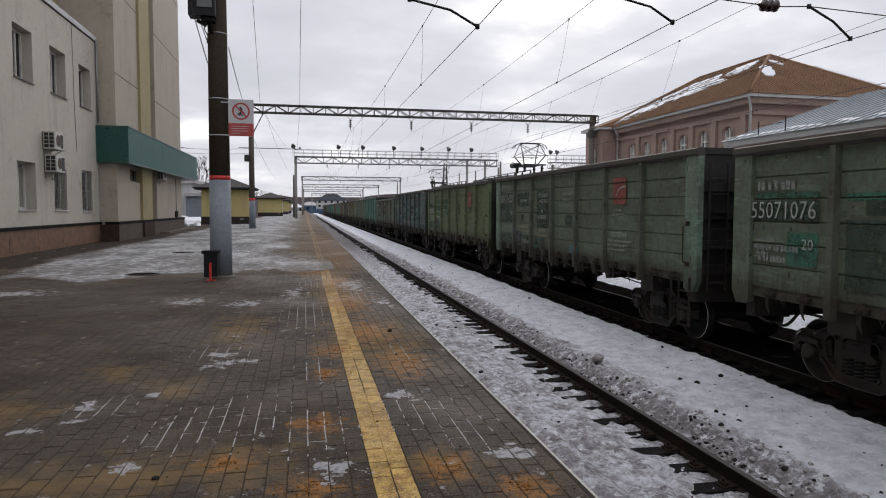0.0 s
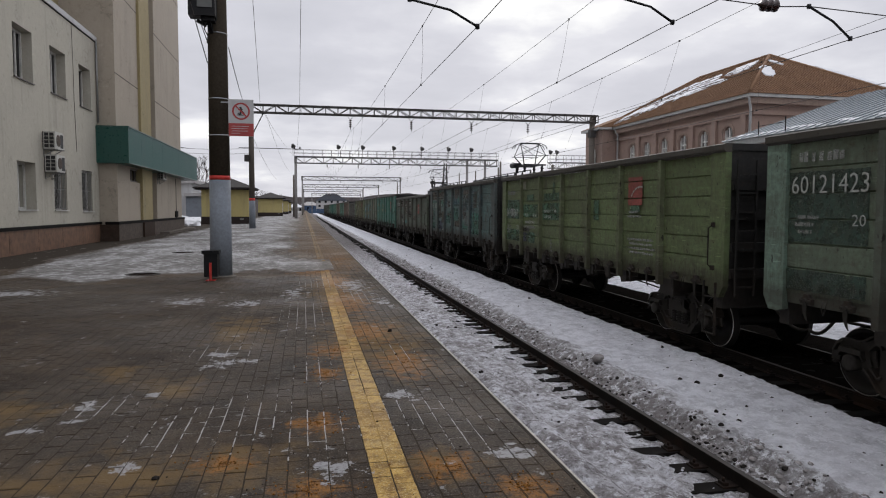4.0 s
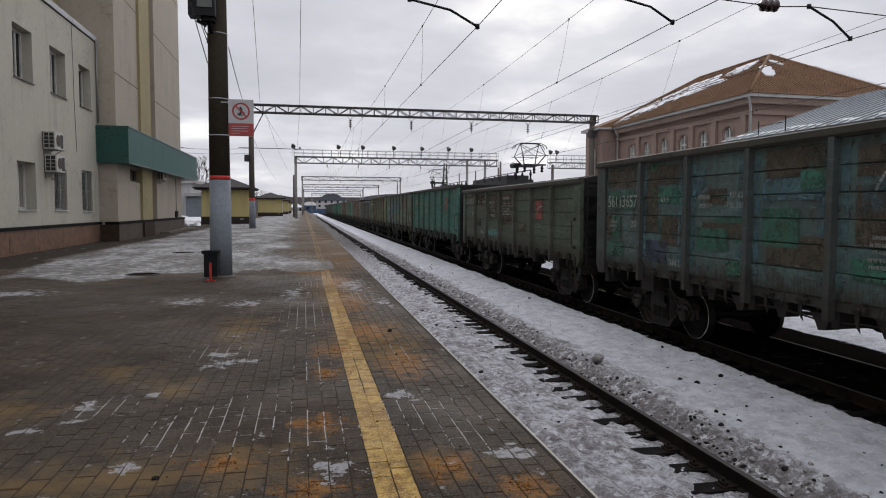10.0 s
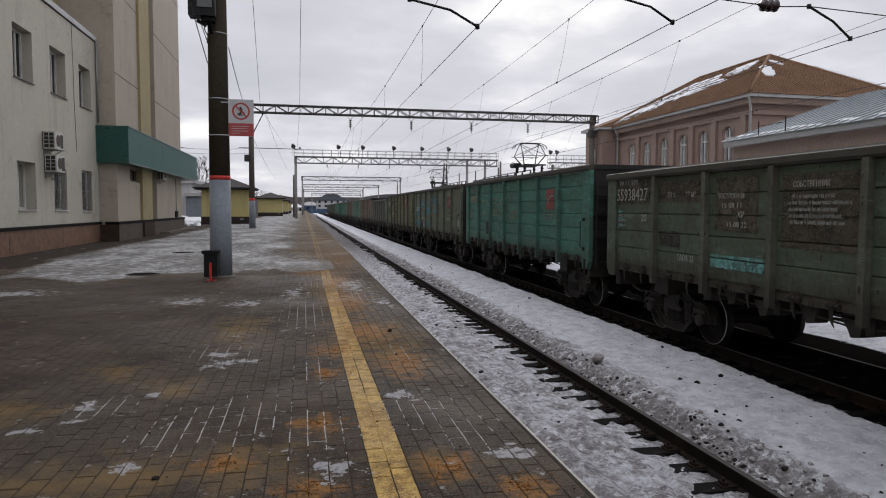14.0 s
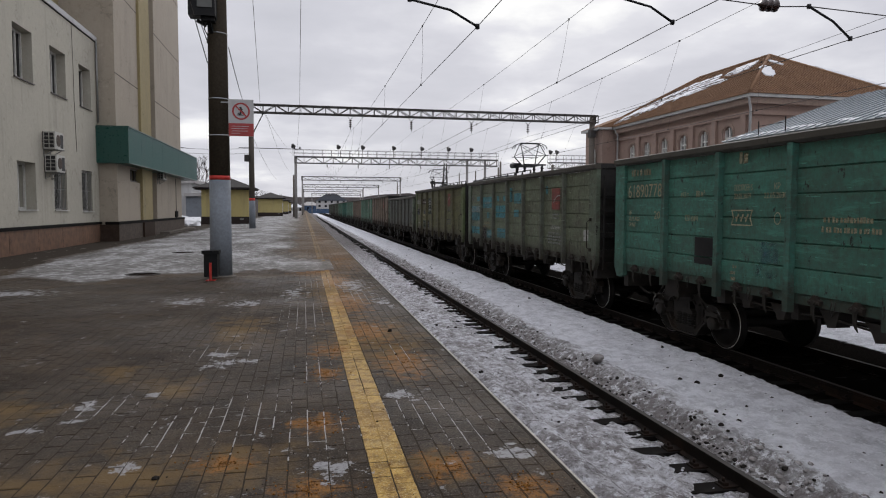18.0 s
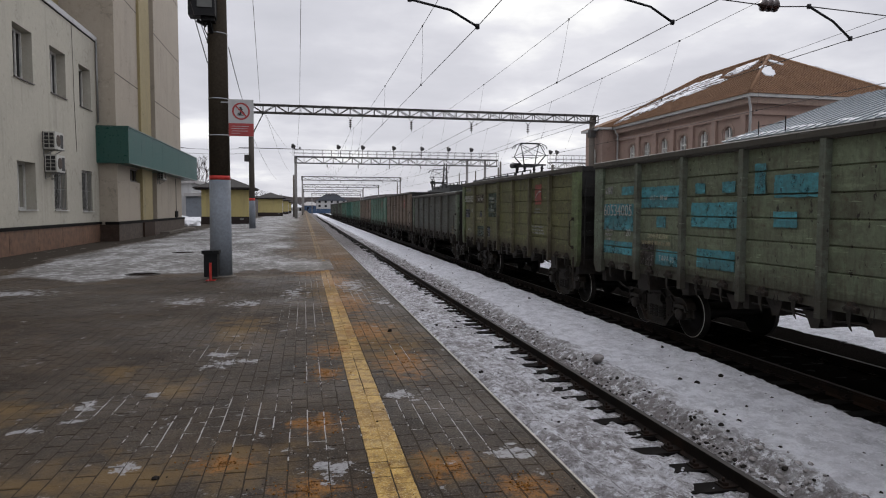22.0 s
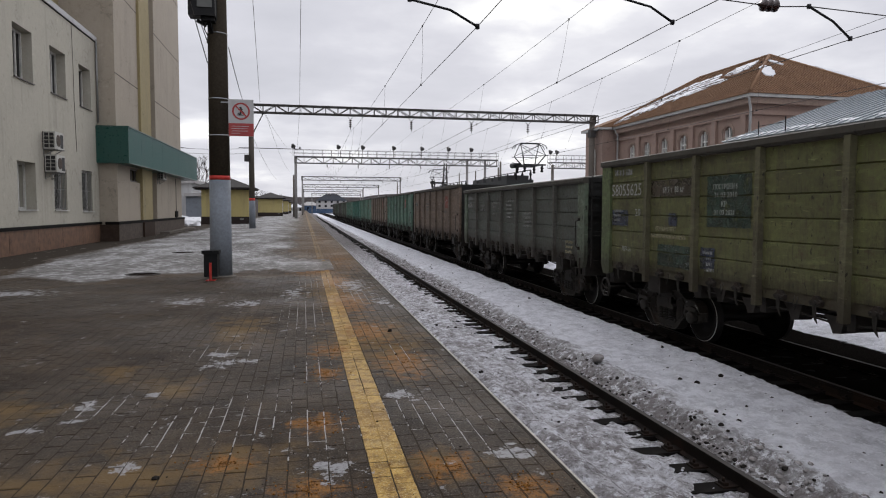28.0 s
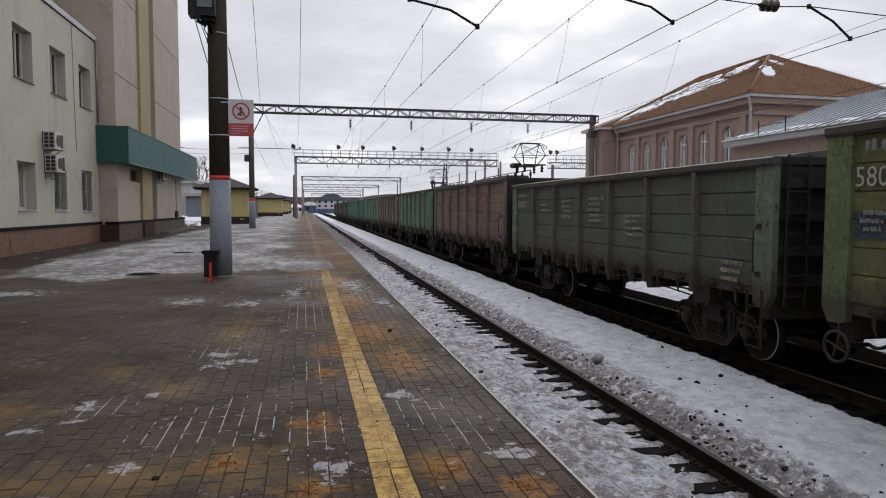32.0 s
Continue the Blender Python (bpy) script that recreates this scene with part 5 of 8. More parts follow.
def far_gantry(y, x1, z=8.6):
    g = thing("catenary_gantry", "distant steel lattice gantry over the tracks", "gantry", group="catenary gantries")
    b = bend(y)
    bm = B()
    lattice(bm, -0.6 + b, x1 + b, y, z, 0.85, 0.6, 1.7, 0.12)
    part("beam", bm, "gantry_pale" if y < 200 else "gantry_steel", g)
    for x in (-0.4, x1 - 0.2):
        bm = B()
        mast(bm, x + b, y, -1.2, z + 0.9, 0.2, 0.16)
        part("mast", bm, "concrete_pale", g)
    for x in (3.8, 8.9, 14.1, 19.4):
        insulators(x + b, y, z, g, 3, 0.15, 0.17)


far_gantry(167, 24)
far_gantry(222, 24.5)
far_gantry(280, 24)
far_gantry(340, 24, 8.3)


def extra_gantry():
    """The end of another walkway gantry, beyond the right mast."""
    g = thing("walkway_gantry", "end of a pale steel gantry with railing beyond the locomotives", "gantry", group="catenary gantries")
    y = 112.0
    bm = B()
    lattice(bm, 42.5, 58, y, 8.9, 1.0, 1.0, 1.55, 0.1)
    part("beam", bm, "gantry_pale", g)
    r = B()
    for i in range(11):
        for dy in (-0.6, 0.6):
            bar(r, (42.5 + i * 1.5, y + dy, 9.9), (42.5 + i * 1.5, y + dy, 11.2), 0.05)
    for dy in (-0.6, 0.6):
        for z in (10.5, 11.2):
            bar(r, (42.5, y + dy, z), (58, y + dy, z), 0.05)
    part("railing", r, "gantry_pale", g)
    for x in (42.6, 43.8):
        floodlight(x, y - 0.3, 11.1, g)
    for x in (43.2, 57):
        bm = B()
        mast(bm, x, y, -1.2, 9.5, 0.3, 0.24)
        part("mast", bm, "concrete", g)


extra_gantry()

for mx, my, mh in ((31.5, 105, 9.4), (-1.9, 130, 8.0), (-2.2, 150, 9.0), (35.0, 118, 9.3), (39.0, 150, 10.5), (33.0, 172, 9.5), (44.5, 190, 12.0), (29.0, 210, 10.0), (50.0, 240, 13.0), (22.5, 260, 9.5)):
    mm = thing("concrete_mast", "plain concrete line mast beside the tracks", "mast", group="line masts")
    bm = B()
    mast(bm, mx, my, -1.2 if mx > 2 else 0, mh, 0.22, 0.15)
    part("shaft", bm, "concrete", mm)


# contact lines: supports at y = 14 (over the view) and at the gantries
def wire_run(name, label, pts, r=0.012):
    bm = B()
    tube(bm, pts, r, 4, 0, False)
    return solid(name, bm, "wire", label, "wire", "", "overhead wires")


LINES = [(X1, [(-30, 3.2, 5.6), (14, 3.66, 5.57), (57, 3.5, 5.6), (112, 3.7, 5.65), (167, 3.4, 5.6), (222, 3.6, 5.6), (280, 3.7, 5.6)]),
         (X2, [(-30, 8.8, 5.9), (14, 8.24, 5.93), (57, 8.8, 5.85), (112, 8.4, 5.75), (167, 8.7, 5.7), (222, 8.4, 5.7), (280, 8.7, 5.6)]),
         (X3, [(-30, 13.9, 5.8), (14, 12.98, 5.80), (57, 13.9, 5.78), (112, 13.4, 5.7), (167, 13.8, 5.7), (222, 13.4, 5.7), (280, 13.8, 5.6)]),
         (X4, [(-30, 18.4, 5.9), (14, 19.0, 5.9), (57, 18.4, 5.85), (112, 19.0, 5.8), (167, 18.5, 5.7), (222, 18.9, 5.7), (280, 18.9, 5.6)])]
MESS = [3.88, 9.09, 14.41, 19.61]


def overhead():
    for (ax, line), mx, (za2, sag, hangs) in zip(LINES, MESS, ((7.5, 1.6, (0.16, 0.4, 0.7, 0.9)), (8.2, 1.23, (0.17, 0.43, 0.65, 0.85)), (8.2, 1.15, (0.21, 0.37, 0.53, 0.7, 0.87)), (8.2, 1.4, (0.1, 0.26, 0.42, 0.58, 0.74, 0.9)))):
        pts = [(x + bend(y), y, z) for y, x, z in line]
        wire_run("contact_wire", "thin dark contact wire above the track", pts, 0.011)
        run = []
        for (ya, xa, za), (yb, xb, zb) in zip(line, line[1:]):
            xa2, xb2 = (mx if ya > 20 else ax + 0.1), mx
            for i in range(10):
                t = i / 10
                y = ya + (yb - ya) * t
                zs = za2 if ya == 14 else 8.15
                ze = za2 if yb == 14 else 8.15
                run.append((xa2 + (xb2 - xa2) * t + bend(y), y, zs + (ze - zs) * t - sag * t * (1 - t)))
        wire_run("messenger_wire", "sagging messenger wire above the contact wire", run, 0.0085)
        bm = B()
        for (ya, xa, za), (yb, xb, zb) in zip(line[1:4], line[2:5]):
            for t in (hangs if ya == 14 else (0.1, 0.26, 0.42, 0.58, 0.74, 0.9)):
                y = ya + (yb - ya) * t
                xm = mx if ya > 20 else ax + 0.1 + (mx - ax - 0.1) * t
                zm = (za2 if ya == 14 else 8.15) * (1 - t) + 8.15 * t - sag * t * (1 - t)
                xc, zc = xa + (xb - xa) * t, za + (zb - za) * t
                tube(bm, [(xm, y, zm), ((xm + xc) / 2 + 0.05, y + 0.06, (zm + zc) / 2), (xc, y, zc)], 0.005, 3, 0, False)
                for p, q in ((xm, zm), (xc, zc)):
                    box(bm, p - 0.02, p + 0.02, y - 0.03, y + 0.03, q - 0.03, q + 0.03)
        solid("dropper_wires", bm, "wire", "thin droppers between messenger and contact wire", "wire", "", "overhead wires")
    # registration arms hanging from the gantry overhead
    for pts in ([(2.2, 14, 6.05), (2.38, 14, 6.01), (3.07, 14, 5.88), (3.66, 14, 5.57)], [(6.2, 14, 6.5), (7.1, 14, 6.36), (7.69, 14, 6.24), (8.24, 14, 5.93)], [(11.8, 14, 6.51), (12.48, 14, 6.2), (12.98, 14, 5.82)]):
        a = thing("registration_arm", "dark bent steel arm holding the contact wire", "wire arm", group="registration arms")
        bm = B()
        tube(bm, pts, 0.028, 8)
        lathe(bm, [(0.05, -0.05), (0.05, 0.05)], "z", pts[-1], 8)
        lathe(bm, [(0.05, -0.05), (0.05, 0.05)], "z", pts[0], 8)
        part("arm", bm, "bin_black", a)
    # cross span with insulators
    wire_run("cross_span_wire", "steel cross-span wire over the tracks", [(7.5, 14, 6.62), (10.4, 14, 6.47), (11.08, 14, 6.46), (11.8, 14, 6.51), (16, 14, 6.35), (26, 14, 6.2)], 0.014)
    s = thing("span_insulator", "dark ribbed insulator in the cross-span wire", "insulator")
    bm = B()
    prof = [(0.03, -0.28)]
    for i in range(3):
        x = -0.17 + i * 0.15
        prof += [(0.05, x - 0.05), (0.145, x), (0.145, x + 0.05), (0.05, x + 0.08)]
    prof.append((0.03, 0.28))
    lathe(bm, prof, "x", (10.72, 14, 6.465), 18)
    part("insulator_body", bm, "insulator", s)
    # service cables from the station to the masts
    wire_run("service_cable", "sagging dark service cable", [(-9.0, 54.3, 5.9), (-6.5, 56, 5.95), (-4.2, 57, 6.2)], 0.012)
    for a, b, sag in (((-1.75, 17, 5.55), (-4.3, 57, 9.6), 0.5), ((-3.03, 57, 9.5), (-2.06, 112, 7.6), 1.0), ((-4.1, 57, 7.6), (-4.3, 112, 6.3), 0.5), ((0.35, -20, 9.9), (-0.3, 57, 9.9), 0.0), ((-0.3, 57, 9.9), (-1.1, 112, 10.4), 0.3),
                      ((0.6, -20, 9.9), (-3.45, 57, 9.95), 0.0), ((-3.45, 57, 9.95), (-1.6, 112, 10.2), 0.3), ((-2.14, 13, 6.0), (-2.2, 16.7, 5.1), 0.02), ((-9.2, 54, 6.25), (-4.3, 57, 6.6), 0.1)):
        a, b = Vector(a), Vector(b)
        wire_run("feeder_wire", "thin feeder wire along the platform masts", [tuple(a.lerp(b, t / 10) - Vector((0, 0, 4 * sag * t / 10 * (1 - t / 10)))) for t in range(11)], 0.011)


overhead()


# ---- brick station building across the tracks ----
def build_station():
    # its own frame: local y runs along the long wall away from the viewer, local x away from the tracks
    s = thing("brick_station", "old red-brown brick station with arched windows and tiled hipped roof", "building", (28.03, 37.92, 0), turn=0.93)
    L, W, z0, ze = 18.0, 11.4, -1.2, 9.05
    ov = 0.75
    wins = [2.32, 5.05, 7.64, 10.25, 12.9, 15.35]
    w = 0.95
    holes = [(y - w / 2, y + w / 2, 4.75, 7.28) for y in wins] + [(y - w / 2, y + w / 2, 0.6, 3.4) for y in wins]
    bm = B()
    wall_with_holes(bm, 0.0, 0.5, [0, L], [z0, ze - 0.25], holes)
    part("long_wall", bm, "brick_red", s, "weathered red-brown brick wall")
    part("gable_wall", cube(0.5, W, 0, 0.5, z0, ze - 0.25), "brick_red", s)
    part("back_wall", cube(0.5, W, L - 0.5, L, z0, ze - 0.25), "brick_red", s)
    # near-black block in place of the unlit rooms, likewise in the bay
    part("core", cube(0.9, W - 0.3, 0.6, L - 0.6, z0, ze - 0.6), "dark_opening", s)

    def arched(x, y):
        bm = B()
        n, r = 8, w / 2
        for sgn in (-1, 1):
            for k in range(n):
                a, b = math.pi / 2 * k / n, math.pi / 2 * (k + 1) / n
                ya, yb = y + sgn * r * math.sin(a), y + sgn * r * math.sin(b)
                box(bm, x + 0.003, x + 0.497, min(ya, yb), max(ya, yb), 7.28 - r + r * math.cos(b), 7.281)
        part("arch_fill", bm, "brick_red", s)
        wd = part("window", cube(x + 0.24, x + 0.28, y - w / 2, y + w / 2, 4.75, 7.28), "pale_glass", s)
        # white frame, built deep so that it also stands for the lit reveal
        f = B()
        for yy in (y - w / 2, y - 0.05, y + w / 2 - 0.1):
            box(f, x + 0.1, x + 0.24, yy, yy + 0.1, 4.75, 7.2)
        for zz in (4.75, 6.45):
            box(f, x + 0.105, x + 0.235, y - w / 2 + 0.1, y + w / 2 - 0.1, zz, zz + 0.1)
        part("window_frame", f, "window_frame_white", wd, "white painted arched window frame")
        t = B()
        for k in range(10):
            a, b = math.pi * k / 10, math.pi * (k + 1) / 10
            bar(t, (x - 0.03, y + (r + 0.14) * math.cos(a), 7.28 - r + (r + 0.14) * math.sin(a)), (x - 0.03, y + (r + 0.14) * math.cos(b), 7.28 - r + (r + 0.14) * math.sin(b)), 0.04, 0.1)
        for sgn in (-1, 1):
            box(t, x - 0.05, x + 0.003, y + sgn * (r + 0.14) - 0.05, y + sgn * (r + 0.14) + 0.05, 4.75, 7.28 - r)
        part("window_surround", t, "brick_trim", wd, "paler brick window surround")
        part("window_sill", cube(x - 0.14, x + 0.1, y - w / 2 - 0.25, y + w / 2 + 0.25, 4.62, 4.75), "brick_trim", wd)

    for y in wins:
        arched(0.0, y)
        part("window", cube(0.24, 0.28, y - w / 2, y + w / 2, 0.6, 3.4), "dark_glass", s)
    for y in (0.35, 3.42, 6.1, 8.6, 11.15, 13.85):
        part("pilaster", cube(-0.2, 0.002, y, y + 0.5, z0, 7.75), "brick_red", s)
    part("frieze", cube(-0.2, 0.003, 0.0, L, 7.75, 8.0), "brick_red", s)
    part("frieze", cube(0.0, W, -0.2, 0.003, 7.75, 8.0), "brick_red", s)
    part("cornice", cube(-0.42, 0.0, -0.42, L, ze - 0.62, ze - 0.26), "brick_trim", s, "moulded brick cornice")
    part("cornice", cube(0.0, W, -0.42, 0.0, ze - 0.62, ze - 0.26), "brick_trim", s, "moulded brick cornice")
    part("eaves_board", cube(-ov + 0.1, W + ov - 0.1, -ov + 0.1, L + ov, ze - 0.25, ze - 0.06), "gutter_grey", s, "grey eaves and gutter")
    # projecting bay at the far end
    bx = -1.5
    bm = B()
    wall_with_holes(bm, bx, bx + 0.5, [L, L + 3.4], [z0, ze - 0.25], [(L + 1.7 - w / 2, L + 1.7 + w / 2, 4.75, 7.28)])
    part("bay_wall", bm, "brick_red", s)
    part("bay_side", cube(bx + 0.5, 0.0, L, L + 0.5, z0, ze - 0.25), "brick_red", s)
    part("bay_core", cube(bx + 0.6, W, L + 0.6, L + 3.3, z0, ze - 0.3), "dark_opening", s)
    part("bay_eaves", cube(bx - 0.45, W, L - 0.3, L + 3.55, ze - 0.25, ze - 0.05), "gutter_grey", s)
    arched(bx, L + 1.7)
    # roof
    a, rise = W / 2 + ov, 3.96
    bm = B()
    hip_roof(bm, 0, W, 0, L + 1.9, ze - 0.055, rise + 0.06, ov, 0.06)
    part("roof", bm, "clay_tile", s, "orange-brown clay tile hipped roof")
    bm = B()
    poly(bm, [(bx - 0.5, ze - 0.04), (1.5, ze + 1.3), (4, ze + 1.3), (4, ze - 0.04)], L - 0.3, L + 3.55, "y")
    part("bay_roof", bm, "clay_tile", s)
    Lr = L + 1.9
    for i in range(1, 26):
        t = i / 26
        z, x, y0 = ze + 0.02 + rise * t, -ov + a * t, -ov + a * t
        c = B()
        bar(c, (x, y0, z), (x, Lr + ov - a * t, z), 0.05, 0.06)
        part("tile_course", c, "clay_tile", s)
        c = B()
        bar(c, (x, y0, z), (W + ov - a * t, y0, z), 0.05, 0.06)
        part("tile_course", c, "clay_tile", s)
    rolls = B()
    for j in range(1, 52):
        xx = -ov + j * (W + 2 * ov) / 52
        t = min(xx + ov, W + ov - xx) / a
        bar(rolls, (xx, -ov, ze + 0.03), (xx, -ov + a * t, ze + 0.02 + rise * t), 0.05, 0.05)
    for j in range(1, 84):
        yy = -ov + j * (Lr + 2 * ov) / 84
        t = min(1, (yy + ov) / a, (Lr + ov - yy) / a)
        bar(rolls, (-ov, yy, ze + 0.03), (-ov + a * t, yy, ze + 0.02 + rise * t), 0.05, 0.05)
    o = part("tile_covering", rolls, "clay_tile", s)
    o["kind"] = "stuff"
    apex, apex2 = Vector((W / 2, -ov + a, ze + rise + 0.03)), Vector((W / 2, Lr + ov - a, ze + rise + 0.03))
    for p, q in (((-ov, -ov, ze + 0.03), apex), ((W + ov, -ov, ze + 0.03), apex), ((-ov, Lr + ov, ze + 0.03), apex2), (apex, apex2)):
        h = B()
        tube(h, [p, q], 0.11, 8)
        part("ridge_cap", h, "clay_tile", s)

    def patch(pts, face):
        """A patch of snow on the slope: (along the eave, 0 at the eave to 1 at the ridge)."""
        bm = B()
        rnd = random.Random(len(pts) + int(pts[0][0] * 10))
        ring = []
        n = len(pts)
        for i in range(n):
            for k in range(4):
                f = k / 4
                u = pts[i][0] + (pts[(i + 1) % n][0] - pts[i][0]) * f + rnd.uniform(-0.1, 0.1)
                t = pts[i][1] + (pts[(i + 1) % n][1] - pts[i][1]) * f + rnd.uniform(-0.012, 0.012)
                ring.append((u, t))
        vs = [((-ov + a * t - 0.05, u, ze + 0.1 + rise * t) if face == "long" else (u, -ov + a * t - 0.05, ze + 0.1 + rise * t)) for u, t in ring]
        lo, hi = [bm.verts.new((x, y, z - 0.08)) for x, y, z in vs], [bm.verts.new(v) for v in vs]
        bm.faces.new(hi)
        for i in range(len(vs)):
            bm.faces.new((lo[i], lo[(i + 1) % len(vs)], hi[(i + 1) % len(vs)], hi[i]))
        part("snow_patch", bm, "snow_thin" if face == "long" else "snow_clean", s, "patch of snow on the tiles")

    patch([(2.3, 0.40), (2.9, 0.38), (3.6, 0.52), (3.9, 0.64), (3.3, 0.66), (2.7, 0.56)], "end")
    patch([(4.6, 0.80), (5.3, 0.72), (5.4, 0.74), (4.8, 0.83)], "end")
    patch([(8.4, 0.62), (11.2, 0.2), (11.4, 0.26), (9.2, 0.62), (8.0, 0.72)], "end")
    patch([(5.3, 0.72), (6.6, 0.66), (8.4, 0.72), (8.0, 0.86), (6.0, 0.9)], "long")
    patch([(6.2, 0.52), (9.0, 0.4), (12.0, 0.3), (15.0, 0.14), (17.6, 0.04), (18.3, 0.12), (16.4, 0.42), (12.8, 0.76), (9.5, 0.82), (8.6, 0.66)], "long")
    dp = B()
    tube(dp, [(-0.62, -0.5, ze - 0.1), (-0.55, -0.45, ze - 0.5), (-0.32, -0.3, ze - 0.9), (-0.3, -0.25, 4.0), (-0.3, -0.25, -1.0)], 0.085, 8)
    part("downpipe", dp, "gutter_grey", s, "pale grey metal downpipe")
    dp = B()
    tube(dp, [(-0.62, L - 0.5, ze - 0.1), (-0.25, L - 0.5, ze - 0.8), (-0.25, L - 0.5, -1.0)], 0.085, 8)
    part("downpipe", dp, "gutter_grey", s, "pale grey metal downpipe")


build_station()


def build_annex():
    """Lower hall with a grey standing-seam roof, in front of the brick building."""
    s = thing("annex_hall", "low annex with grey standing-seam metal roof and snowy eaves", "building", (21.45, 31.2, 0), turn=1.0)
    L0, ze, k = -40.0, 5.2, 0.335
    part("wall", cube(0.8, 16, L0, -0.4, -1.2, ze - 0.95), "brick_red", s)
    part("fascia", cube(0.0, 16, L0, 0.0, ze - 0.28, ze), "gutter_grey", s, "grey metal fascia")
    part("cornice", cube(0.45, 16, L0, -0.2, ze - 0.95, ze - 0.28), "brick_trim", s, "plastered cornice")
    bm = B()
    poly(bm, [(-0.15, ze), (16, ze), (8.0, ze + 2.72)], L0, 0.05, "y")
    part("roof", bm, "grey_metal_roof", s, "blue-grey sheet-metal roof")
    y = L0
    while y < 0:
        c = B()
        bar(c, (-0.13, y, ze + 0.02), (8.0, y, ze + 2.74), 0.03, 0.06)
        part("roof_seam", c, "grey_metal_roof", s)
        y += 0.6
    d = B()
    poly(d, [(4.6, ze + 1.6), (8.4, ze + 1.6), (8.4, ze + 2.9), (7.0, ze + 2.9)], -8.6, -6.0, "y")
    part("dormer", d, "grey_metal_roof", s, "small grey roof dormer")
    d = B()
    poly(d, [(6.6, -8.9), (8.8, -8.9), (8.8, -5.7), (6.6, -5.7)], ze + 2.9, ze + 3.0)
    part("dormer_roof", d, "grey_metal_roof", s)
    rnd = random.Random(5)
    y = -0.2
    while y > L0:
        w, l = rnd.uniform(0.12, 0.4), rnd.uniform(0.5, 1.6)
        x0 = 0.3 + rnd.uniform(0, 0.25)
        bm = B()
        poly(bm, [(x0, ze + 0.04 + x0 * k), (x0 + w, ze + 0.04 + (x0 + w) * k), (x0 + w * 0.7, ze + 0.09 + (x0 + w * 0.7) * k), (x0 + 0.05, ze + 0.08 + x0 * k)], y - l, y, "y")
        part("eaves_snow", bm, "snow_clean", s, "ridge of old snow above the eaves", 0.04)
        y -= l + (0.0 if rnd.random() < 0.75 else 0.5)
    for y in (-2.6, -4.4):
        g = B()
        bar(g, (0.05, y, ze), (0.05, y, ze + 0.75), 0.035)
        part("guard_post", g, "bin_black", s)
    g = B()
    bar(g, (0.05, -2.6, ze + 0.5), (0.05, -4.4, ze + 0.5), 0.025)
    part("guard_rail", g, "bin_black", s)


build_annex()


# ---- electric locomotive on the third track ----
def pantograph(parent, y):
    p = B()
    z0, zt = ZR + 5.0, 5.72
    zk = z0 + 0.36 + (zt - z0 - 0.36) * 0.42
    for sx in (-1, 1):
        for e in (-1, 1):
            lathe(p, [(0.06, z0 - 0.1), (0.11, z0 - 0.03), (0.05, z0 + 0.05), (0.11, z0 + 0.13), (0.05, z0 + 0.3)], "z", (sx * 0.55, y + e * 0.7, 0), 8)
            tube(p, [(sx * 0.42, y + e * 0.2, z0 + 0.36), (sx * 0.72, y + e * 0.85, zk)], 0.035, 6)
            tube(p, [(sx * 0.72, y + e * 0.85, zk), (sx * 0.62, y + e * 0.1, zt - 0.1)], 0.024, 6)
            tube(p, [(sx * 0.70, y + e * 0.8, zk + 0.03), (-sx * 0.60, y + e * 0.12, zt - 0.12)], 0.016, 5)
        bar(p, (sx * 0.5, y - 1.0, z0 + 0.33), (sx * 0.5, y + 1.0, z0 + 0.33), 0.06)
    for e in (-1, 1):
        bar(p, (-0.7, y + e * 0.95, z0 + 0.33), (0.7, y + e * 0.95, z0 + 0.33), 0.09)
        bar(p, (-0.5, y + e * 0.25, z0 + 0.36), (0.5, y + e * 0.25, z0 + 0.36), 0.1)
        tube(p, [(-0.85, y + e * 0.85, zk - 0.03), (0.85, y + e * 0.85, zk - 0.03)], 0.018, 5)
        tube(p, [(-1.05, y + e * 0.22, zt - 0.36), (-0.95, y + e * 0.22, zt - 0.16), (-0.62, y + e * 0.22, zt - 0.02), (0.62, y + e * 0.22, zt - 0.02), (0.95, y + e * 0.22, zt - 0.16), (1.05, y + e * 0.22, zt - 0.36)], 0.024, 6)
    for sx in (-0.55, 0.55):
        bar(p, (sx, y - 0.25, zt - 0.08), (sx, y + 0.25, zt - 0.08), 0.05)
    part("pantograph", p, "bin_black", parent, "raised dark diamond pantograph")


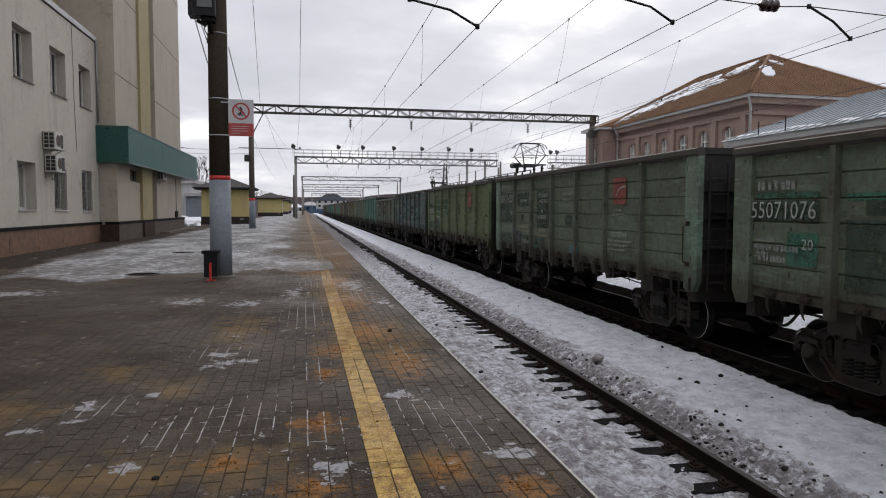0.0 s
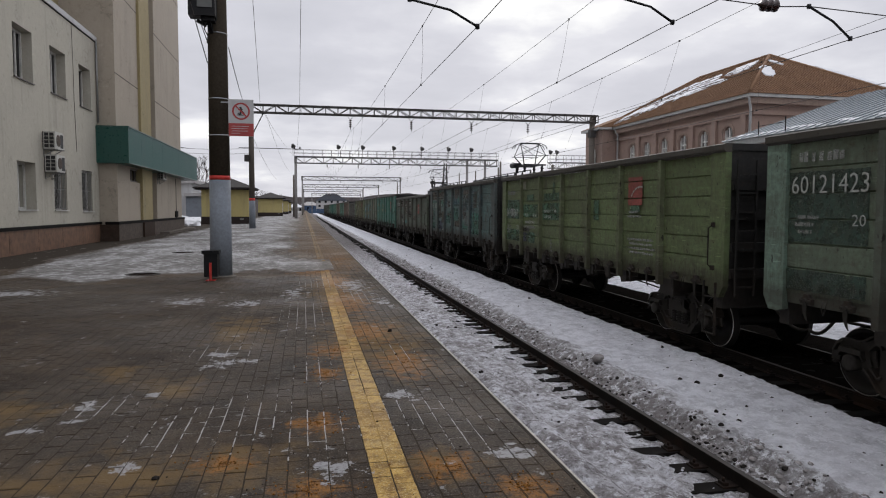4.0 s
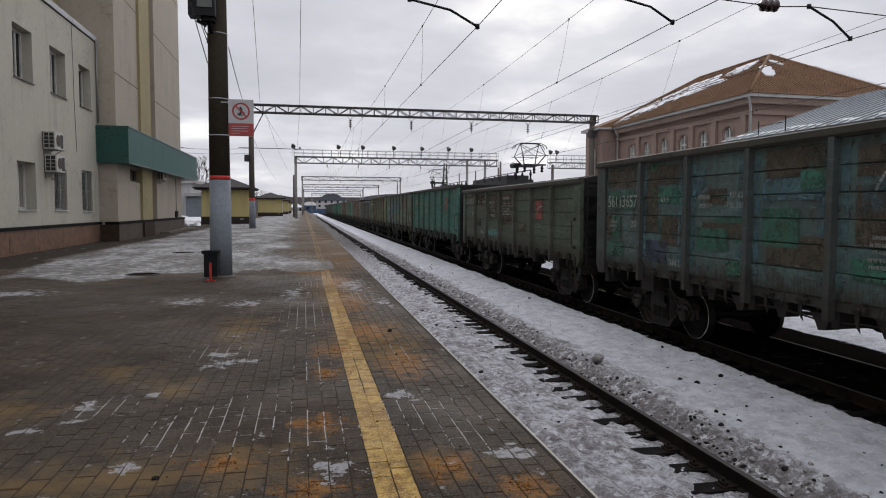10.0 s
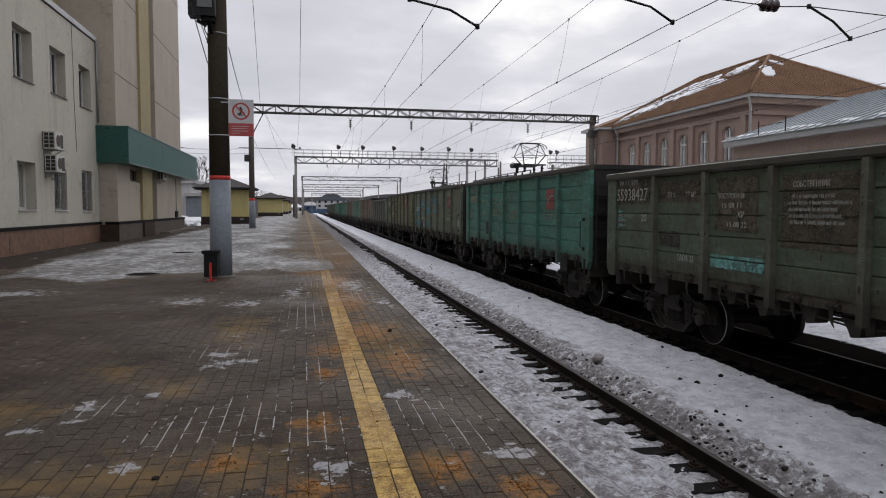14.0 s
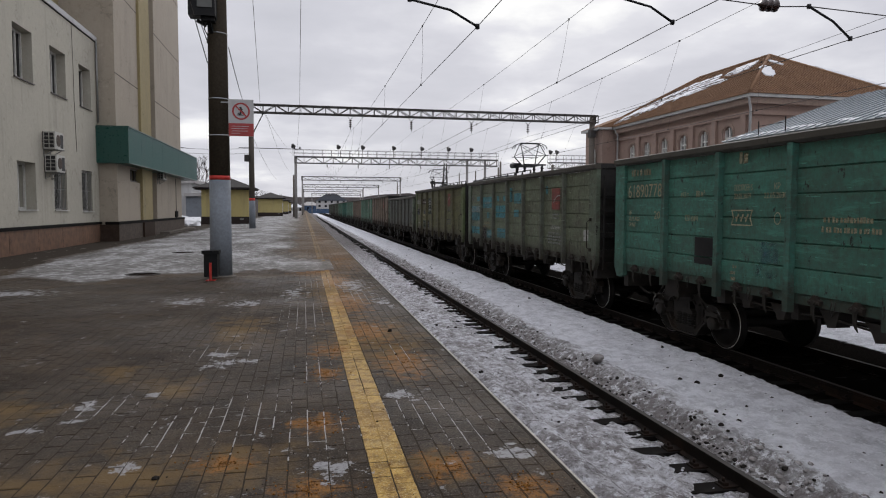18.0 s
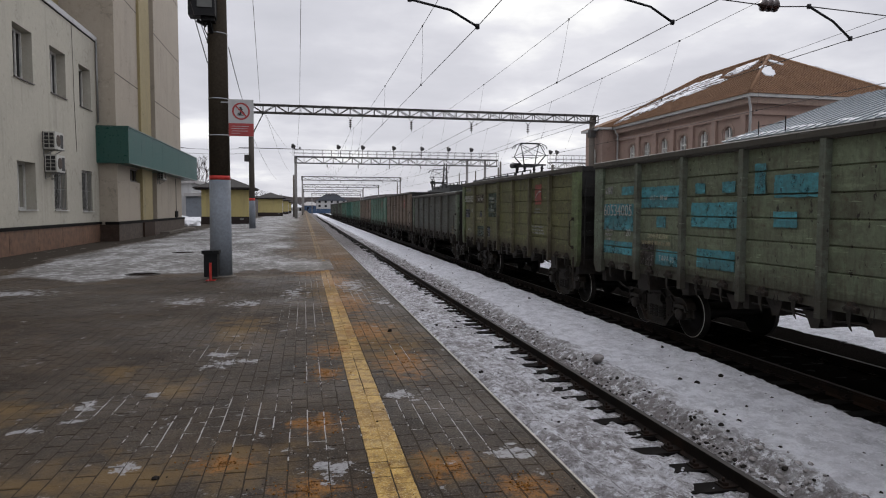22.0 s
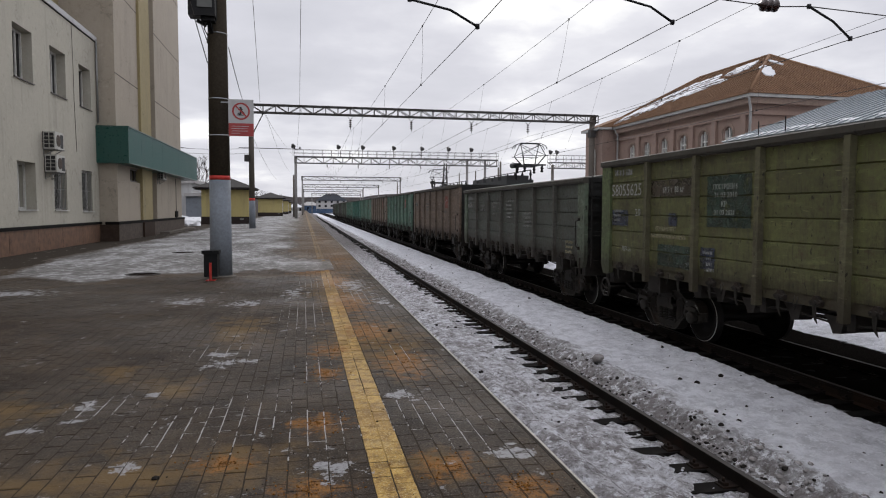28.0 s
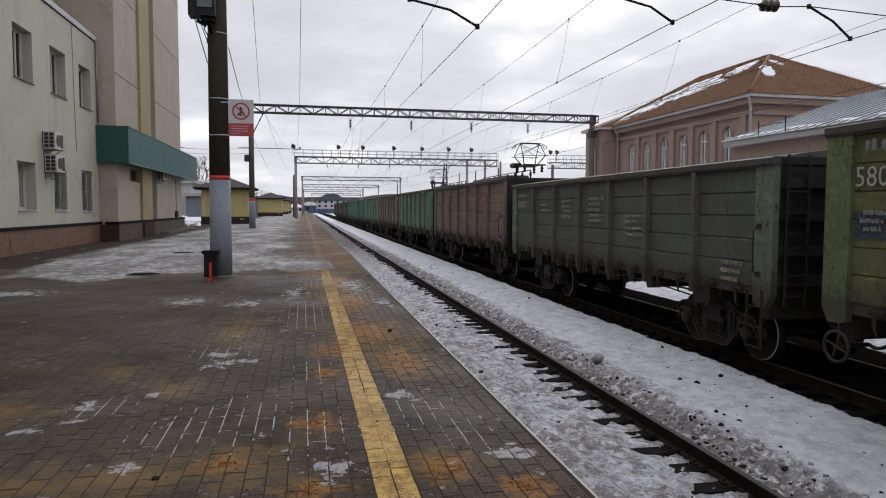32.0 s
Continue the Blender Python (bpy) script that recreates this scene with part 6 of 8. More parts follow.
def build_loco():
    l = thing("electric_locomotive", "green two-section electric locomotive with raised pantographs", "locomotive", (X3, 0, 0))
    for y0, y1, pan, cab in ((36.5, 53.0, 39.2, 36.5), (53.6, 70.1, 67.6, 70.1), ):
        b = B()
        poly(b, [(-1.55, ZR + 1.1), (1.55, ZR + 1.1), (1.55, ZR + 3.7), (1.2, ZR + 4.15), (-1.2, ZR + 4.15), (-1.55, ZR + 3.7)], y0, y1, "y")
        body = part("body", b, "loco_green", l, "", 0.04)
        for i in range(5):
            part("side_window", cube(-1.565, -1.54, y0 + 3 + i * 2.4, y0 + 3.9 + i * 2.4, ZR + 2.5, ZR + 3.2), "dark_glass", body)
        ce = cab
        part("windscreen", cube(-1.2, 1.2, ce - 0.015, ce + 0.015, ZR + 2.5, ZR + 3.4), "dark_glass", body)
        part("stripe", cube(-1.562, -1.54, y0 + 0.2, y1 - 0.2, ZR + 1.7, ZR + 1.9), "paint_red", body)
        r = B()
        box(r, -0.9, 0.9, y0 + 4.5, y1 - 1.2, ZR + 4.15, ZR + 4.55)
        for k in range(5):
            box(r, -0.75, 0.75, y0 + 5 + k * 1.9, y0 + 6.2 + k * 1.9, ZR + 4.5, ZR + 4.85)
        part("roof_equipment", r, "loco_roof", l, "grey roof boxes", 0.03)
        pantograph(l, pan)
        bus = B()
        ys = [y0 + 3.5 + k * 1.6 for k in range(8)]
        for yy in ys:
            lathe(bus, [(0.09, ZR + 4.5), (0.05, ZR + 4.7), (0.09, ZR + 4.85), (0.04, ZR + 5.1)], "z", (0.35, yy, 0), 8)
        tube(bus, [(0.35, yy, ZR + 5.12) for yy in ys], 0.03, 6)
        tube(bus, [(-0.2, pan + 1.6, ZR + 5.45), (-0.2, pan + 2.9, ZR + 5.5)], 0.17, 10)
        tube(bus, [(-0.2, pan + 2.0, ZR + 4.4), (-0.2, pan + 2.0, ZR + 5.4)], 0.05, 6)
        part("roof_busbar", bus, "bin_black", l)
        for yb in (y0 + 3.4, y1 - 3.4):
            g = B()
            box(g, -1.35, 1.35, yb - 2.3, yb + 2.3, ZR + 0.45, ZR + 0.95)
            bg = part("bogie", g, "cast_steel", l)
            for d in (-1.5, 1.5):
                w = B()
                lathe(w, [(0.62, -0.85), (0.62, -0.72), (0.09, -0.7), (0.09, 0.7), (0.62, 0.72), (0.62, 0.85)], "x", (0, yb + d, ZR + 0.62), 20)
                part("wheelset", w, "wheel_steel", bg)


build_loco()


# ---- far town and woods ----
def far_house(x, y, w, d, h, roof, mat="far_wall", rmat="far_roof", rows=3):
    t = thing("distant_building", "distant pale building with a dark roof beyond the tracks", "building", (x, y, -1.2), "distant town")
    part("wall", cube(-w / 2, w / 2, 0, d, 0, h), mat, t)
    bm = B()
    hip_roof(bm, -w / 2, w / 2, 0, d, h, roof, 0.6)
    part("roof", bm, rmat, t)
    n = int(w / 3.2)
    for r in range(rows):
        for i in range(n):
            xx = -w / 2 + (i + 0.5) * w / n
            part("window", cube(xx - 0.7, xx + 0.7, -0.05, 0.02, 1.2 + r * h / rows, 1.2 + r * h / rows + h / rows * 0.5), "dark_glass", t)


far_house(16.8, 420, 18.5, 12, 7.6, 4.4)
far_house(4.5, 520, 14, 10, 5, 3, "far_blue", "far_wall", 1)
far_house(-6, 480, 10, 9, 3.5, 3, "far_wall", "snow_clean", 1)
far_house(18, 500, 16, 8, 6, 2.5, "far_orange", "far_roof", 2)
far_house(60, 560, 30, 12, 9, 3)
far_house(-22, 560, 22, 12, 6, 3)


def blue_fence():
    f = thing("blue_fence", "long blue sheet-metal fence at the end of the yard", "fence")
    for i in range(14):
        part("fence_panel", cube(2 + i * 2.6, 4.55 + i * 2.6, 399.9, 400, -1.2, 1.4), "far_blue", f)


blue_fence()


def hills():
    bm = B()
    rnd = random.Random(12)
    for layer, (y, hmax) in enumerate(((900, 15), (1300, 30), (1900, 46))):
        n = 170
        prev = None
        for i in range(n + 1):
            x = -1100 + i * 17.0 * (1 + layer * 0.45)
            h = hmax * (0.45 + 0.5 * noise.fractal((x * 0.0022, layer * 3.3, 0.5), 0.8, 2, 4)) + rnd.uniform(0, 3.5 - layer)
            h *= 1.0 + 0.45 * math.exp(-((x - 90 * (1 + layer)) / (160 + layer * 100)) ** 2)
            cur = (bm.verts.new((x, y, -4)), bm.verts.new((x, y + 30, h)), bm.verts.new((x, y + 300, h * 0.9)))
            if prev:
                for k in range(2):
                    bm.faces.new((prev[k], cur[k], cur[k + 1], prev[k + 1])).material_index = 0
            prev = cur
    solid("backdrop", bm, "far_wood", "low wooded hills on the horizon", "hills")


hills()

# ---- freight train: open-top gondola wagons ----
HW, HL, PITCH_W = 1.63, 6.45, 13.92
POSTS = [-4.35, -2.61, -0.87, 0.87, 2.61, 4.35]
RW = 0.4785


def ring_of(half):
    """A closed outline from its half with y >= 0, from the top middle to the bottom middle."""
    return half + [(-y, z) for y, z in half[::-1] if y > 1e-6]


FRAME_OUT = ring_of([(0, 0.88), (0.40, 0.89), (0.56, 0.86), (0.68, 0.79), (0.78, 0.755), (0.93, 0.765), (1.06, 0.745), (1.17, 0.67), (1.225, 0.56), (1.235, 0.40), (1.175, 0.39), (1.15, 0.50), (1.09, 0.605), (0.925, 0.64),
                     (0.77, 0.605), (0.715, 0.50), (0.70, 0.40), (0.60, 0.32), (0.45, 0.15), (0.36, 0.11), (0, 0.10)])
FRAME_NEST = ring_of([(0, 0.77), (0.26, 0.77), (0.325, 0.70), (0.335, 0.30), (0.30, 0.235), (0, 0.235)])
FRAME_EYE = [(0.43, 0.70), (0.47, 0.76), (0.54, 0.76), (0.645, 0.66), (0.645, 0.53), (0.60, 0.42), (0.49, 0.30), (0.435, 0.34)]


def bogie_frame(sx):
    """One cast side frame: a pierced plate with raised rims round its outline, its spring nest and its two eyes; middle at y = 0, rail at z = 0."""
    bm = B()
    x0, x1 = sx * 0.985, sx * 1.055
    loops = [FRAME_OUT, FRAME_NEST, FRAME_EYE, [(-y, z) for y, z in FRAME_EYE]]
    for x in (x0, x1):
        edges = []
        for loop in loops:
            vs = [bm.verts.new((x, y, z)) for y, z in loop]
            edges += [bm.edges.new((vs[i], vs[(i + 1) % len(vs)])) for i in range(len(vs))]
        bmesh.ops.triangle_fill(bm, use_beauty=True, use_dissolve=False, edges=edges)
    for loop in loops:
        n = len(loop)
        for i in range(n):
            (ya, za), (yb, zb) = loop[i], loop[(i + 1) % n]
            bar(bm, (sx * 1.02, ya, za), (sx * 1.02, yb, zb), 0.20 if loop is FRAME_OUT else 0.15, 0.03)
    for sy in (-1, 1):
        lathe(bm, [(0.09, -0.16), (0.12, -0.13), (0.125, 0.04), (0.115, 0.07), (0.08, 0.08), (0.03, 0.085)] if sx > 0 else [(0.03, -0.085), (0.08, -0.08), (0.115, -0.07), (0.125, -0.04), (0.12, 0.13), (0.09, 0.16)], "x", (sx * 1.07, sy * 0.925, RW - 0.045), 18)
        box(bm, sx * 1.02 - 0.11, sx * 1.02 + 0.11, sy * 0.925 - 0.19, sy * 0.925 + 0.19, 0.56, 0.63)
        box(bm, sx * 1.02 - 0.09, sx * 1.02 + 0.09, sy * 0.47 - 0.05, sy * 0.47 + 0.05, 0.88, 0.94)
    return bm


def hood_mark(sx):
    """Pale arc strokes on the hoods over the axle boxes."""
    bm = B()
    for sy in (-1, 1):
        for ya, za, yb, zb in ((0.77, 0.72, 0.82, 0.735), (1.08, 0.71, 1.15, 0.655), (1.15, 0.655, 1.18, 0.60)):
            bar(bm, (sx * 1.123, sy * ya, za), (sx * 1.123, sy * yb, zb), 0.006, 0.022)
    return bm

def spring(sx):
    bm = B()
    x = sx * 1.05
    tube(bm, [(x + 0.084 * math.cos(a * 0.7), 0.084 * math.sin(a * 0.7), 0.255 + 0.25 * a / 44) for a in range(45)], 0.019, 5)
    tube(bm, [(x, 0, 0.25), (x, 0, 0.5)], 0.045, 6)
    return bm

def spring_cap(sx):
    """The bolster's end over the springs, with the friction wedges beside it."""
    bm = B()
    poly(bm, [(-0.30, 0.50), (0.30, 0.50), (0.30, 0.56), (0.20, 0.60), (0.20, 0.745), (-0.20, 0.745), (-0.20, 0.60), (-0.30, 0.56)], min(sx * 0.93, sx * 1.12), max(sx * 0.93, sx * 1.12), "x")
    box(bm, sx * 1.12 - 0.012, sx * 1.12 + 0.012, -0.12, 0.12, 0.62, 0.70)
    return bm

def bolster():
    bm = B()
    box(bm, -1.1, 1.1, -0.2, 0.2, 0.62, 0.86)
    for sy in (-1, 1):
        box(bm, -0.95, 0.95, sy * 0.5 - 0.06, sy * 0.5 + 0.06, 0.45, 0.6)
    return bm


def wheelset():
    bm = B()
    prof = [(0.06, -1.1), (0.075, -0.86), (0.10, -0.855), (0.11, -0.84), (0.15, -0.83), (0.17, -0.80), (0.38, -0.775), (0.40, -0.845), (0.44, -0.85), (0.466, -0.85), (0.4785, -0.845), (0.482, -0.76), (0.505, -0.74), (0.505, -0.72), (0.42, -0.715), (0.16, -0.72), (0.09, -0.68)]
    full = prof + [(r, -h) for r, h in prof[::-1]]
    mats = []
    for (ra, ha), (rb, hb) in zip(full, full[1:]):
        mats.append(1 if min(ra, rb) > 0.465 and max(ra, rb) < 0.479 else 0)
    lathe(bm, full, "x", (0, 0, 0), 32, mats)
    # bolts on the hub, so that the turning shows
    for sx in (-1, 1):
        for k in range(3):
            a = k * math.tau / 3
            box(bm, sx * 0.84 - 0.02, sx * 0.84 + 0.02, 0.13 * math.cos(a) - 0.015, 0.13 * math.cos(a) + 0.015, 0.13 * math.sin(a) - 0.015, 0.13 * math.sin(a) + 0.015)
    return bm


TR = {}
TR["wheelset"] = mesh_of(wheelset(), ["wheel_steel", "wheel_tread"], "wheelset")
for nm, sx in (("l", -1), ("r", 1)):
    TR["frame" + nm] = mesh_of(bogie_frame(sx), "cast_steel", "side_frame")
    TR["spring" + nm] = mesh_of(spring(sx), "spring_steel", "spring")
    TR["mark" + nm] = mesh_of(hood_mark(sx), "faded_white", "hood_mark")
    TR["cap" + nm] = mesh_of(spring_cap(sx), "cast_steel", "spring_cap", 0.01)
TR["bolster"] = mesh_of(bolster(), "cast_steel", "bolster", 0.01)


def side_wall(top, sx):
    """Ribbed steel side sheet: horizontal folds between sill and top chord."""
    bm = B()
    x_out, zb, zt = sx * (HW - 0.10), 1.46, top - 0.16
    n = 5 if top < 3.6 else 6
    prof = [(x_out, zb)]
    for i in range(1, n):
        z = zb + (zt - zb) * i / n
        prof += [(x_out + sx * 0.012, z - 0.016), (x_out - sx * 0.02, z - 0.007), (x_out - sx * 0.02, z + 0.007), (x_out, z + 0.016)]
    prof.append((x_out, zt))
    outer = [[bm.verts.new((x, y, z)) for x, z in prof] for y in (-HL + 0.1, HL - 0.1)]
    inner = [[bm.verts.new((x - sx * 0.05, y, z)) for x, z in prof] for y in (-HL + 0.1, HL - 0.1)]
    for i in range(len(prof) - 1):
        bm.faces.new((outer[0][i], outer[1][i], outer[1][i + 1], outer[0][i + 1]))
        bm.faces.new((inner[0][i + 1], inner[1][i + 1], inner[1][i], inner[0][i]))
    return bm


def side_post(sx, top):
    bm = B()
    w = 0.066
    x0 = sx * (HW - 0.105)
    x1 = sx * HW
    zt = top - 0.14
    lo = [(x0, -w), (x1, -w * 0.85), (x1, w * 0.85), (x0, w)]
    for z0, z1 in ((1.17, zt),):
        poly(bm, [(x, y) for x, y in lo], z0, z1, "z")
    return bm


def corner_post(sx, sy, top):
    bm = B()
    x0, x1 = sx * (HW - 0.14), sx * (HW - 0.035)
    y1, y0 = sy * HL, sy * (HL - 0.42)
    poly(bm, [(y1, top - 0.02), (y0, top - 0.02), (y0, 1.2), (y0 + sy * 0.1, 1.16), (y1 - sy * 0.12, 1.16), (y1, 1.36)], min(x0, x1), max(x0, x1), "x")
    return bm


def top_chord(sx, top):
    bm = B()
    x0, x1 = sx * (HW - 0.16), sx * (HW + 0.015)
    poly(bm, [(x0, top - 0.15), (x1 - sx * 0.05, top - 0.15), (x1, top - 0.11), (x1, top - 0.02), (x1 - sx * 0.05, top), (x0, top)], -HL - 0.006, HL + 0.006, "y")
    return bm


def end_wall(sy, top):
    y0, y1 = sy * (HL - 0.10), sy * (HL - 0.02)
    return cube(-HW + 0.14, HW - 0.14, min(y0, y1), max(y0, y1), 1.3, top - 0.1)


def end_beam_at(sy, z, tall, deep):
    y1 = sy * (HL - 0.02)
    return cube(-HW + 0.14, HW - 0.14, min(y1, y1 + sy * deep), max(y1, y1 + sy * deep), z, z + tall)


def end_post(sy, x, top):
    y1 = sy * (HL - 0.02)
    return cube(x - 0.07, x + 0.07, min(y1 + sy * 0.092, y1 + sy * 0.12), max(y1 + sy * 0.092, y1 + sy * 0.12), 1.2, top - 0.2)


def side_sill(sx):
    bm = B()
    x0, x1 = sx * (HW - 0.24), sx * (HW - 0.12)
    poly(bm, [(x0, 1.30), (x1, 1.30), (x1, 1.47), (x0, 1.47)], -HL + 0.12, HL - 0.12, "y")
    return bm


def hatch_latch(sx):
    """Hinge lug, bolts and a curved hook that hangs below the sill."""
    bm = B()
    x = sx * (HW - 0.085)
    poly(bm, [(-0.10, 1.33), (0.10, 1.33), (0.11, 1.39), (0.05, 1.43), (0.03, 1.47), (-0.03, 1.47), (-0.06, 1.42), (-0.11, 1.40)], x - 0.03, x + 0.03, "x")
    poly(bm, [(-0.03, 1.37), (0.04, 1.37), (0.05, 1.28), (0.035, 1.20), (0.0, 1.13), (-0.05, 1.085), (-0.028, 1.15), (-0.02, 1.22), (-0.03, 1.29)], x - 0.02, x + 0.035 * sx, "x")
    for dy, r in ((0.0, 0.036), (-0.075, 0.02), (0.075, 0.02)):
        lathe(bm, [(r, -0.055), (r, 0.055)], "x", (x, dy, 1.375), 8)
    return bm


def wire_loop(sx):
    """A loop of thick wire that hangs between two hooks."""
    bm = B()
    x = sx * (HW - 0.05)
    tube(bm, [(x, -0.03, 1.42), (x + sx * 0.02, -0.04, 1.3), (x + sx * 0.02, 0.0, 1.22), (x + sx * 0.02, 0.04, 1.3), (x, 0.03, 1.42)], 0.008, 5)
    return bm

def beam(y0, y1, half, z0):
    return cube(-half, half, y0, y1, z0, 1.29)


def floor_hatch(sx):
    return cube(min(sx * 0.3, sx * 1.4), max(sx * 0.3, sx * 1.4), -0.78, 0.78, 1.295, 1.335)


def brake_gear():
    """Reservoir, cylinder and rods close under the floor, with a bent air pipe along the sill."""
    bm = B()
    lathe(bm, [(0.10, -0.42), (0.15, -0.38), (0.15, 0.38), (0.10, 0.42)], "y", (0.55, 1.4, 1.08), 14)
    lathe(bm, [(0.10, -0.28), (0.14, -0.25), (0.14, 0.25), (0.10, 0.28)], "y", (-0.5, -0.9, 1.06), 12)
    box(bm, -0.75, -0.55, -0.2, 0.1, 0.95, 1.2)
    tube(bm, [(-0.8, -3.4, 0.9), (-0.75, -1.2, 1.02), (-0.7, 0.4, 1.04), (-0.75, 3.4, 0.9)], 0.018, 5)
    tube(bm, [(-1.42, -3.2, 1.2), (-1.4, -2.2, 1.14), (-1.42, -1.4, 1.18), (-1.4, -0.6, 1.1), (-1.42, 0.3, 1.17), (-1.38, 1.2, 1.12), (-1.42, 2.4, 1.2)], 0.016, 5)
    for y, z in ((-2.5, 1.06), (-1.7, 1.1), (-0.6, 1.02), (0.2, 1.08), (1.2, 1.03), (2.0, 1.1), (2.7, 1.08)):
        bar(bm, (-1.4, y, z), (-1.4, y, 1.3), 0.03)
        poly(bm, [(y - 0.16, z + 0.2), (y - 0.09, z - 0.03), (y + 0.05, z - 0.05), (y + 0.1, z + 0.05), (y + 0.22, z + 0.2)], -1.44, -1.2, "x")
    return bm


def coupler(sy):
    bm = B()
    box(bm, -0.12, 0.12, min(sy * (HL - 0.3), sy * (HL + 0.3)), max(sy * (HL - 0.3), sy * (HL + 0.3)), 0.93, 1.16)
    poly(bm, [(-0.2, sy * (HL + 0.28)), (0.2, sy * (HL + 0.28)), (0.2, sy * (HL + 0.505)), (0.05, sy * (HL + 0.44)), (-0.2, sy * (HL + 0.5))], 0.88, 1.22, "z")
    tube(bm, [(-0.45 + 0.012 * k, sy * (HL - 0.25 + 0.75 * k / 12), 1.02 - 0.38 * math.sin(math.pi * 0.62 * k / 12)) for k in range(13)], 0.028, 6)
    return bm


def near_ladder():
    """Foot step below the corner post and the grab rail on it, at the end nearer to the viewer."""
    bm = B()
    x, y = -HW + 0.0, -HL + 0.3
    for dy in (-0.17, 0.17):
        bar(bm, (x - 0.02, y + dy, 1.42), (x - 0.02, y + dy, 0.50), 0.012, 0.045)
    for z in (0.52, 0.84, 1.16):
        bar(bm, (x - 0.02, y - 0.17, z), (x - 0.02, y + 0.17, z), 0.05, 0.014)
    tube(bm, [(x + 0.02, -HL + 0.3, 1.65), (x - 0.07, -HL + 0.3, 1.72), (x - 0.07, -HL + 0.3, 2.35), (x + 0.02, -HL + 0.3, 2.42)], 0.013, 5)
    for z in (1.66, 2.41):
        box(bm, x + 0.0, x + 0.04, -HL + 0.26, -HL + 0.34, z - 0.04, z + 0.04)
    return bm

def end_ladder():
    bm = B()
    y = -HL - 0.10
    for dx in (0.0, 0.36):
        bar(bm, (-HW + 0.2 + dx, y, 1.2), (-HW + 0.2 + dx, y, 3.5), 0.035)
    for i in range(7):
        bar(bm, (-HW + 0.2, y, 1.35 + i * 0.32), (-HW + 0.56, y, 1.35 + i * 0.32), 0.03)
    return bm


def hand_wheel():
    bm = B()
    n = 20
    x, y, z, r = -HW + 0.02, HL - 0.30, 0.85, 0.205
    tube(bm, [(x, y + r * math.cos(k * math.tau / n), z + r * math.sin(k * math.tau / n)) for k in range(n + 1)], 0.024, 6, 0, False)
    for k in range(4):
        a = k * math.tau / 4 + 0.3
        tube(bm, [(x, y, z), (x, y + r * math.cos(a), z + r * math.sin(a))], 0.016, 5)
    tube(bm, [(x - 0.03, y, z), (x + 0.5, y, z)], 0.03, 6)
    bar(bm, (x + 0.06, y, z), (x + 0.06, y + 0.02, 1.3), 0.05)
    return bm


SHAPES = {}


def shape(key, maker, mats, bevel=0.0):
    key = (key, mats if isinstance(mats, str) else tuple(mats))
    if key not in SHAPES:
        SHAPES[key] = mesh_of(maker(), mats, key[0], bevel)
    return SHAPES[key]


TEXTS = {}


def text_mesh(words, size, mat):
    key = (words, round(size, 3), mat)
    if key not in TEXTS:
        cu = bpy.data.curves.new("text", "FONT")
        cu.body, cu.size, cu.extrude = words, size, 0.0015
        cu.resolution_u, cu.offset = 2, -0.007
        ob = bpy.data.objects.new("text", cu)
        scene.collection.objects.link(ob)
        me = bpy.data.meshes.new_from_object(ob.evaluated_get(bpy.context.evaluated_depsgraph_get()))
        bpy.data.objects.remove(ob)
        me.materials.clear()
        me.materials.append(MATS[mat])
        TEXTS[key] = me
    return TEXTS[key]


FACE = pose(0, 0, 0, 90, 0, -90)   # writing on the side that faces the platform


def writing(wagon, words, far, z, high, mat="chalk_white", name="lettering", label="", wide=0.0):
    """Stencilled writing; far: metres from the far end of the wagon to its first letter; high: height of the capitals; wide: its length."""
    me = text_mesh(words, 1.0, mat)
    xs = [v.co.x for v in me.vertices] or [0, 1]
    k = high / 0.72
    kx = wide / (max(xs) - min(xs)) if wide else k * 0.62
    o = part(name, me, None, wagon, label)
    o.matrix_basis = Matrix.Translation((-HW + 0.056, HL - far, z)) @ FACE @ Matrix.Diagonal((kx, k, 1, 1))
    return o


def lines_of_bars(wagon, rows, far, z, size, mat="chalk_white", seed=1, width=0.9):
    """Unreadable stencil rows as short bars."""
    rnd = random.Random(seed)
    bm = B()
    x = -HW + 0.058
    for i in range(rows):
        y = HL - far - rnd.uniform(0, 0.12)
        end = HL - far - width * rnd.uniform(0.7, 1.0)
        zz = z - i * size * 1.7
        while y > end:
            w = size * rnd.uniform(0.35, 0.6)
            box(bm, x - 0.003, x, y - w, y, zz, zz + size * rnd.uniform(0.75, 1.0))
            y -= w + size * rnd.choice((0.16, 0.16, 0.2, 0.5))
    o = part("stencil", bm, {"chalk_white": "faded_white", "stencil_cream": "faded_cream"}.get(mat, mat), wagon)
    o["kind"] = "stuff"
    return o


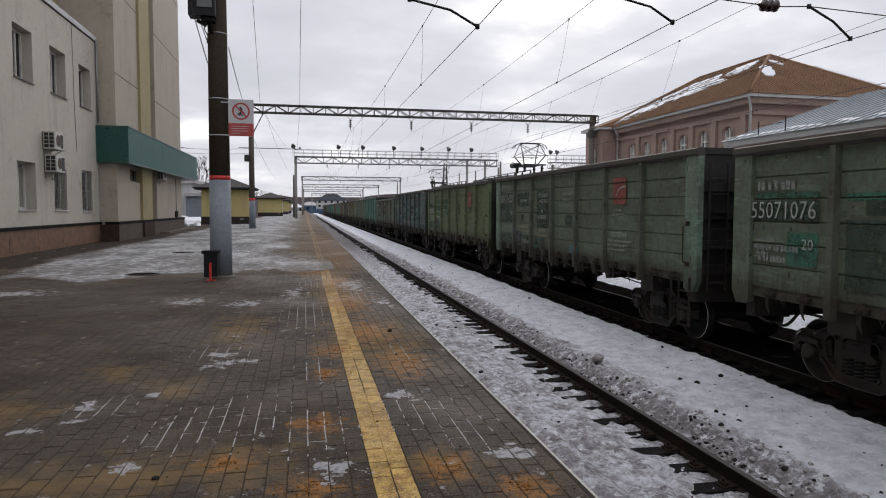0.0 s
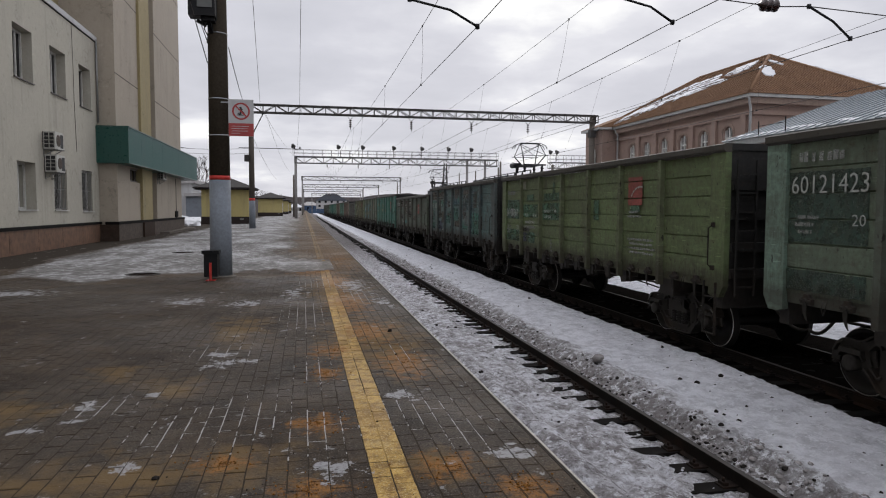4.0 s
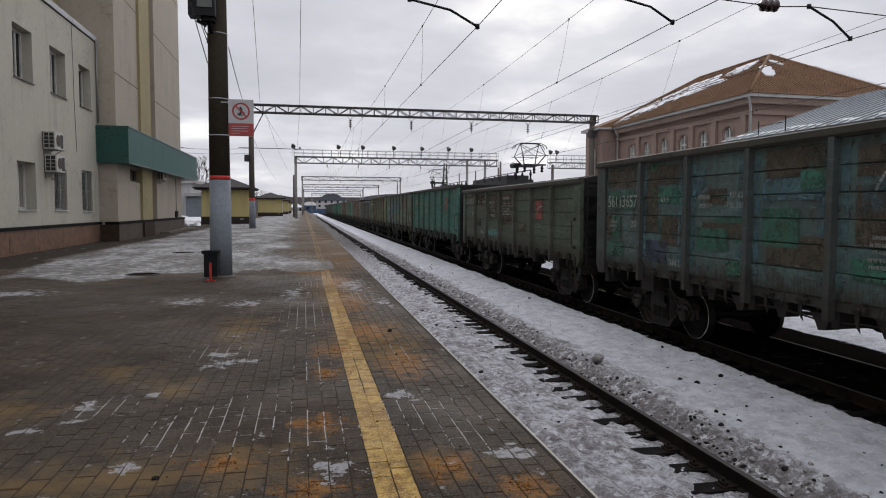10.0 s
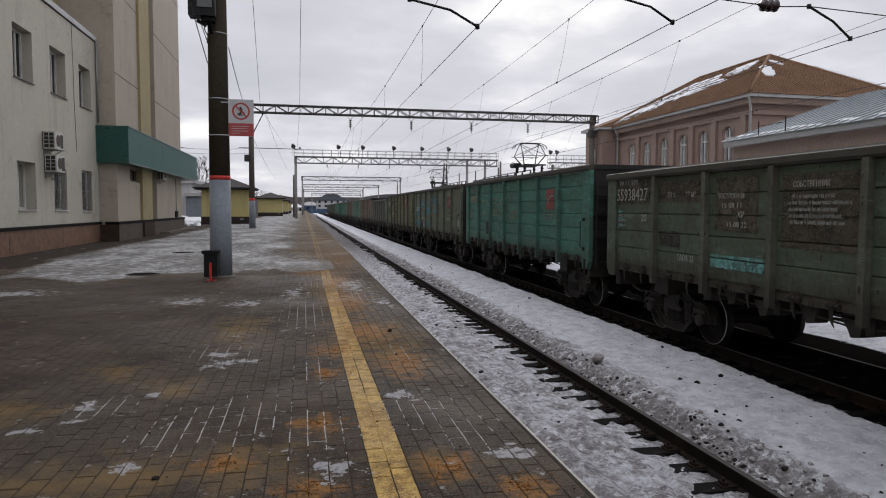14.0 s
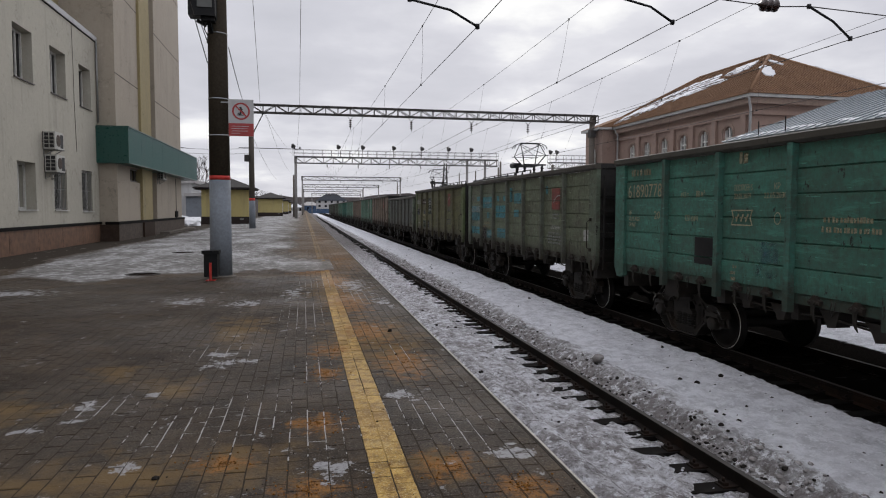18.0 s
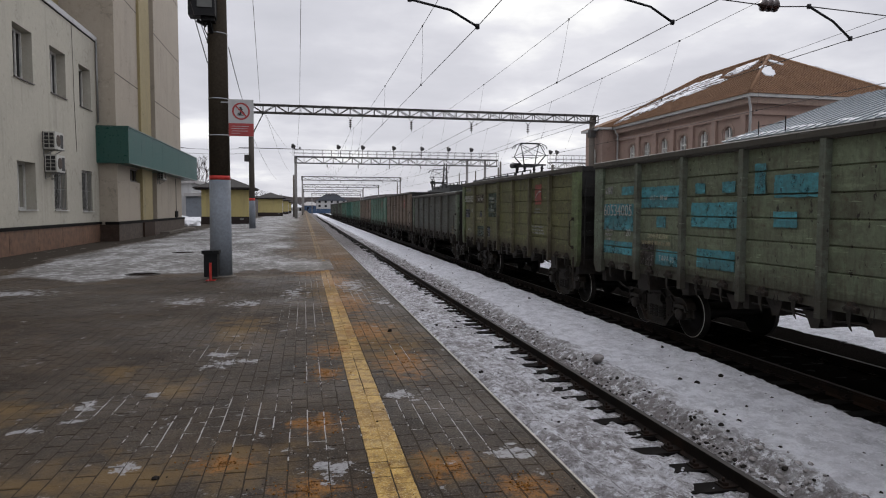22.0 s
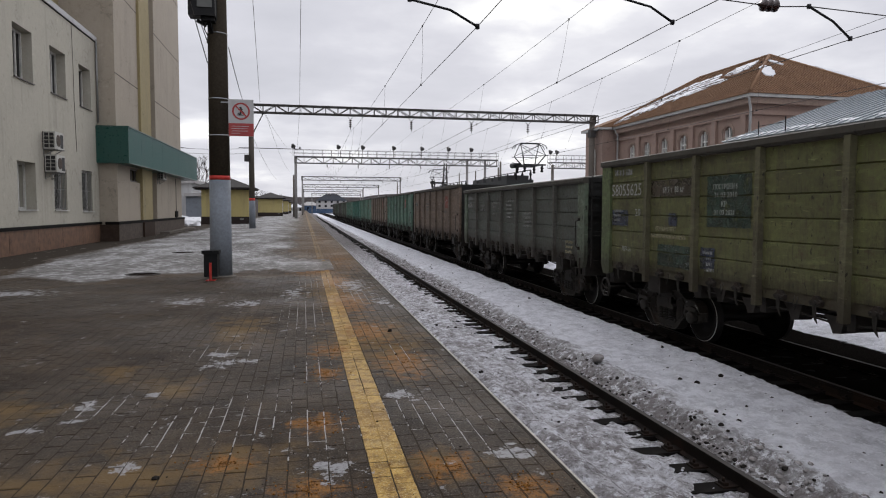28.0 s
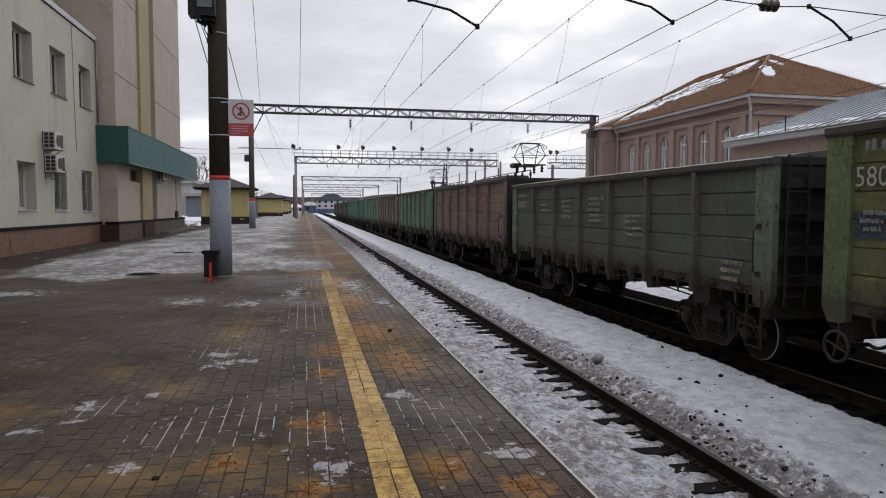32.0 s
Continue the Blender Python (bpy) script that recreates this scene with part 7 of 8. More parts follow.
def paint_patch(wagon, far, z, w, h, mat, name="paint_patch", label="", seed=0):
    """A repainted field on the side sheets, with an uneven edge; the folds between the sheets stay open."""
    rnd = random.Random(seed + int(far * 100) + int(z * 100))
    order = PATCHES[wagon.name] = PATCHES.get(wagon.name, -1) + 1
    bm = B()
    x = -HW + 0.086 - 0.0015 * (order % 16)
    top = wagon["top"]
    zb, zt = 1.46, top - 0.16
    n = 5 if top < 3.6 else 6
    for i in range(n):
        lo, hi = zb + (zt - zb) * i / n + 0.009, zb + (zt - zb) * (i + 1) / n - 0.009
        if i == 0 or z > lo:
            lo = max(lo, z) if z > lo else lo
        hi = min(hi, z + h)
        if hi - lo < 0.03:
            continue
        k = max(4, int(w / 0.05))
        up = [(HL - far - w * j / k + rnd.uniform(-0.008, 0.008), hi - (rnd.uniform(0, 0.014) if hi == z + h else rnd.uniform(0, 0.006))) for j in range(k + 1)]
        dn = [(HL - far - w * j / k + rnd.uniform(-0.008, 0.008), lo + (rnd.uniform(0, 0.014) if lo == z else rnd.uniform(0, 0.006))) for j in range(k, -1, -1)]
        q = max(2, int((hi - lo) / 0.05))
        right = [(HL - far - w - rnd.uniform(-0.01, 0.01), hi - 0.02 - (hi - lo - 0.07) * (j + 0.5) / q) for j in range(q)]
        left = [(HL - far + rnd.uniform(-0.01, 0.01), lo + 0.05 + (hi - lo - 0.07) * (j + 0.5) / q) for j in range(q)] if hi - lo > 0.1 else []
        poly(bm, up + (right if hi - lo > 0.1 else []) + dn + left, x - 0.0, x + 0.002, "x")
    return part(name, bm, mat, wagon, label)


PATCHES = {}
POST_OF = {}
WAGONS = []
WHEELSETS = []


def wagon(index, paint, top, label, hand=False, corner=None, posts=None):
    w = thing("gondola_wagon", label, "freight wagon", group="train of gondola wagons")
    w["top"] = top
    corner, posts = corner or paint, posts or POST_OF[paint]
    near = index < 13
    for sx, tag in ((-1, "near"), (1, "far")):
        part("side_wall", shape("side_wall%s%.2f" % (tag, top), lambda: side_wall(top, sx), paint), None, w)
        part("top_chord", shape("top_chord%s%.2f" % (tag, top), lambda: top_chord(sx, top), "rusty_chord", 0.008), None, w)
        part("side_sill", shape("side_sill" + tag, lambda: side_sill(sx), posts), None, w)
        for y in POSTS:
            p = part("side_post", shape("side_post%s%.2f" % (tag, top), lambda: side_post(sx, top), posts, 0.01), None, w)
            p.location.y = y
        for sy in (-1, 1):
            part("corner_post", shape("corner%s%d%.2f" % (tag, sy, top), lambda: corner_post(sx, sy, top), corner, 0.015), None, w)
        if sx == -1 and near:
            for i in range(14):
                p = part("hatch_latch", shape("latch" + tag, lambda: hatch_latch(sx), "latch_steel"), None, w)
                p.location.y = -5.65 + i * 0.87 + 0.07 * (-1) ** i
            for i in range(7):
                p = part("wire_loop", shape("loop" + tag, lambda: wire_loop(sx), "latch_steel"), None, w)
                p.location.y = -5.22 + i * 1.74
    for sy in (-1, 1):
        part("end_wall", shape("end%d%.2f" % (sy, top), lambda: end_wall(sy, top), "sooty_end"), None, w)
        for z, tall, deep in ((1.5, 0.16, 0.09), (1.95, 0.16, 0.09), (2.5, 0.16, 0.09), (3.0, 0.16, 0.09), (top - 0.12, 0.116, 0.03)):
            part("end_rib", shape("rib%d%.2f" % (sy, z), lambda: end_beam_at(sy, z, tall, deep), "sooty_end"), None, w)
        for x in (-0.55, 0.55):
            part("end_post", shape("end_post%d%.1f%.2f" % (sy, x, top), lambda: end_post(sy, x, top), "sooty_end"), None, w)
        part("coupler", shape("coupler%d" % sy, lambda: coupler(sy), "cast_steel"), None, w)
        bg = part("bogie", TR["bolster"], None, w, "dark cast-steel freight bogie")
        bg.location = (0, sy * 4.325, LIFT + 0.045)
        for nm in ("l", "r"):
            part("side_frame", TR["frame" + nm], None, bg)
            part("spring_cap", TR["cap" + nm], None, bg)
            if nm == "l" and index in (0, 2, 5, 7):
                part("hood_mark", TR["mark" + nm], None, bg, "pale arc strokes on the axle box hoods")
            for dy in (-0.19, 0.0, 0.19):
                part("spring", TR["spring" + nm], None, bg).location.y = dy
        for d in (-0.925, 0.925):
            ws = part("wheelset", TR["wheelset"], None, w)
            ws.location = (0, sy * 4.325 + d, RW + LIFT)
            WHEELSETS.append((ws, sy * 4.325 + d, index))
    part("centre_sill", shape("centre_sill", lambda: cube(-0.3, 0.3, -HL + 0.45, HL - 0.45, 0.98, 1.28), "cast_steel"), None, w)
    for y in (-4.325, 4.325):
        part("body_bolster", shape("body_bolster", lambda: beam(-0.25, 0.25, 1.4, 0.95), "cast_steel"), None, w).location.y = y
    for y in (-2.61, -0.87, 0.87, 2.61):
        part("cross_beam", shape("cross_beam", lambda: beam(-0.07, 0.07, 1.45, 1.05), "cast_steel"), None, w).location.y = y
    for y in (-HL + 0.3, HL - 0.3):
        part("end_beam", shape("end_beam", lambda: beam(-0.1, 0.1, 1.45, 0.95), "cast_steel"), None, w).location.y = y
    for i in range(7 if near else 0):
        for sx in (-1, 1):
            part("floor_hatch", shape("hatch%d" % sx, lambda: floor_hatch(sx), "cast_steel"), None, w).location.y = -5.22 + i * 1.74
    if not near:
        part("floor", shape("floor", lambda: cube(-1.4, 1.4, -6.1, 6.1, 1.295, 1.335), "cast_steel"), None, w)
    part("brake_gear", shape("brake", brake_gear, "cast_steel"), None, w)
    part("grab_rail", shape("ladder", near_ladder, "latch_steel"), None, w)
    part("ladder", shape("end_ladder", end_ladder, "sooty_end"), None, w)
    if hand:
        part("hand_wheel", shape("handwheel", hand_wheel, "cast_steel"), None, w, "rusty brake hand wheel")
    WAGONS.append((w, index))
    return w


wagon_paint("wagon_green_grey", (0.064, 0.086, 0.06), 0.5, 0.4)
wagon_paint("wagon_olive", (0.068, 0.073, 0.026), 0.5, 0.6)
wagon_paint("wagon_green", (0.064, 0.09, 0.036), 0.45, 0.35)
wagon_paint("wagon_teal_worn", (0.048, 0.092, 0.088), 0.75, 0.6)
wagon_paint("wagon_dark_green", (0.041, 0.06, 0.041), 0.45, 0.5)
wagon_paint("wagon_brown", (0.085, 0.07, 0.055), 0.6, 0.5)
wagon_paint("wagon_turquoise", (0.027, 0.105, 0.08), 0.05, 0.12)
wagon_paint("wagon_fresh_olive", (0.105, 0.135, 0.04), 0.3, 0.3)
wagon_paint("wagon_grey_green", (0.078, 0.097, 0.062), 0.45, 0.5)
wagon_paint("wagon_charcoal", (0.043, 0.052, 0.045), 0.3, 0.5)
wagon_paint("wagon_rust", (0.115, 0.085, 0.064), 0.7, 0.4)
wagon_paint("wagon_bright_green", (0.06, 0.125, 0.092), 0.2, 0.25)
wagon_paint("patch_dark_green", (0.02, 0.04, 0.03), 0.1, 0.2, 0.82)
wagon_paint("patch_teal", (0.032, 0.15, 0.175), 0.2, 0.3, 0.93)
wagon_paint("patch_moss", (0.036, 0.088, 0.052), 0.15, 0.3, 0.82)
wagon_paint("patch_sky", (0.06, 0.14, 0.175), 0.35, 0.4, 0.55)
wagon_paint("patch_black", (0.016, 0.016, 0.016), 0.1, 0.2, 0.82)
wagon_paint("mark_red", (0.15, 0.032, 0.025), 0.15, 0.3)
wagon_paint("patch_emerald", (0.022, 0.1, 0.07), 0.2, 0.3, 0.82)
wagon_paint("patch_brown", (0.048, 0.04, 0.028), 0.3, 0.3, 0.82)
wagon_paint("patch_faint", (0.15, 0.16, 0.12), 0.2, 0.3)
wagon_paint("patch_navy", (0.025, 0.035, 0.06), 0.2, 0.3, 0.82)

# frames, posts and chords carry more dirt and an older coat than the sheets
for base, colour in (("wagon_green_grey", (0.05, 0.062, 0.048)), ("wagon_olive", (0.068, 0.066, 0.034)), ("wagon_green", (0.06, 0.075, 0.035)), ("wagon_teal_worn", (0.032, 0.044, 0.043)), ("wagon_dark_green", (0.05, 0.056, 0.043)), ("wagon_brown", (0.06, 0.05, 0.04)), ("wagon_turquoise", (0.024, 0.09, 0.07)),
                     ("wagon_fresh_olive", (0.07, 0.08, 0.04)), ("wagon_grey_green", (0.065, 0.078, 0.06)), ("wagon_charcoal", (0.048, 0.05, 0.044)), ("wagon_rust", (0.09, 0.068, 0.052)), ("wagon_bright_green", (0.06, 0.12, 0.09))):
    wagon_paint(base + "_frame", colour, 0.45, 0.55)
    POST_OF[base] = base + "_frame"

# end walls, ribs and ladder: shade of the gap put into the paint
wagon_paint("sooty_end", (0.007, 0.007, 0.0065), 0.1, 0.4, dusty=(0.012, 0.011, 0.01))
plain("dark_sheet", (0.035, 0.032, 0.027), 0.85, 0, 4, 0.4, 0.3, (0.09, 0.085, 0.08), 0.5)
plain("cover_sheet", (0.1, 0.1, 0.092), 0.7, 0, 6, 0.3, 0.2, (0.06, 0.055, 0.05), 0.5)
wagon_paint("rusty_chord", (0.026, 0.025, 0.02), 0.4, 0.3)
TALL, LOW = 3.79, 3.48


def load_cover(w, rise=0.3, mat="cover_sheet", label="pale grey folded cover sheet"):
    """A low arched sheet over the load, with shallow folds along its length."""
    top, bm, n = w["top"], B(), 16
    ys = [-HL + 0.08 + (2 * HL - 0.16) * j / 40 for j in range(41)]
    rows = [[bm.verts.new(((HW - 0.17) * (-1 + 2 * i / n), y, top - 0.03 + rise * (1 - abs(-1 + 2 * i / n) ** 3) + 0.012 * (j % 2) * math.sin(math.pi * i / n))) for i in range(n + 1)] for j, y in enumerate(ys)]
    for a, b in zip(rows, rows[1:]):
        for i in range(n):
            bm.faces.new((a[i], a[i + 1], b[i + 1], b[i]))
    ends = [[bm.verts.new((v.co.x, v.co.y, top - 0.1)) for v in r] for r in (rows[0], rows[-1])]
    for r, e in zip((rows[0], rows[-1]), ends):
        for i in range(n):
            bm.faces.new((r[i], r[i + 1], e[i + 1], e[i]))
    part("load_cover", bm, mat, w, label)


def red_mark(w, far, z=2.75, size=0.62):
    paint_patch(w, far, z, size, 0.62, "mark_red", "company_mark", "square red company mark with pale arc")
    bm = B()
    x = -HW + 0.057
    for i in range(5):
        a, b = 0.35 + i * 0.3, 0.35 + i * 0.3 + 0.24
        r = 0.3
        c = HL - far - size * 0.9
        bar(bm, (x, c + r * math.cos(a) * 1.4, z + 0.1 + r * math.sin(a)), (x, c + r * math.cos(b) * 1.4, z + 0.1 + r * math.sin(b)), 0.004, 0.035)
    part("mark_arc", bm, "chalk_white", w)
    lines_of_bars(w, 2, far, z - 0.16, 0.055, "chalk_white", int(far * 10), 0.6)


def owner_rows(w, far, z, mat="stencil_cream", n=4, width=1.25):
    lines_of_bars(w, n, far, z, 0.055, mat, int(far * 7 + z * 10), width)


def number_block(w, number, zn, mark, far=0.5, mat="chalk_white", high=0.27, wide=1.36, small=()):
    """Railway mark at the height mark, the eight-digit wagon number on zn, small rows under it, beside the far corner."""
    if mark:
        lines_of_bars(w, 1, far + 0.12, mark, 0.15, mat, 3, 1.0)
    writing(w, number, far, zn, high, mat, "wagon_number", "stencilled wagon number", wide)
    writing(w, "20", far + 1.12, zn - 0.44, 0.16, mat, wide=0.22)
    for i, (words, length) in enumerate(small):
        writing(w, words, far + 0.06, zn - 0.36 - i * 0.13, 0.085, mat, wide=length)
    if not small:
        lines_of_bars(w, 3, far + 0.08, zn - 0.36, 0.06, mat, 5, 0.5)


def maker_mark(w, far, z):
    """A waisted frame round three slanting strokes, and a small ring beside it."""
    bm, x = B(), -HW + 0.057
    at = lambda a, b: (x, HL - far - a, z + b)
    ring = [(0.0, 0.0), (0.52, 0.0), (0.47, 0.12), (0.52, 0.24), (0.0, 0.24), (0.05, 0.12)]
    for p, q in zip(ring, ring[1:] + ring[:1]):
        bar(bm, at(*p), at(*q), 0.004, 0.018)
    for a in (0.12, 0.24, 0.36):
        bar(bm, at(a, 0.06), at(a + 0.06, 0.18), 0.004, 0.03)
        bar(bm, at(a - 0.03, 0.12), at(a + 0.05, 0.12), 0.004, 0.02)
    for k in range(10):
        a, b = k * math.tau / 10, (k + 1) * math.tau / 10
        bar(bm, at(1.1 + 0.07 * math.cos(a), 0.12 + 0.09 * math.sin(a)), at(1.1 + 0.07 * math.cos(b), 0.12 + 0.09 * math.sin(b)), 0.004, 0.012)
    part("maker_mark", bm, "stencil_cream", w, "cream maker's mark in a waisted frame")


def fields(w, rows, mat):
    for far, z, wide, high in rows:
        paint_patch(w, far, z, wide, high, mat)


def build_train():
    labels = "%s open-top steel gondola wagon with %s"
    # 0: dark green-grey, hasty chalk number
    w = wagon(0, "wagon_green_grey", 3.68, labels % ("dark green-grey", "worn white number"))
    number_block(w, "55071076", 2.54, 2.97, 0.4)
    fields(w, [(0.5, 2.84, 1.3, 0.1), (1.2, 1.85, 0.6, 0.5), (2.3, 2.78, 1.3, 0.12), (2.9, 1.6, 0.5, 0.3)], "patch_emerald")
    fields(w, [(0.45, 2.46, 1.36, 0.36), (2.3, 1.6, 1.4, 0.95), (2.6, 2.6, 1.0, 0.2)], "patch_dark_green")
    lines_of_bars(w, 2, 0.55, 2.05, 0.1, "chalk_white", 8, 0.9)
    lines_of_bars(w, 2, 2.9, 2.5, 0.12, "chalk_white", 9, 0.8)
    # 1
    w = wagon(1, "wagon_green_grey", TALL, labels % ("grey-green", "dark repainted fields"), corner="wagon_pale_green")
    fields(w, [(0.44, 2.2, 1.42, 1.02), (2.3, 2.75, 1.42, 0.46), (4.25, 2.1, 1.3, 1.2), (0.44, 1.5, 1.42, 0.34), (2.9, 1.5, 0.84, 0.36), (2.75, 2.28, 0.22, 0.22), (6.55, 2.25, 0.45, 0.28), (4.1, 1.5, 0.3, 0.32), (4.6, 1.46, 0.35, 0.36)], "patch_dark_green")
    fields(w, [(2.3, 1.54, 0.55, 0.42)], "patch_navy")
    fields(w, [(7.1, 1.55, 0.28, 0.6)], "patch_brown")
    fields(w, [(6.9, 1.5, 0.55, 0.2), (4.1, 1.48, 0.3, 0.1)], "patch_teal")
    number_block(w, "60121423", 2.9, 3.35)
    writing(w, "69,5 т 88 м³", 2.75, 2.88, 0.12, wide=0.62)
    writing(w, "ПОСТРОЕН", 4.5, 3.02, 0.11, wide=0.72)
    writing(w, "03 03 2012", 4.5, 2.86, 0.11, wide=0.72)
    writing(w, "КР", 4.72, 2.55, 0.11, wide=0.15)
    writing(w, "03 03 2023", 4.42, 2.38, 0.11, wide=0.68)
    writing(w, "СРОЧНЫЙ ВОЗВРАТ", 2.55, 2.06, 0.09, "stencil_cream", wide=0.95)
    lines_of_bars(w, 1, 2.45, 1.93, 0.08, "stencil_cream", 6, 1.15)
    writing(w, "ТАРА 24", 2.95, 1.56, 0.13, wide=0.6)
    writing(w, "ПРИПИСАН", 4.5, 1.98, 0.09, "stencil_cream", wide=0.55)
    lines_of_bars(w, 1, 4.2, 1.84, 0.08, "stencil_cream", 16, 1.25)
    lines_of_bars(w, 2, 6.3, 3.05, 0.09, "chalk_white", 17, 1.0)
    red_mark(w, 9.45, 2.78)
    writing(w, "СОБСТВЕННИК", 9.4, 2.05, 0.1, wide=0.75)
    owner_rows(w, 9.15, 1.92, "chalk_white", 3)
    # 2
    w = wagon(2, "wagon_green", TALL, labels % ("faded olive-green", "emerald repainted fields"), corner="wagon_green")
    fields(w, [(0.44, 2.34, 1.42, 0.64), (0.44, 1.6, 1.42, 0.4), (2.2, 2.4, 1.46, 0.42), (2.55, 2.93, 0.65, 0.2), (2.7, 1.6, 0.6, 0.34), (4.0, 2.35, 1.44, 0.5), (4.1, 2.9, 1.2, 0.24), (4.8, 2.95, 0.16, 0.5), (7.6, 2.4, 0.3, 0.5), (9.5, 2.6, 0.4, 0.4)], "patch_moss")
    fields(w, [(2.22, 1.94, 0.6, 0.14)], "patch_black")
    fields(w, [(2.25, 1.62, 0.4, 0.3)], "patch_navy")
    fields(w, [(2.2, 3.3, 0.28, 0.26)], "patch_faint")
    number_block(w, "54108261", 2.42, 3.15, 0.44, "chalk_white", 0.28, 1.2)
    writing(w, "69,5 т", 2.45, 2.44, 0.1, wide=0.3)
    writing(w, "88 м³", 3.2, 2.44, 0.1, wide=0.3)
    writing(w, "СРОЧНЫЙ ВОЗВРАТ", 2.5, 2.2, 0.09, "chalk_white", wide=0.85)
    lines_of_bars(w, 1, 2.3, 2.06, 0.09, "chalk_white", 26, 1.35)
    writing(w, "ПОСТРОЕН 5", 4.2, 2.56, 0.09, wide=0.5)
    writing(w, "КР", 5.0, 2.56, 0.09, wide=0.13)
    writing(w, "12.01.2018", 4.2, 2.4, 0.09, wide=0.5)
    lines_of_bars(w, 4, 4.65, 1.75, 0.06, "chalk_white", 28, 0.25)
    red_mark(w, 9.4, 2.75)
    owner_rows(w, 9.4, 2.0, "chalk_white")
    # 3
    w = wagon(3, "wagon_teal_worn", TALL, labels % ("worn turquoise-brown", "peeling patched paint"), corner="wagon_teal_worn_frame", posts="wagon_teal_worn_frame")
    fields(w, [(0.5, 3.15, 1.3, 0.45), (2.25, 2.2, 0.5, 1.3), (2.9, 1.95, 0.7, 0.6), (2.3, 3.15, 1.3, 0.4), (4.3, 2.15, 1.2, 0.3), (4.4, 2.75, 0.6, 0.3), (5.95, 3.15, 1.2, 0.45), (6.0, 1.8, 1.2, 0.5), (7.7, 3.1, 1.2, 0.4), (7.7, 2.2, 0.5, 0.8), (9.5, 1.8, 1.5, 0.6), (9.6, 2.7, 0.5, 0.7), (0.5, 2.05, 0.5, 0.55)], "patch_brown")
    fields(w, [(0.5, 2.68, 1.3, 0.4), (0.75, 2.05, 0.4, 0.5), (0.6, 1.6, 0.7, 0.35), (2.2, 2.78, 1.46, 0.34), (2.75, 2.2, 0.3, 0.28), (4.65, 2.45, 0.75, 0.12), (5.2, 2.1, 0.4, 0.25), (6.2, 2.25, 0.4, 0.25), (5.0, 1.55, 0.6, 0.3), (2.45, 3.45, 0.25, 0.18)], "patch_emerald")
    fields(w, [(2.3, 1.6, 0.8, 0.45)], "patch_navy")
    fields(w, [(4.1, 2.9, 0.3, 0.5), (5.9, 2.8, 1.2, 0.34), (7.8, 2.62, 1.2, 0.5), (10.3, 2.75, 0.7, 0.5), (9.45, 2.5, 0.3, 1.0), (8.9, 1.6, 0.4, 1.2)], "patch_sky")
    fields(w, [(p + q, 1.62, 0.13, 1.9) for p in (2.2, 3.95, 5.7, 7.45, 9.2) for q in (0.0, 1.33)], "patch_sky")
    fields(w, [(3.95 + 0.2, 1.95, 0.9, 0.4), (5.9, 2.1, 0.8, 0.6), (7.65, 1.75, 0.9, 0.3), (9.4, 1.6, 1.0, 0.9), (6.7, 2.95, 0.5, 0.3)], "patch_emerald")
    number_block(w, "56113657", 2.72, 0, 0.55)
    writing(w, "69,5", 2.9, 2.82, 0.11, wide=0.28)
    writing(w, "ТАРА 2", 3.2, 1.58, 0.12, wide=0.42)
    writing(w, "КР 630", 5.1, 2.86, 0.11, wide=0.4)
    writing(w, "17.02.2016", 4.95, 2.7, 0.1, wide=0.55)
    lines_of_bars(w, 2, 4.2, 2.85, 0.09, "chalk_white", 31, 0.5)
    bm = B()
    for i in range(6):
        a, b = 0.3 + i * 0.22, 0.3 + i * 0.22 + 0.18
        bar(bm, (-HW + 0.056, HL - 8.55 + 0.55 * math.cos(a), 2.75 + 0.55 * math.sin(a)), (-HW + 0.056, HL - 8.55 + 0.55 * math.cos(b), 2.75 + 0.55 * math.sin(b)), 0.004, 0.04)
    part("mark_arc", bm, "chalk_white", w, "pale painted arc")
    owner_rows(w, 7.9, 2.3, "chalk_white", 5)
    # 4: low wagon
    w = wagon(4, "wagon_dark_green", LOW, labels % ("low dark green", "brown repainted fields"))
    fields(w, [(0.42, 2.78, 1.42, 0.52), (2.2, 2.8, 1.46, 0.42), (4.1, 2.3, 1.1, 0.92), (5.75, 2.1, 1.45, 1.1), (7.7, 1.9, 0.8, 0.32)], "patch_brown")
    fields(w, [(4.0, 1.66, 1.4, 0.24), (0.44, 2.56, 0.25, 0.1), (0.44, 2.42, 0.25, 0.08), (0.46, 2.27, 0.25, 0.09)], "patch_pale_teal")
    fields(w, [(2.3, 1.95, 0.7, 0.3)], "patch_black")
    number_block(w, "55938427", 2.86, 3.2, 0.42)
    writing(w, "70 т", 2.57, 2.9, 0.11, wide=0.28)
    writing(w, "77 м³", 3.2, 2.9, 0.11, wide=0.32)
    writing(w, "ПОСТРОЕН 08", 4.2, 2.86, 0.09, wide=0.7)
    writing(w, "15 08 11", 4.3, 2.7, 0.09, wide=0.5)
    writing(w, "КР", 4.75, 2.54, 0.1, wide=0.15)
    writing(w, "15 08 22", 4.45, 2.38, 0.09, wide=0.5)
    writing(w, "ТАРА 23", 2.95, 1.7, 0.12, wide=0.55)
    writing(w, "СОБСТВЕННИК", 6.0, 3.0, 0.09, wide=0.7)
    owner_rows(w, 5.9, 2.84, "chalk_white", 5)
    red_mark(w, 9.4, 2.35)
    owner_rows(w, 7.8, 2.12, "stencil_cream", 2, 0.7)
    load_cover(w, 0.17, "dark_sheet", "dark dusty cover sheet with shallow folds")
    # 5: fresh turquoise
    w = wagon(5, "wagon_turquoise", TALL, labels % ("freshly painted turquoise-green", "cream stencils"), corner="wagon_turquoise")
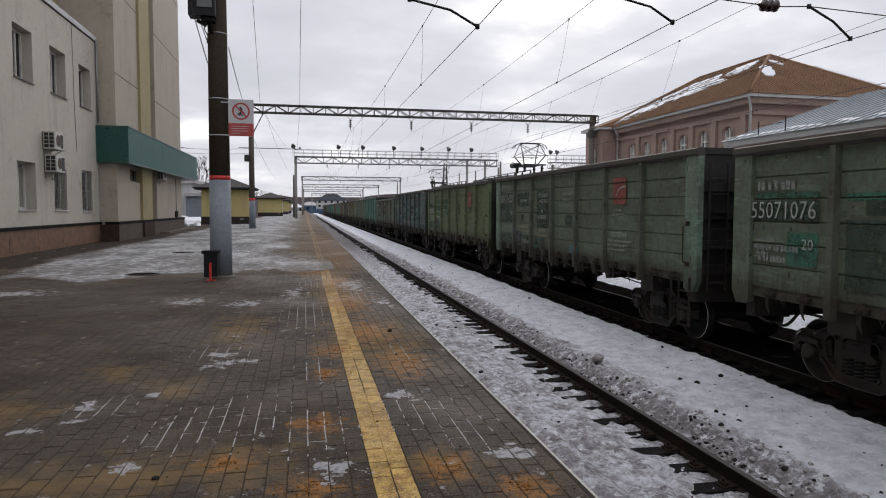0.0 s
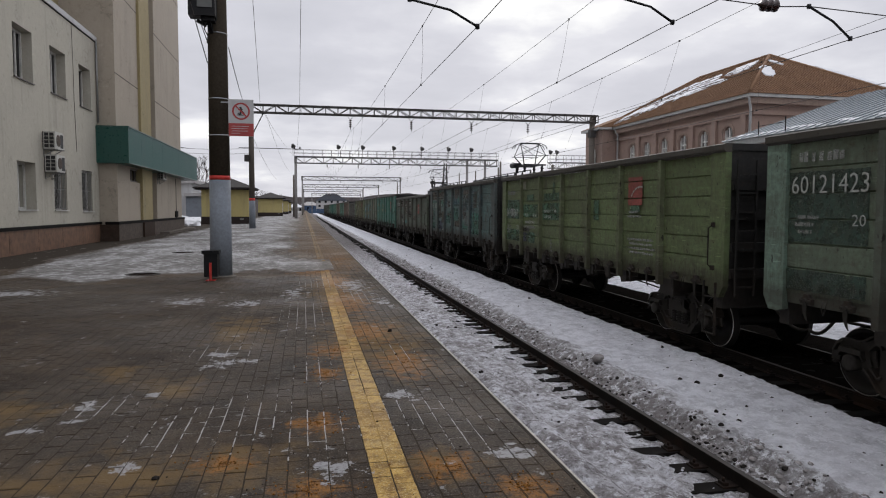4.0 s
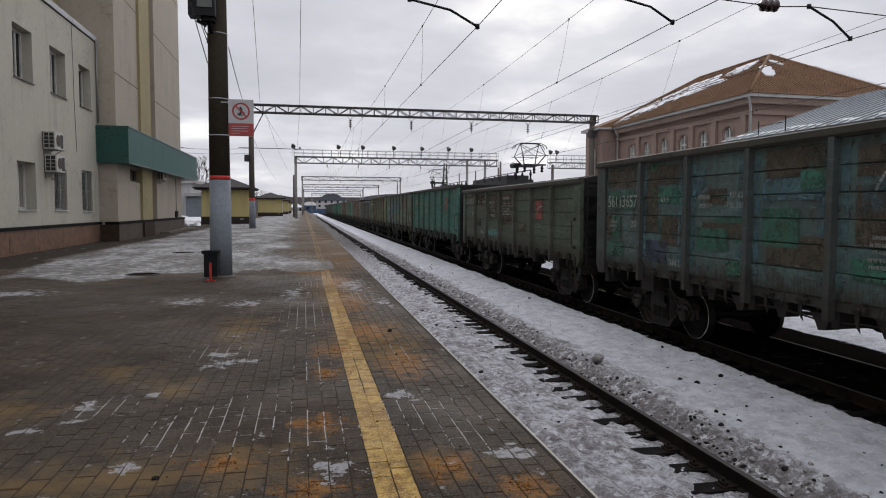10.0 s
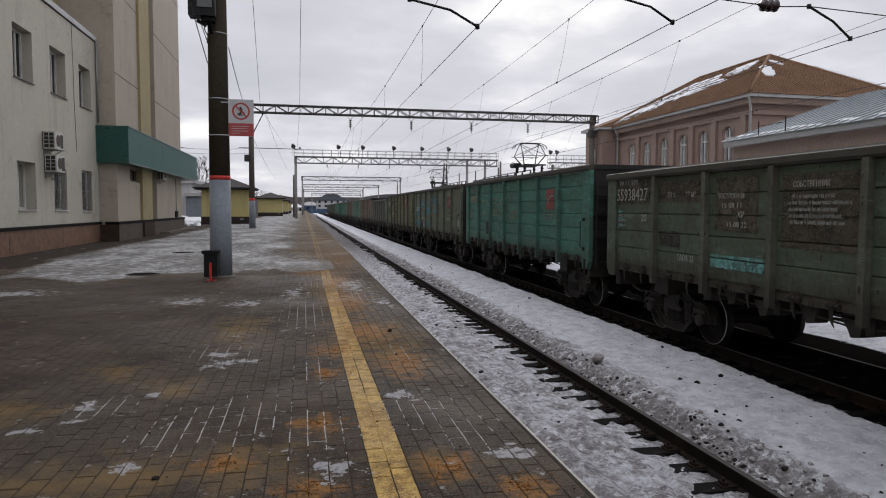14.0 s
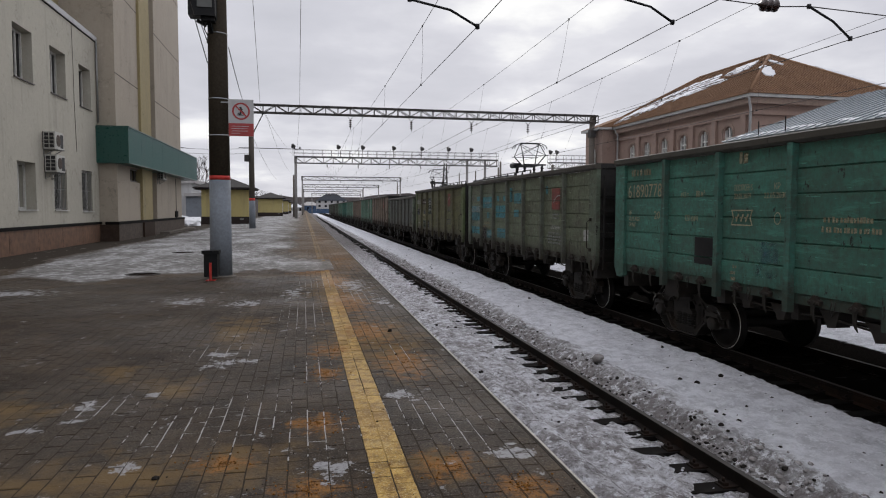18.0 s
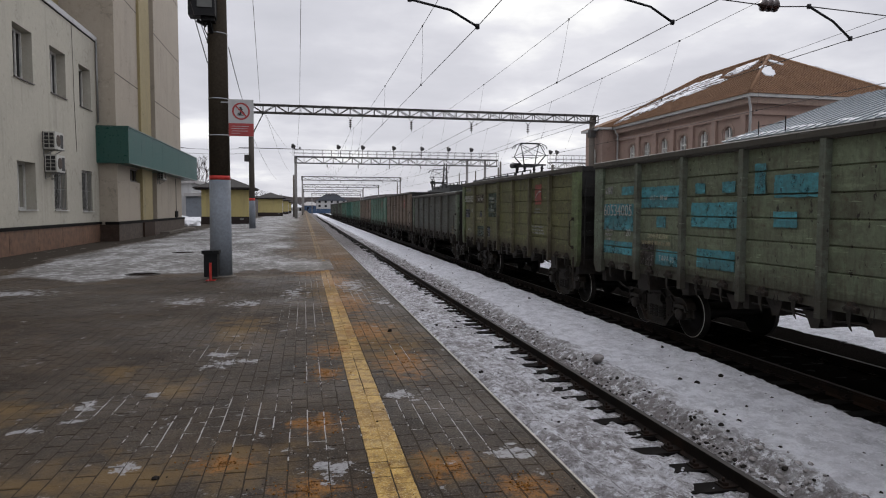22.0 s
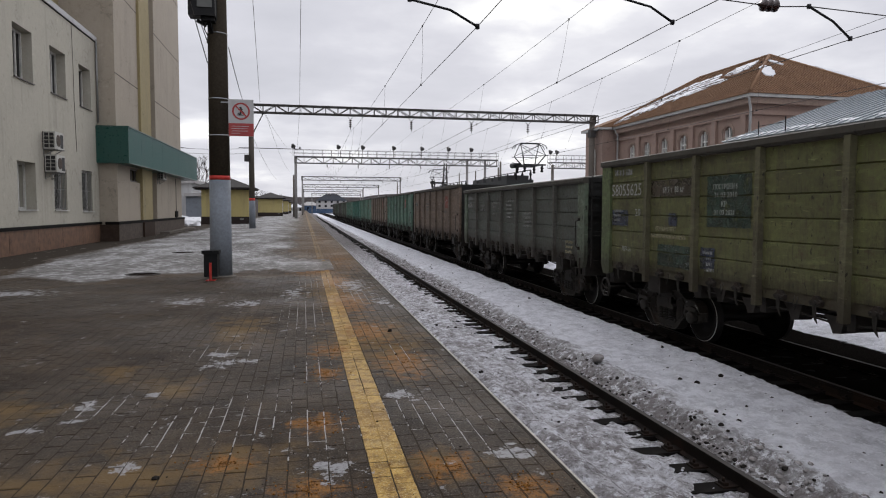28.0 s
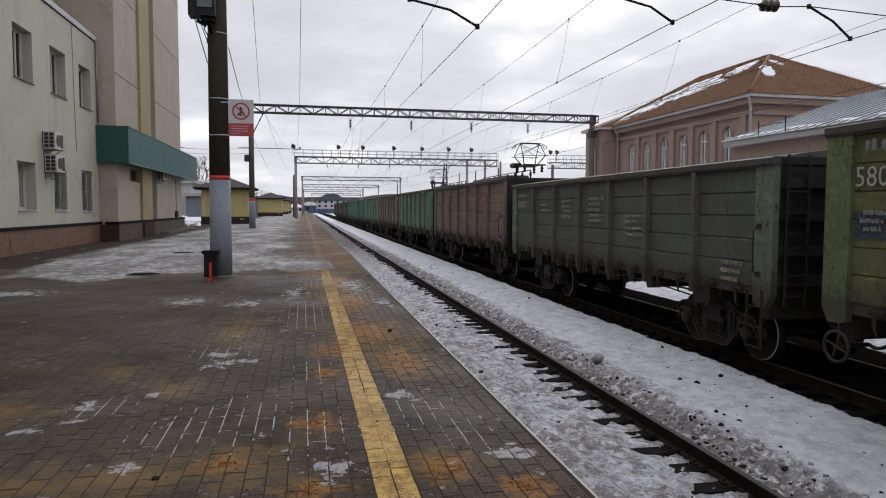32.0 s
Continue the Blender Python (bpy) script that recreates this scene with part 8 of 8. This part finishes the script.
    number_block(w, "61890778", 2.92, 3.38, 0.56, "stencil_cream", 0.29, 1.38, (("ДР", 0.12), ("22.05.2022", 0.46), ("ПРОБЕГ", 0.3)))
    writing(w, "69,5 т", 2.65, 2.9, 0.1, "stencil_cream", wide=0.26)
    writing(w, "88 м³", 3.15, 2.9, 0.12, "stencil_cream", wide=0.26)
    writing(w, "120 км/ч", 2.8, 2.46, 0.12, "stencil_cream", wide=0.4)
    fields(w, [(3.1, 1.68, 0.6, 0.5)], "dark_opening")
    writing(w, "ПОСТРОЕН 5", 4.25, 2.98, 0.1, "stencil_cream", wide=0.45)
    writing(w, "22.05.2019", 4.25, 2.85, 0.09, "stencil_cream", wide=0.42)
    writing(w, "КР", 5.2, 2.98, 0.1, "stencil_cream", wide=0.13)
    writing(w, "22.05.2030", 4.98, 2.85, 0.09, "stencil_cream", wide=0.5)
    lines_of_bars(w, 1, 4.35, 3.42, 0.2, "stencil_cream", 55, 0.25)
    maker_mark(w, 4.2, 2.42)
    lines_of_bars(w, 2, 6.1, 2.5, 0.08, "stencil_cream", 54, 1.2)
    lines_of_bars(w, 3, 4.15, 1.7, 0.06, "stencil_cream", 56, 0.22)
    fields(w, [(4.8, 1.6, 0.5, 0.6), (10.4, 1.5, 0.5, 0.3)], "patch_blue_green")
    red_mark(w, 9.75, 2.65)
    # 6
    w = wagon(6, "wagon_grey_green", TALL, labels % ("dull grey-green", "turquoise repainted fields"), corner="wagon_green_grey")
    fields(w, [(1.3, 2.98, 0.55, 0.2), (0.44, 2.15, 1.42, 0.65), (0.44, 1.65, 1.4, 0.3), (2.22, 2.7, 1.46, 0.44), (2.85, 2.3, 0.35, 0.25), (2.85, 1.55, 0.85, 0.32), (4.2, 2.95, 0.3, 0.2), (5.0, 2.95, 0.35, 0.2), (4.1, 2.35, 1.35, 0.45), (4.3, 1.62, 1.1, 0.35), (6.3, 2.85, 1.0, 0.35), (6.3, 2.4, 0.5, 0.25), (9.35, 3.1, 0.15, 0.25), (5.85, 2.9, 0.25, 0.5)], "patch_teal")
    fields(w, [(2.25, 1.5, 0.55, 0.5)], "patch_black")
    number_block(w, "60534005", 2.52, 0, 0.46)
    lines_of_bars(w, 1, 0.55, 3.02, 0.18, "chalk_white", 66, 0.35)
    writing(w, "69,5 т  88 м³", 2.6, 2.86, 0.1, wide=0.7)
    writing(w, "СРОЧНЫЙ ВОЗВРАТ", 2.55, 2.08, 0.09, "stencil_cream", wide=0.8)
    lines_of_bars(w, 1, 2.25, 1.95, 0.09, "stencil_cream", 61, 1.4)
    writing(w, "ТАРА 23", 3.0, 1.64, 0.11, wide=0.55)
    red_mark(w, 9.85, 2.65)
    writing(w, "СОБСТВЕННИК", 9.8, 2.1, 0.1, wide=0.75)
    owner_rows(w, 9.5, 1.96, "chalk_white", 4, 1.4)
    fields(w, [(12.05, 1.85, 0.3, 0.3)], "chalk_white")
    # 7
    w = wagon(7, "wagon_olive", TALL, labels % ("olive-green", "yellowish fading and pale stencils"), hand=True, corner="wagon_green")
    fields(w, [(2.2, 2.92, 1.46, 0.36)], "patch_brown")
    fields(w, [(4.15, 2.36, 1.2, 0.9), (2.5, 1.54, 1.15, 0.44)], "patch_dark_green")
    fields(w, [(0.46, 2.3, 0.75, 0.36), (4.0, 1.6, 0.42, 0.4), (2.9, 2.35, 0.3, 0.25)], "patch_navy")
    fields(w, [(0.06, 1.75, 0.33, 0.3)], "patch_pale_teal")
    number_block(w, "58055625", 2.97, 3.42, 0.46)
    writing(w, "69,5 т  88 м³", 2.7, 3.0, 0.12, wide=0.75)
    writing(w, "ПОСТРОЕН 5", 4.37, 3.02, 0.09, wide=0.65)
    writing(w, "31 03 2010", 4.4, 2.88, 0.09, wide=0.62)
    writing(w, "КР", 4.6, 2.72, 0.1, wide=0.14)
    writing(w, "31 03 2021", 4.4, 2.58, 0.09, wide=0.55)
    writing(w, "СРОЧНЫЙ ВОЗВРАТ", 2.45, 2.24, 0.09, "stencil_cream", wide=0.75)
    lines_of_bars(w, 1, 2.25, 2.1, 0.09, "stencil_cream", 71, 1.4)
    writing(w, "ТАРА 24", 1.0, 1.75, 0.1, wide=0.4)
    lines_of_bars(w, 4, 4.1, 1.88, 0.06, "chalk_white", 72, 0.35)
    red_mark(w, 9.5, 2.8, 0.55)
    owner_rows(w, 9.2, 2.1, "chalk_white", 3)
    # 8: low charcoal
    w = wagon(8, "wagon_charcoal", LOW, labels % ("low dark grey-green", "faint white stencils"), corner="wagon_green_grey")
    lines_of_bars(w, 1, 0.6, 3.05, 0.13, "chalk_white", 80, 0.9)
    lines_of_bars(w, 1, 0.45, 2.72, 0.24, "chalk_white", 86, 1.3)
    lines_of_bars(w, 2, 2.6, 2.75, 0.09, "chalk_white", 81, 0.8)
    lines_of_bars(w, 4, 4.3, 2.85, 0.08, "chalk_white", 82, 0.8)
    lines_of_bars(w, 5, 6.1, 2.9, 0.08, "chalk_white", 83, 0.9)
    lines_of_bars(w, 4, 8.0, 2.5, 0.08, "chalk_white", 84, 0.9)
    lines_of_bars(w, 3, 11.6, 1.75, 0.08, "stencil_cream", 85, 0.6)
    load_cover(w, 0.15)
    # the tail of the train
    tail = [("wagon_rust", TALL, "rusty brown"), ("wagon_bright_green", TALL, "bright green"), ("wagon_rust", TALL, "rusty brown"), ("wagon_bright_green", TALL, "bright green"), ("wagon_turquoise", TALL, "turquoise-green"), ("wagon_bright_green", TALL, "bright green"), ("wagon_green_grey", TALL, "grey-green"), ("wagon_charcoal", TALL, "dark grey"), ("wagon_green_grey", TALL, "grey-green"), ("wagon_charcoal", TALL, "dark grey")]
    for i, (paint, top, word) in enumerate(tail):
        w = wagon(9 + i, paint, top, labels % (word, "ribbed steel sides"))
        if i < 4:
            lines_of_bars(w, 1, 0.5, 2.85, 0.24, "chalk_white", 94 + i, 1.3)
            lines_of_bars(w, 3, 4.3, 2.9, 0.1, "chalk_white", 90 + i, 1.0)
            red_mark(w, 9.5, 2.7)


wagon_paint("wagon_pale_green", (0.085, 0.13, 0.10), 0.25, 0.3)
wagon_paint("patch_pale_teal", (0.1, 0.26, 0.24), 0.2, 0.3, 0.82)
wagon_paint("patch_blue_green", (0.02, 0.075, 0.13), 0.05, 0.1, 0.4)
build_train()

# distance that the train has come, in metres by seconds
RUN = [(0.0, 0.0), (1.6, 5.87), (3.5, 12.87), (7.2, 26.4), (9.4, 34.34), (11.2, 40.85), (14.5, 52.81), (16.6, 60.38), (19.0, 68.74), (21.3, 76.10), (23.6, 82.47), (25.3, 86.70), (29.4, 95.22), (32.0, 99.41)]


def run_at(t):
    """Smooth distance between the rows of RUN (cubic with matched slopes)."""
    n = len(RUN)
    k = max(i for i in range(n - 1) if RUN[i][0] <= t or i == 0)

    def slope(i):
        a, b = RUN[max(0, i - 1)], RUN[min(n - 1, i + 1)]
        return (b[1] - a[1]) / (b[0] - a[0])

    (t0, s0), (t1, s1) = RUN[k], RUN[k + 1]
    h = t1 - t0
    u = (t - t0) / h
    return (2 * u ** 3 - 3 * u ** 2 + 1) * s0 + (u ** 3 - 2 * u ** 2 + u) * h * slope(k) + (-2 * u ** 3 + 3 * u ** 2) * s1 + (u ** 3 - u ** 2) * h * slope(k + 1)

# ---- tracks, sleeper by sleeper ----
build_track("track_1", X1, "snowed-in platform track with dark sleepers", True)
build_track("track_2", X2, "dark ballasted track under the train", True, LIFT)
build_track("track_3", X3, "snowy yard track", False)
build_track("track_4", X4, "snowy yard track", False)

# ---- paving blocks of the platform ----
BL, GAP = 0.243, 0.0034


def block_points(w, l):
    t, c = 0.03, 0.003
    return [(sx * ww, sy * ll, h) for ww, ll, h in ((w, l, -t), (w, l, -c), (w - c, l - c, 0)) for sx, sy in ((-1, -1), (1, -1), (1, 1), (-1, 1))]


BLOCK_FACES = [(8, 9, 10, 11)] + [(b + k, b + (k + 1) % 4, b + 4 + (k + 1) % 4, b + 4 + k) for b in (0, 4) for k in range(4)]


def lay_blocks():
    rnd = random.Random(2)
    # columns: 0.13 m wide beside the guiding line, a little narrower towards the edge
    cols = [(0.40 - 0.13 * (i + 0.5), 0.13, "paver_grey", i) for i in range(90)]
    cols += [(0.40 + 0.128 * (i + 0.5), 0.128, "paver_yellow", i) for i in range(2)]
    cols += [(0.656 + 0.1212 * (i + 0.5), 0.1212, "paver_grey", i) for i in range(8)]
    one, rest = {}, {"paver_grey": ([], []), "paver_yellow": ([], [])}
    l = BL / 2 - GAP
    for x, width, mat, i in cols:
        w = width / 2 - GAP
        far = 60 if x > -0.6 else (26 if x > -4.5 else 20)
        y = 2.488 - (36 if x > -4 else 0) * BL + (BL / 2 if i % 2 else 0.0)
        while y < far:
            z = max(-0.001, rnd.gauss(0, 0.0012)) + 0.002
            r = rnd.gauss(0, 0.6)
            yy = y + rnd.gauss(0, 0.003)
            if -0.35 < x < 1.65 and 3.5 < y < 6.9:
                key = (mat, width)
                if key not in one:
                    me = bpy.data.meshes.new("paver")
                    me.from_pydata(block_points(w, l), [], BLOCK_FACES)
                    me.materials.append(MATS[mat])
                    one[key] = me
                o = part("paver", one[key], None, PLATFORM)
                o.matrix_basis = pose(x + rnd.gauss(0, 0.001), yy, z, rnd.gauss(0, 0.18), rnd.gauss(0, 0.18), r)
            else:
                vs, fs = rest[mat]
                n = len(vs)
                tx, ty, tr = rnd.gauss(0, 0.004), rnd.gauss(0, 0.004), math.radians(r)
                for px, py, h in block_points(w, l):
                    vs.append((x + px - py * tr, yy + py + px * tr, z + h + px * tx + py * ty))
                fs.extend(tuple(n + k for k in f) for f in BLOCK_FACES)
            y += BL
    for mat, (vs, fs) in rest.items():
        me = bpy.data.meshes.new("pavers")
        me.from_pydata(vs, [], fs)
        me.materials.append(MATS[mat])
        o = part("pavers", me, None, PLATFORM, "yellow guiding line of paving blocks" if "yellow" in mat else "dark grey concrete paving blocks")
        o["kind"] = "stuff"


lay_blocks()


def far_paving():
    """Paving beyond the laid blocks, too far off to tell the blocks apart."""
    part("far_paving", cube(-0.64, PE - 0.05, 60, 600, -0.02, 0.0), "paver_grey", PLATFORM)
    part("far_guiding_line", cube(0.40, 0.656, 60, 400, 0.0, 0.004), "paver_yellow", PLATFORM)
    bm = B()
    box(bm, -12, -4.56, 20, 26, -0.02, -0.002)
    box(bm, -12, -0.64, 26, 600, -0.02, -0.002)
    box(bm, -60, -12, 40, 600, -0.02, -0.002)
    part("wet_asphalt", bm, "wet_asphalt", PLATFORM, "dark wet asphalt beside the buildings")


far_paving()


def ice():
    """Trodden ice over the far part of the platform, thin and uneven, with gaps."""
    xs = [-9.4 + i * 0.2 for i in range(52)]
    ys, y = [], 15.0
    while y < 420:
        ys.append(y)
        y += 0.16 + (y - 15) * 0.02
    verts, faces = [], []
    for y in ys:
        for x in xs:
            n = noise.fractal((x * 0.55, y * 0.3, 2.2), 0.9, 2, 5)
            d = min((y - 17.6 - 0.25 * (x + 2)) * 0.5, (x + 7.9) * 0.9, ((1.35 if y < 19.5 else max(-0.45, 1.35 - (y - 19.5) * 0.45)) - x) * 0.35, 0.9) + (0.9 if y < 24 else 0.35) * n * (1.0 if x < -0.6 else 0.4)
            verts.append((x, y, max(-0.02, min(0.012, d * 0.02 + 0.002))))
    w = len(xs)
    for j in range(len(ys) - 1):
        for i in range(w - 1):
            f = (j * w + i, j * w + i + 1, (j + 1) * w + i + 1, (j + 1) * w + i)
            if max(verts[k][2] for k in f) > -0.019:
                faces.append(f)
    me = bpy.data.meshes.new("ice")
    me.from_pydata(verts, [], faces)
    me.polygons.foreach_set("use_smooth", [True] * len(faces))
    me.materials.append(MATS["trodden_ice"])
    tagged(new("ice_crust", me), "trodden greyish ice and snow crust on the platform", "ice", kind="stuff")


ice()


def crumbs():
    """Grains and clods in the strewn sand."""
    rnd = random.Random(12)
    bm = B()
    for x, y, rx, ry in SAND[:9]:
        for _ in range(130):
            a, d = rnd.uniform(0, math.tau), abs(rnd.gauss(0, 0.6))
            r = rnd.choice((0.003, 0.003, 0.004, 0.006)) * rnd.uniform(0.7, 1.3)
            px, py = x + rx * d * math.cos(a), y + ry * d * math.sin(a)
            if px < PE - 0.05:
                lump(bm, (px, py, 0.004 + r * 0.4), r, rnd, 0)
    for _ in range(500):
        px, py = rnd.uniform(-4.5, PE - 0.06), 3.4 + rnd.random() ** 1.4 * 12
        r = rnd.choice((0.003, 0.004, 0.006)) * rnd.uniform(0.6, 1.2)
        lump(bm, (px, py, 0.004 + r * 0.4), r, rnd, 1)
    tagged(new("sand_grains", mesh_of(bm, ["sand_grain", "clod_dark"], "sand_grains")), "coarse orange sand grains and dark crumbs on the paving", "sand", kind="stuff")
    for x, y, r in ((1.13, 8.95, 0.035), (-0.92, 4.3, 0.02), (1.02, 7.5, 0.016)):
        bm = B()
        lump(bm, (x, y, r * 0.5), r, rnd, 0)
        bmesh.ops.subdivide_edges(bm, edges=bm.edges, cuts=1, smooth=0.6, fractal=0.4, seed=3)
        tagged(new("clod", mesh_of(bm, "clod_dark")), "dark frozen clod on the paving", "clod")


crumbs()


def motions():
    steps = [i * 5 / 30 for i in range(int(32 * 6) + 1)]
    if steps[-1] < 32.0:
        steps.append(32.0)
    rows = [(t, run_at(t)) for t in steps]
    few = rows[::4] + ([rows[-1]] if (len(rows) - 1) % 4 else [])
    for w, k in WAGONS:
        y0 = 9.8 + PITCH_W * k - HL
        walk(w, [(t, pose(X2, y0 - s, ZR)) for t, s in few])
    for ws, y, k in WHEELSETS:
        walk(ws, [(t, pose(0, y, RW + LIFT, math.degrees(s / RW) + 37 * k)) for t, s in rows])


motions()
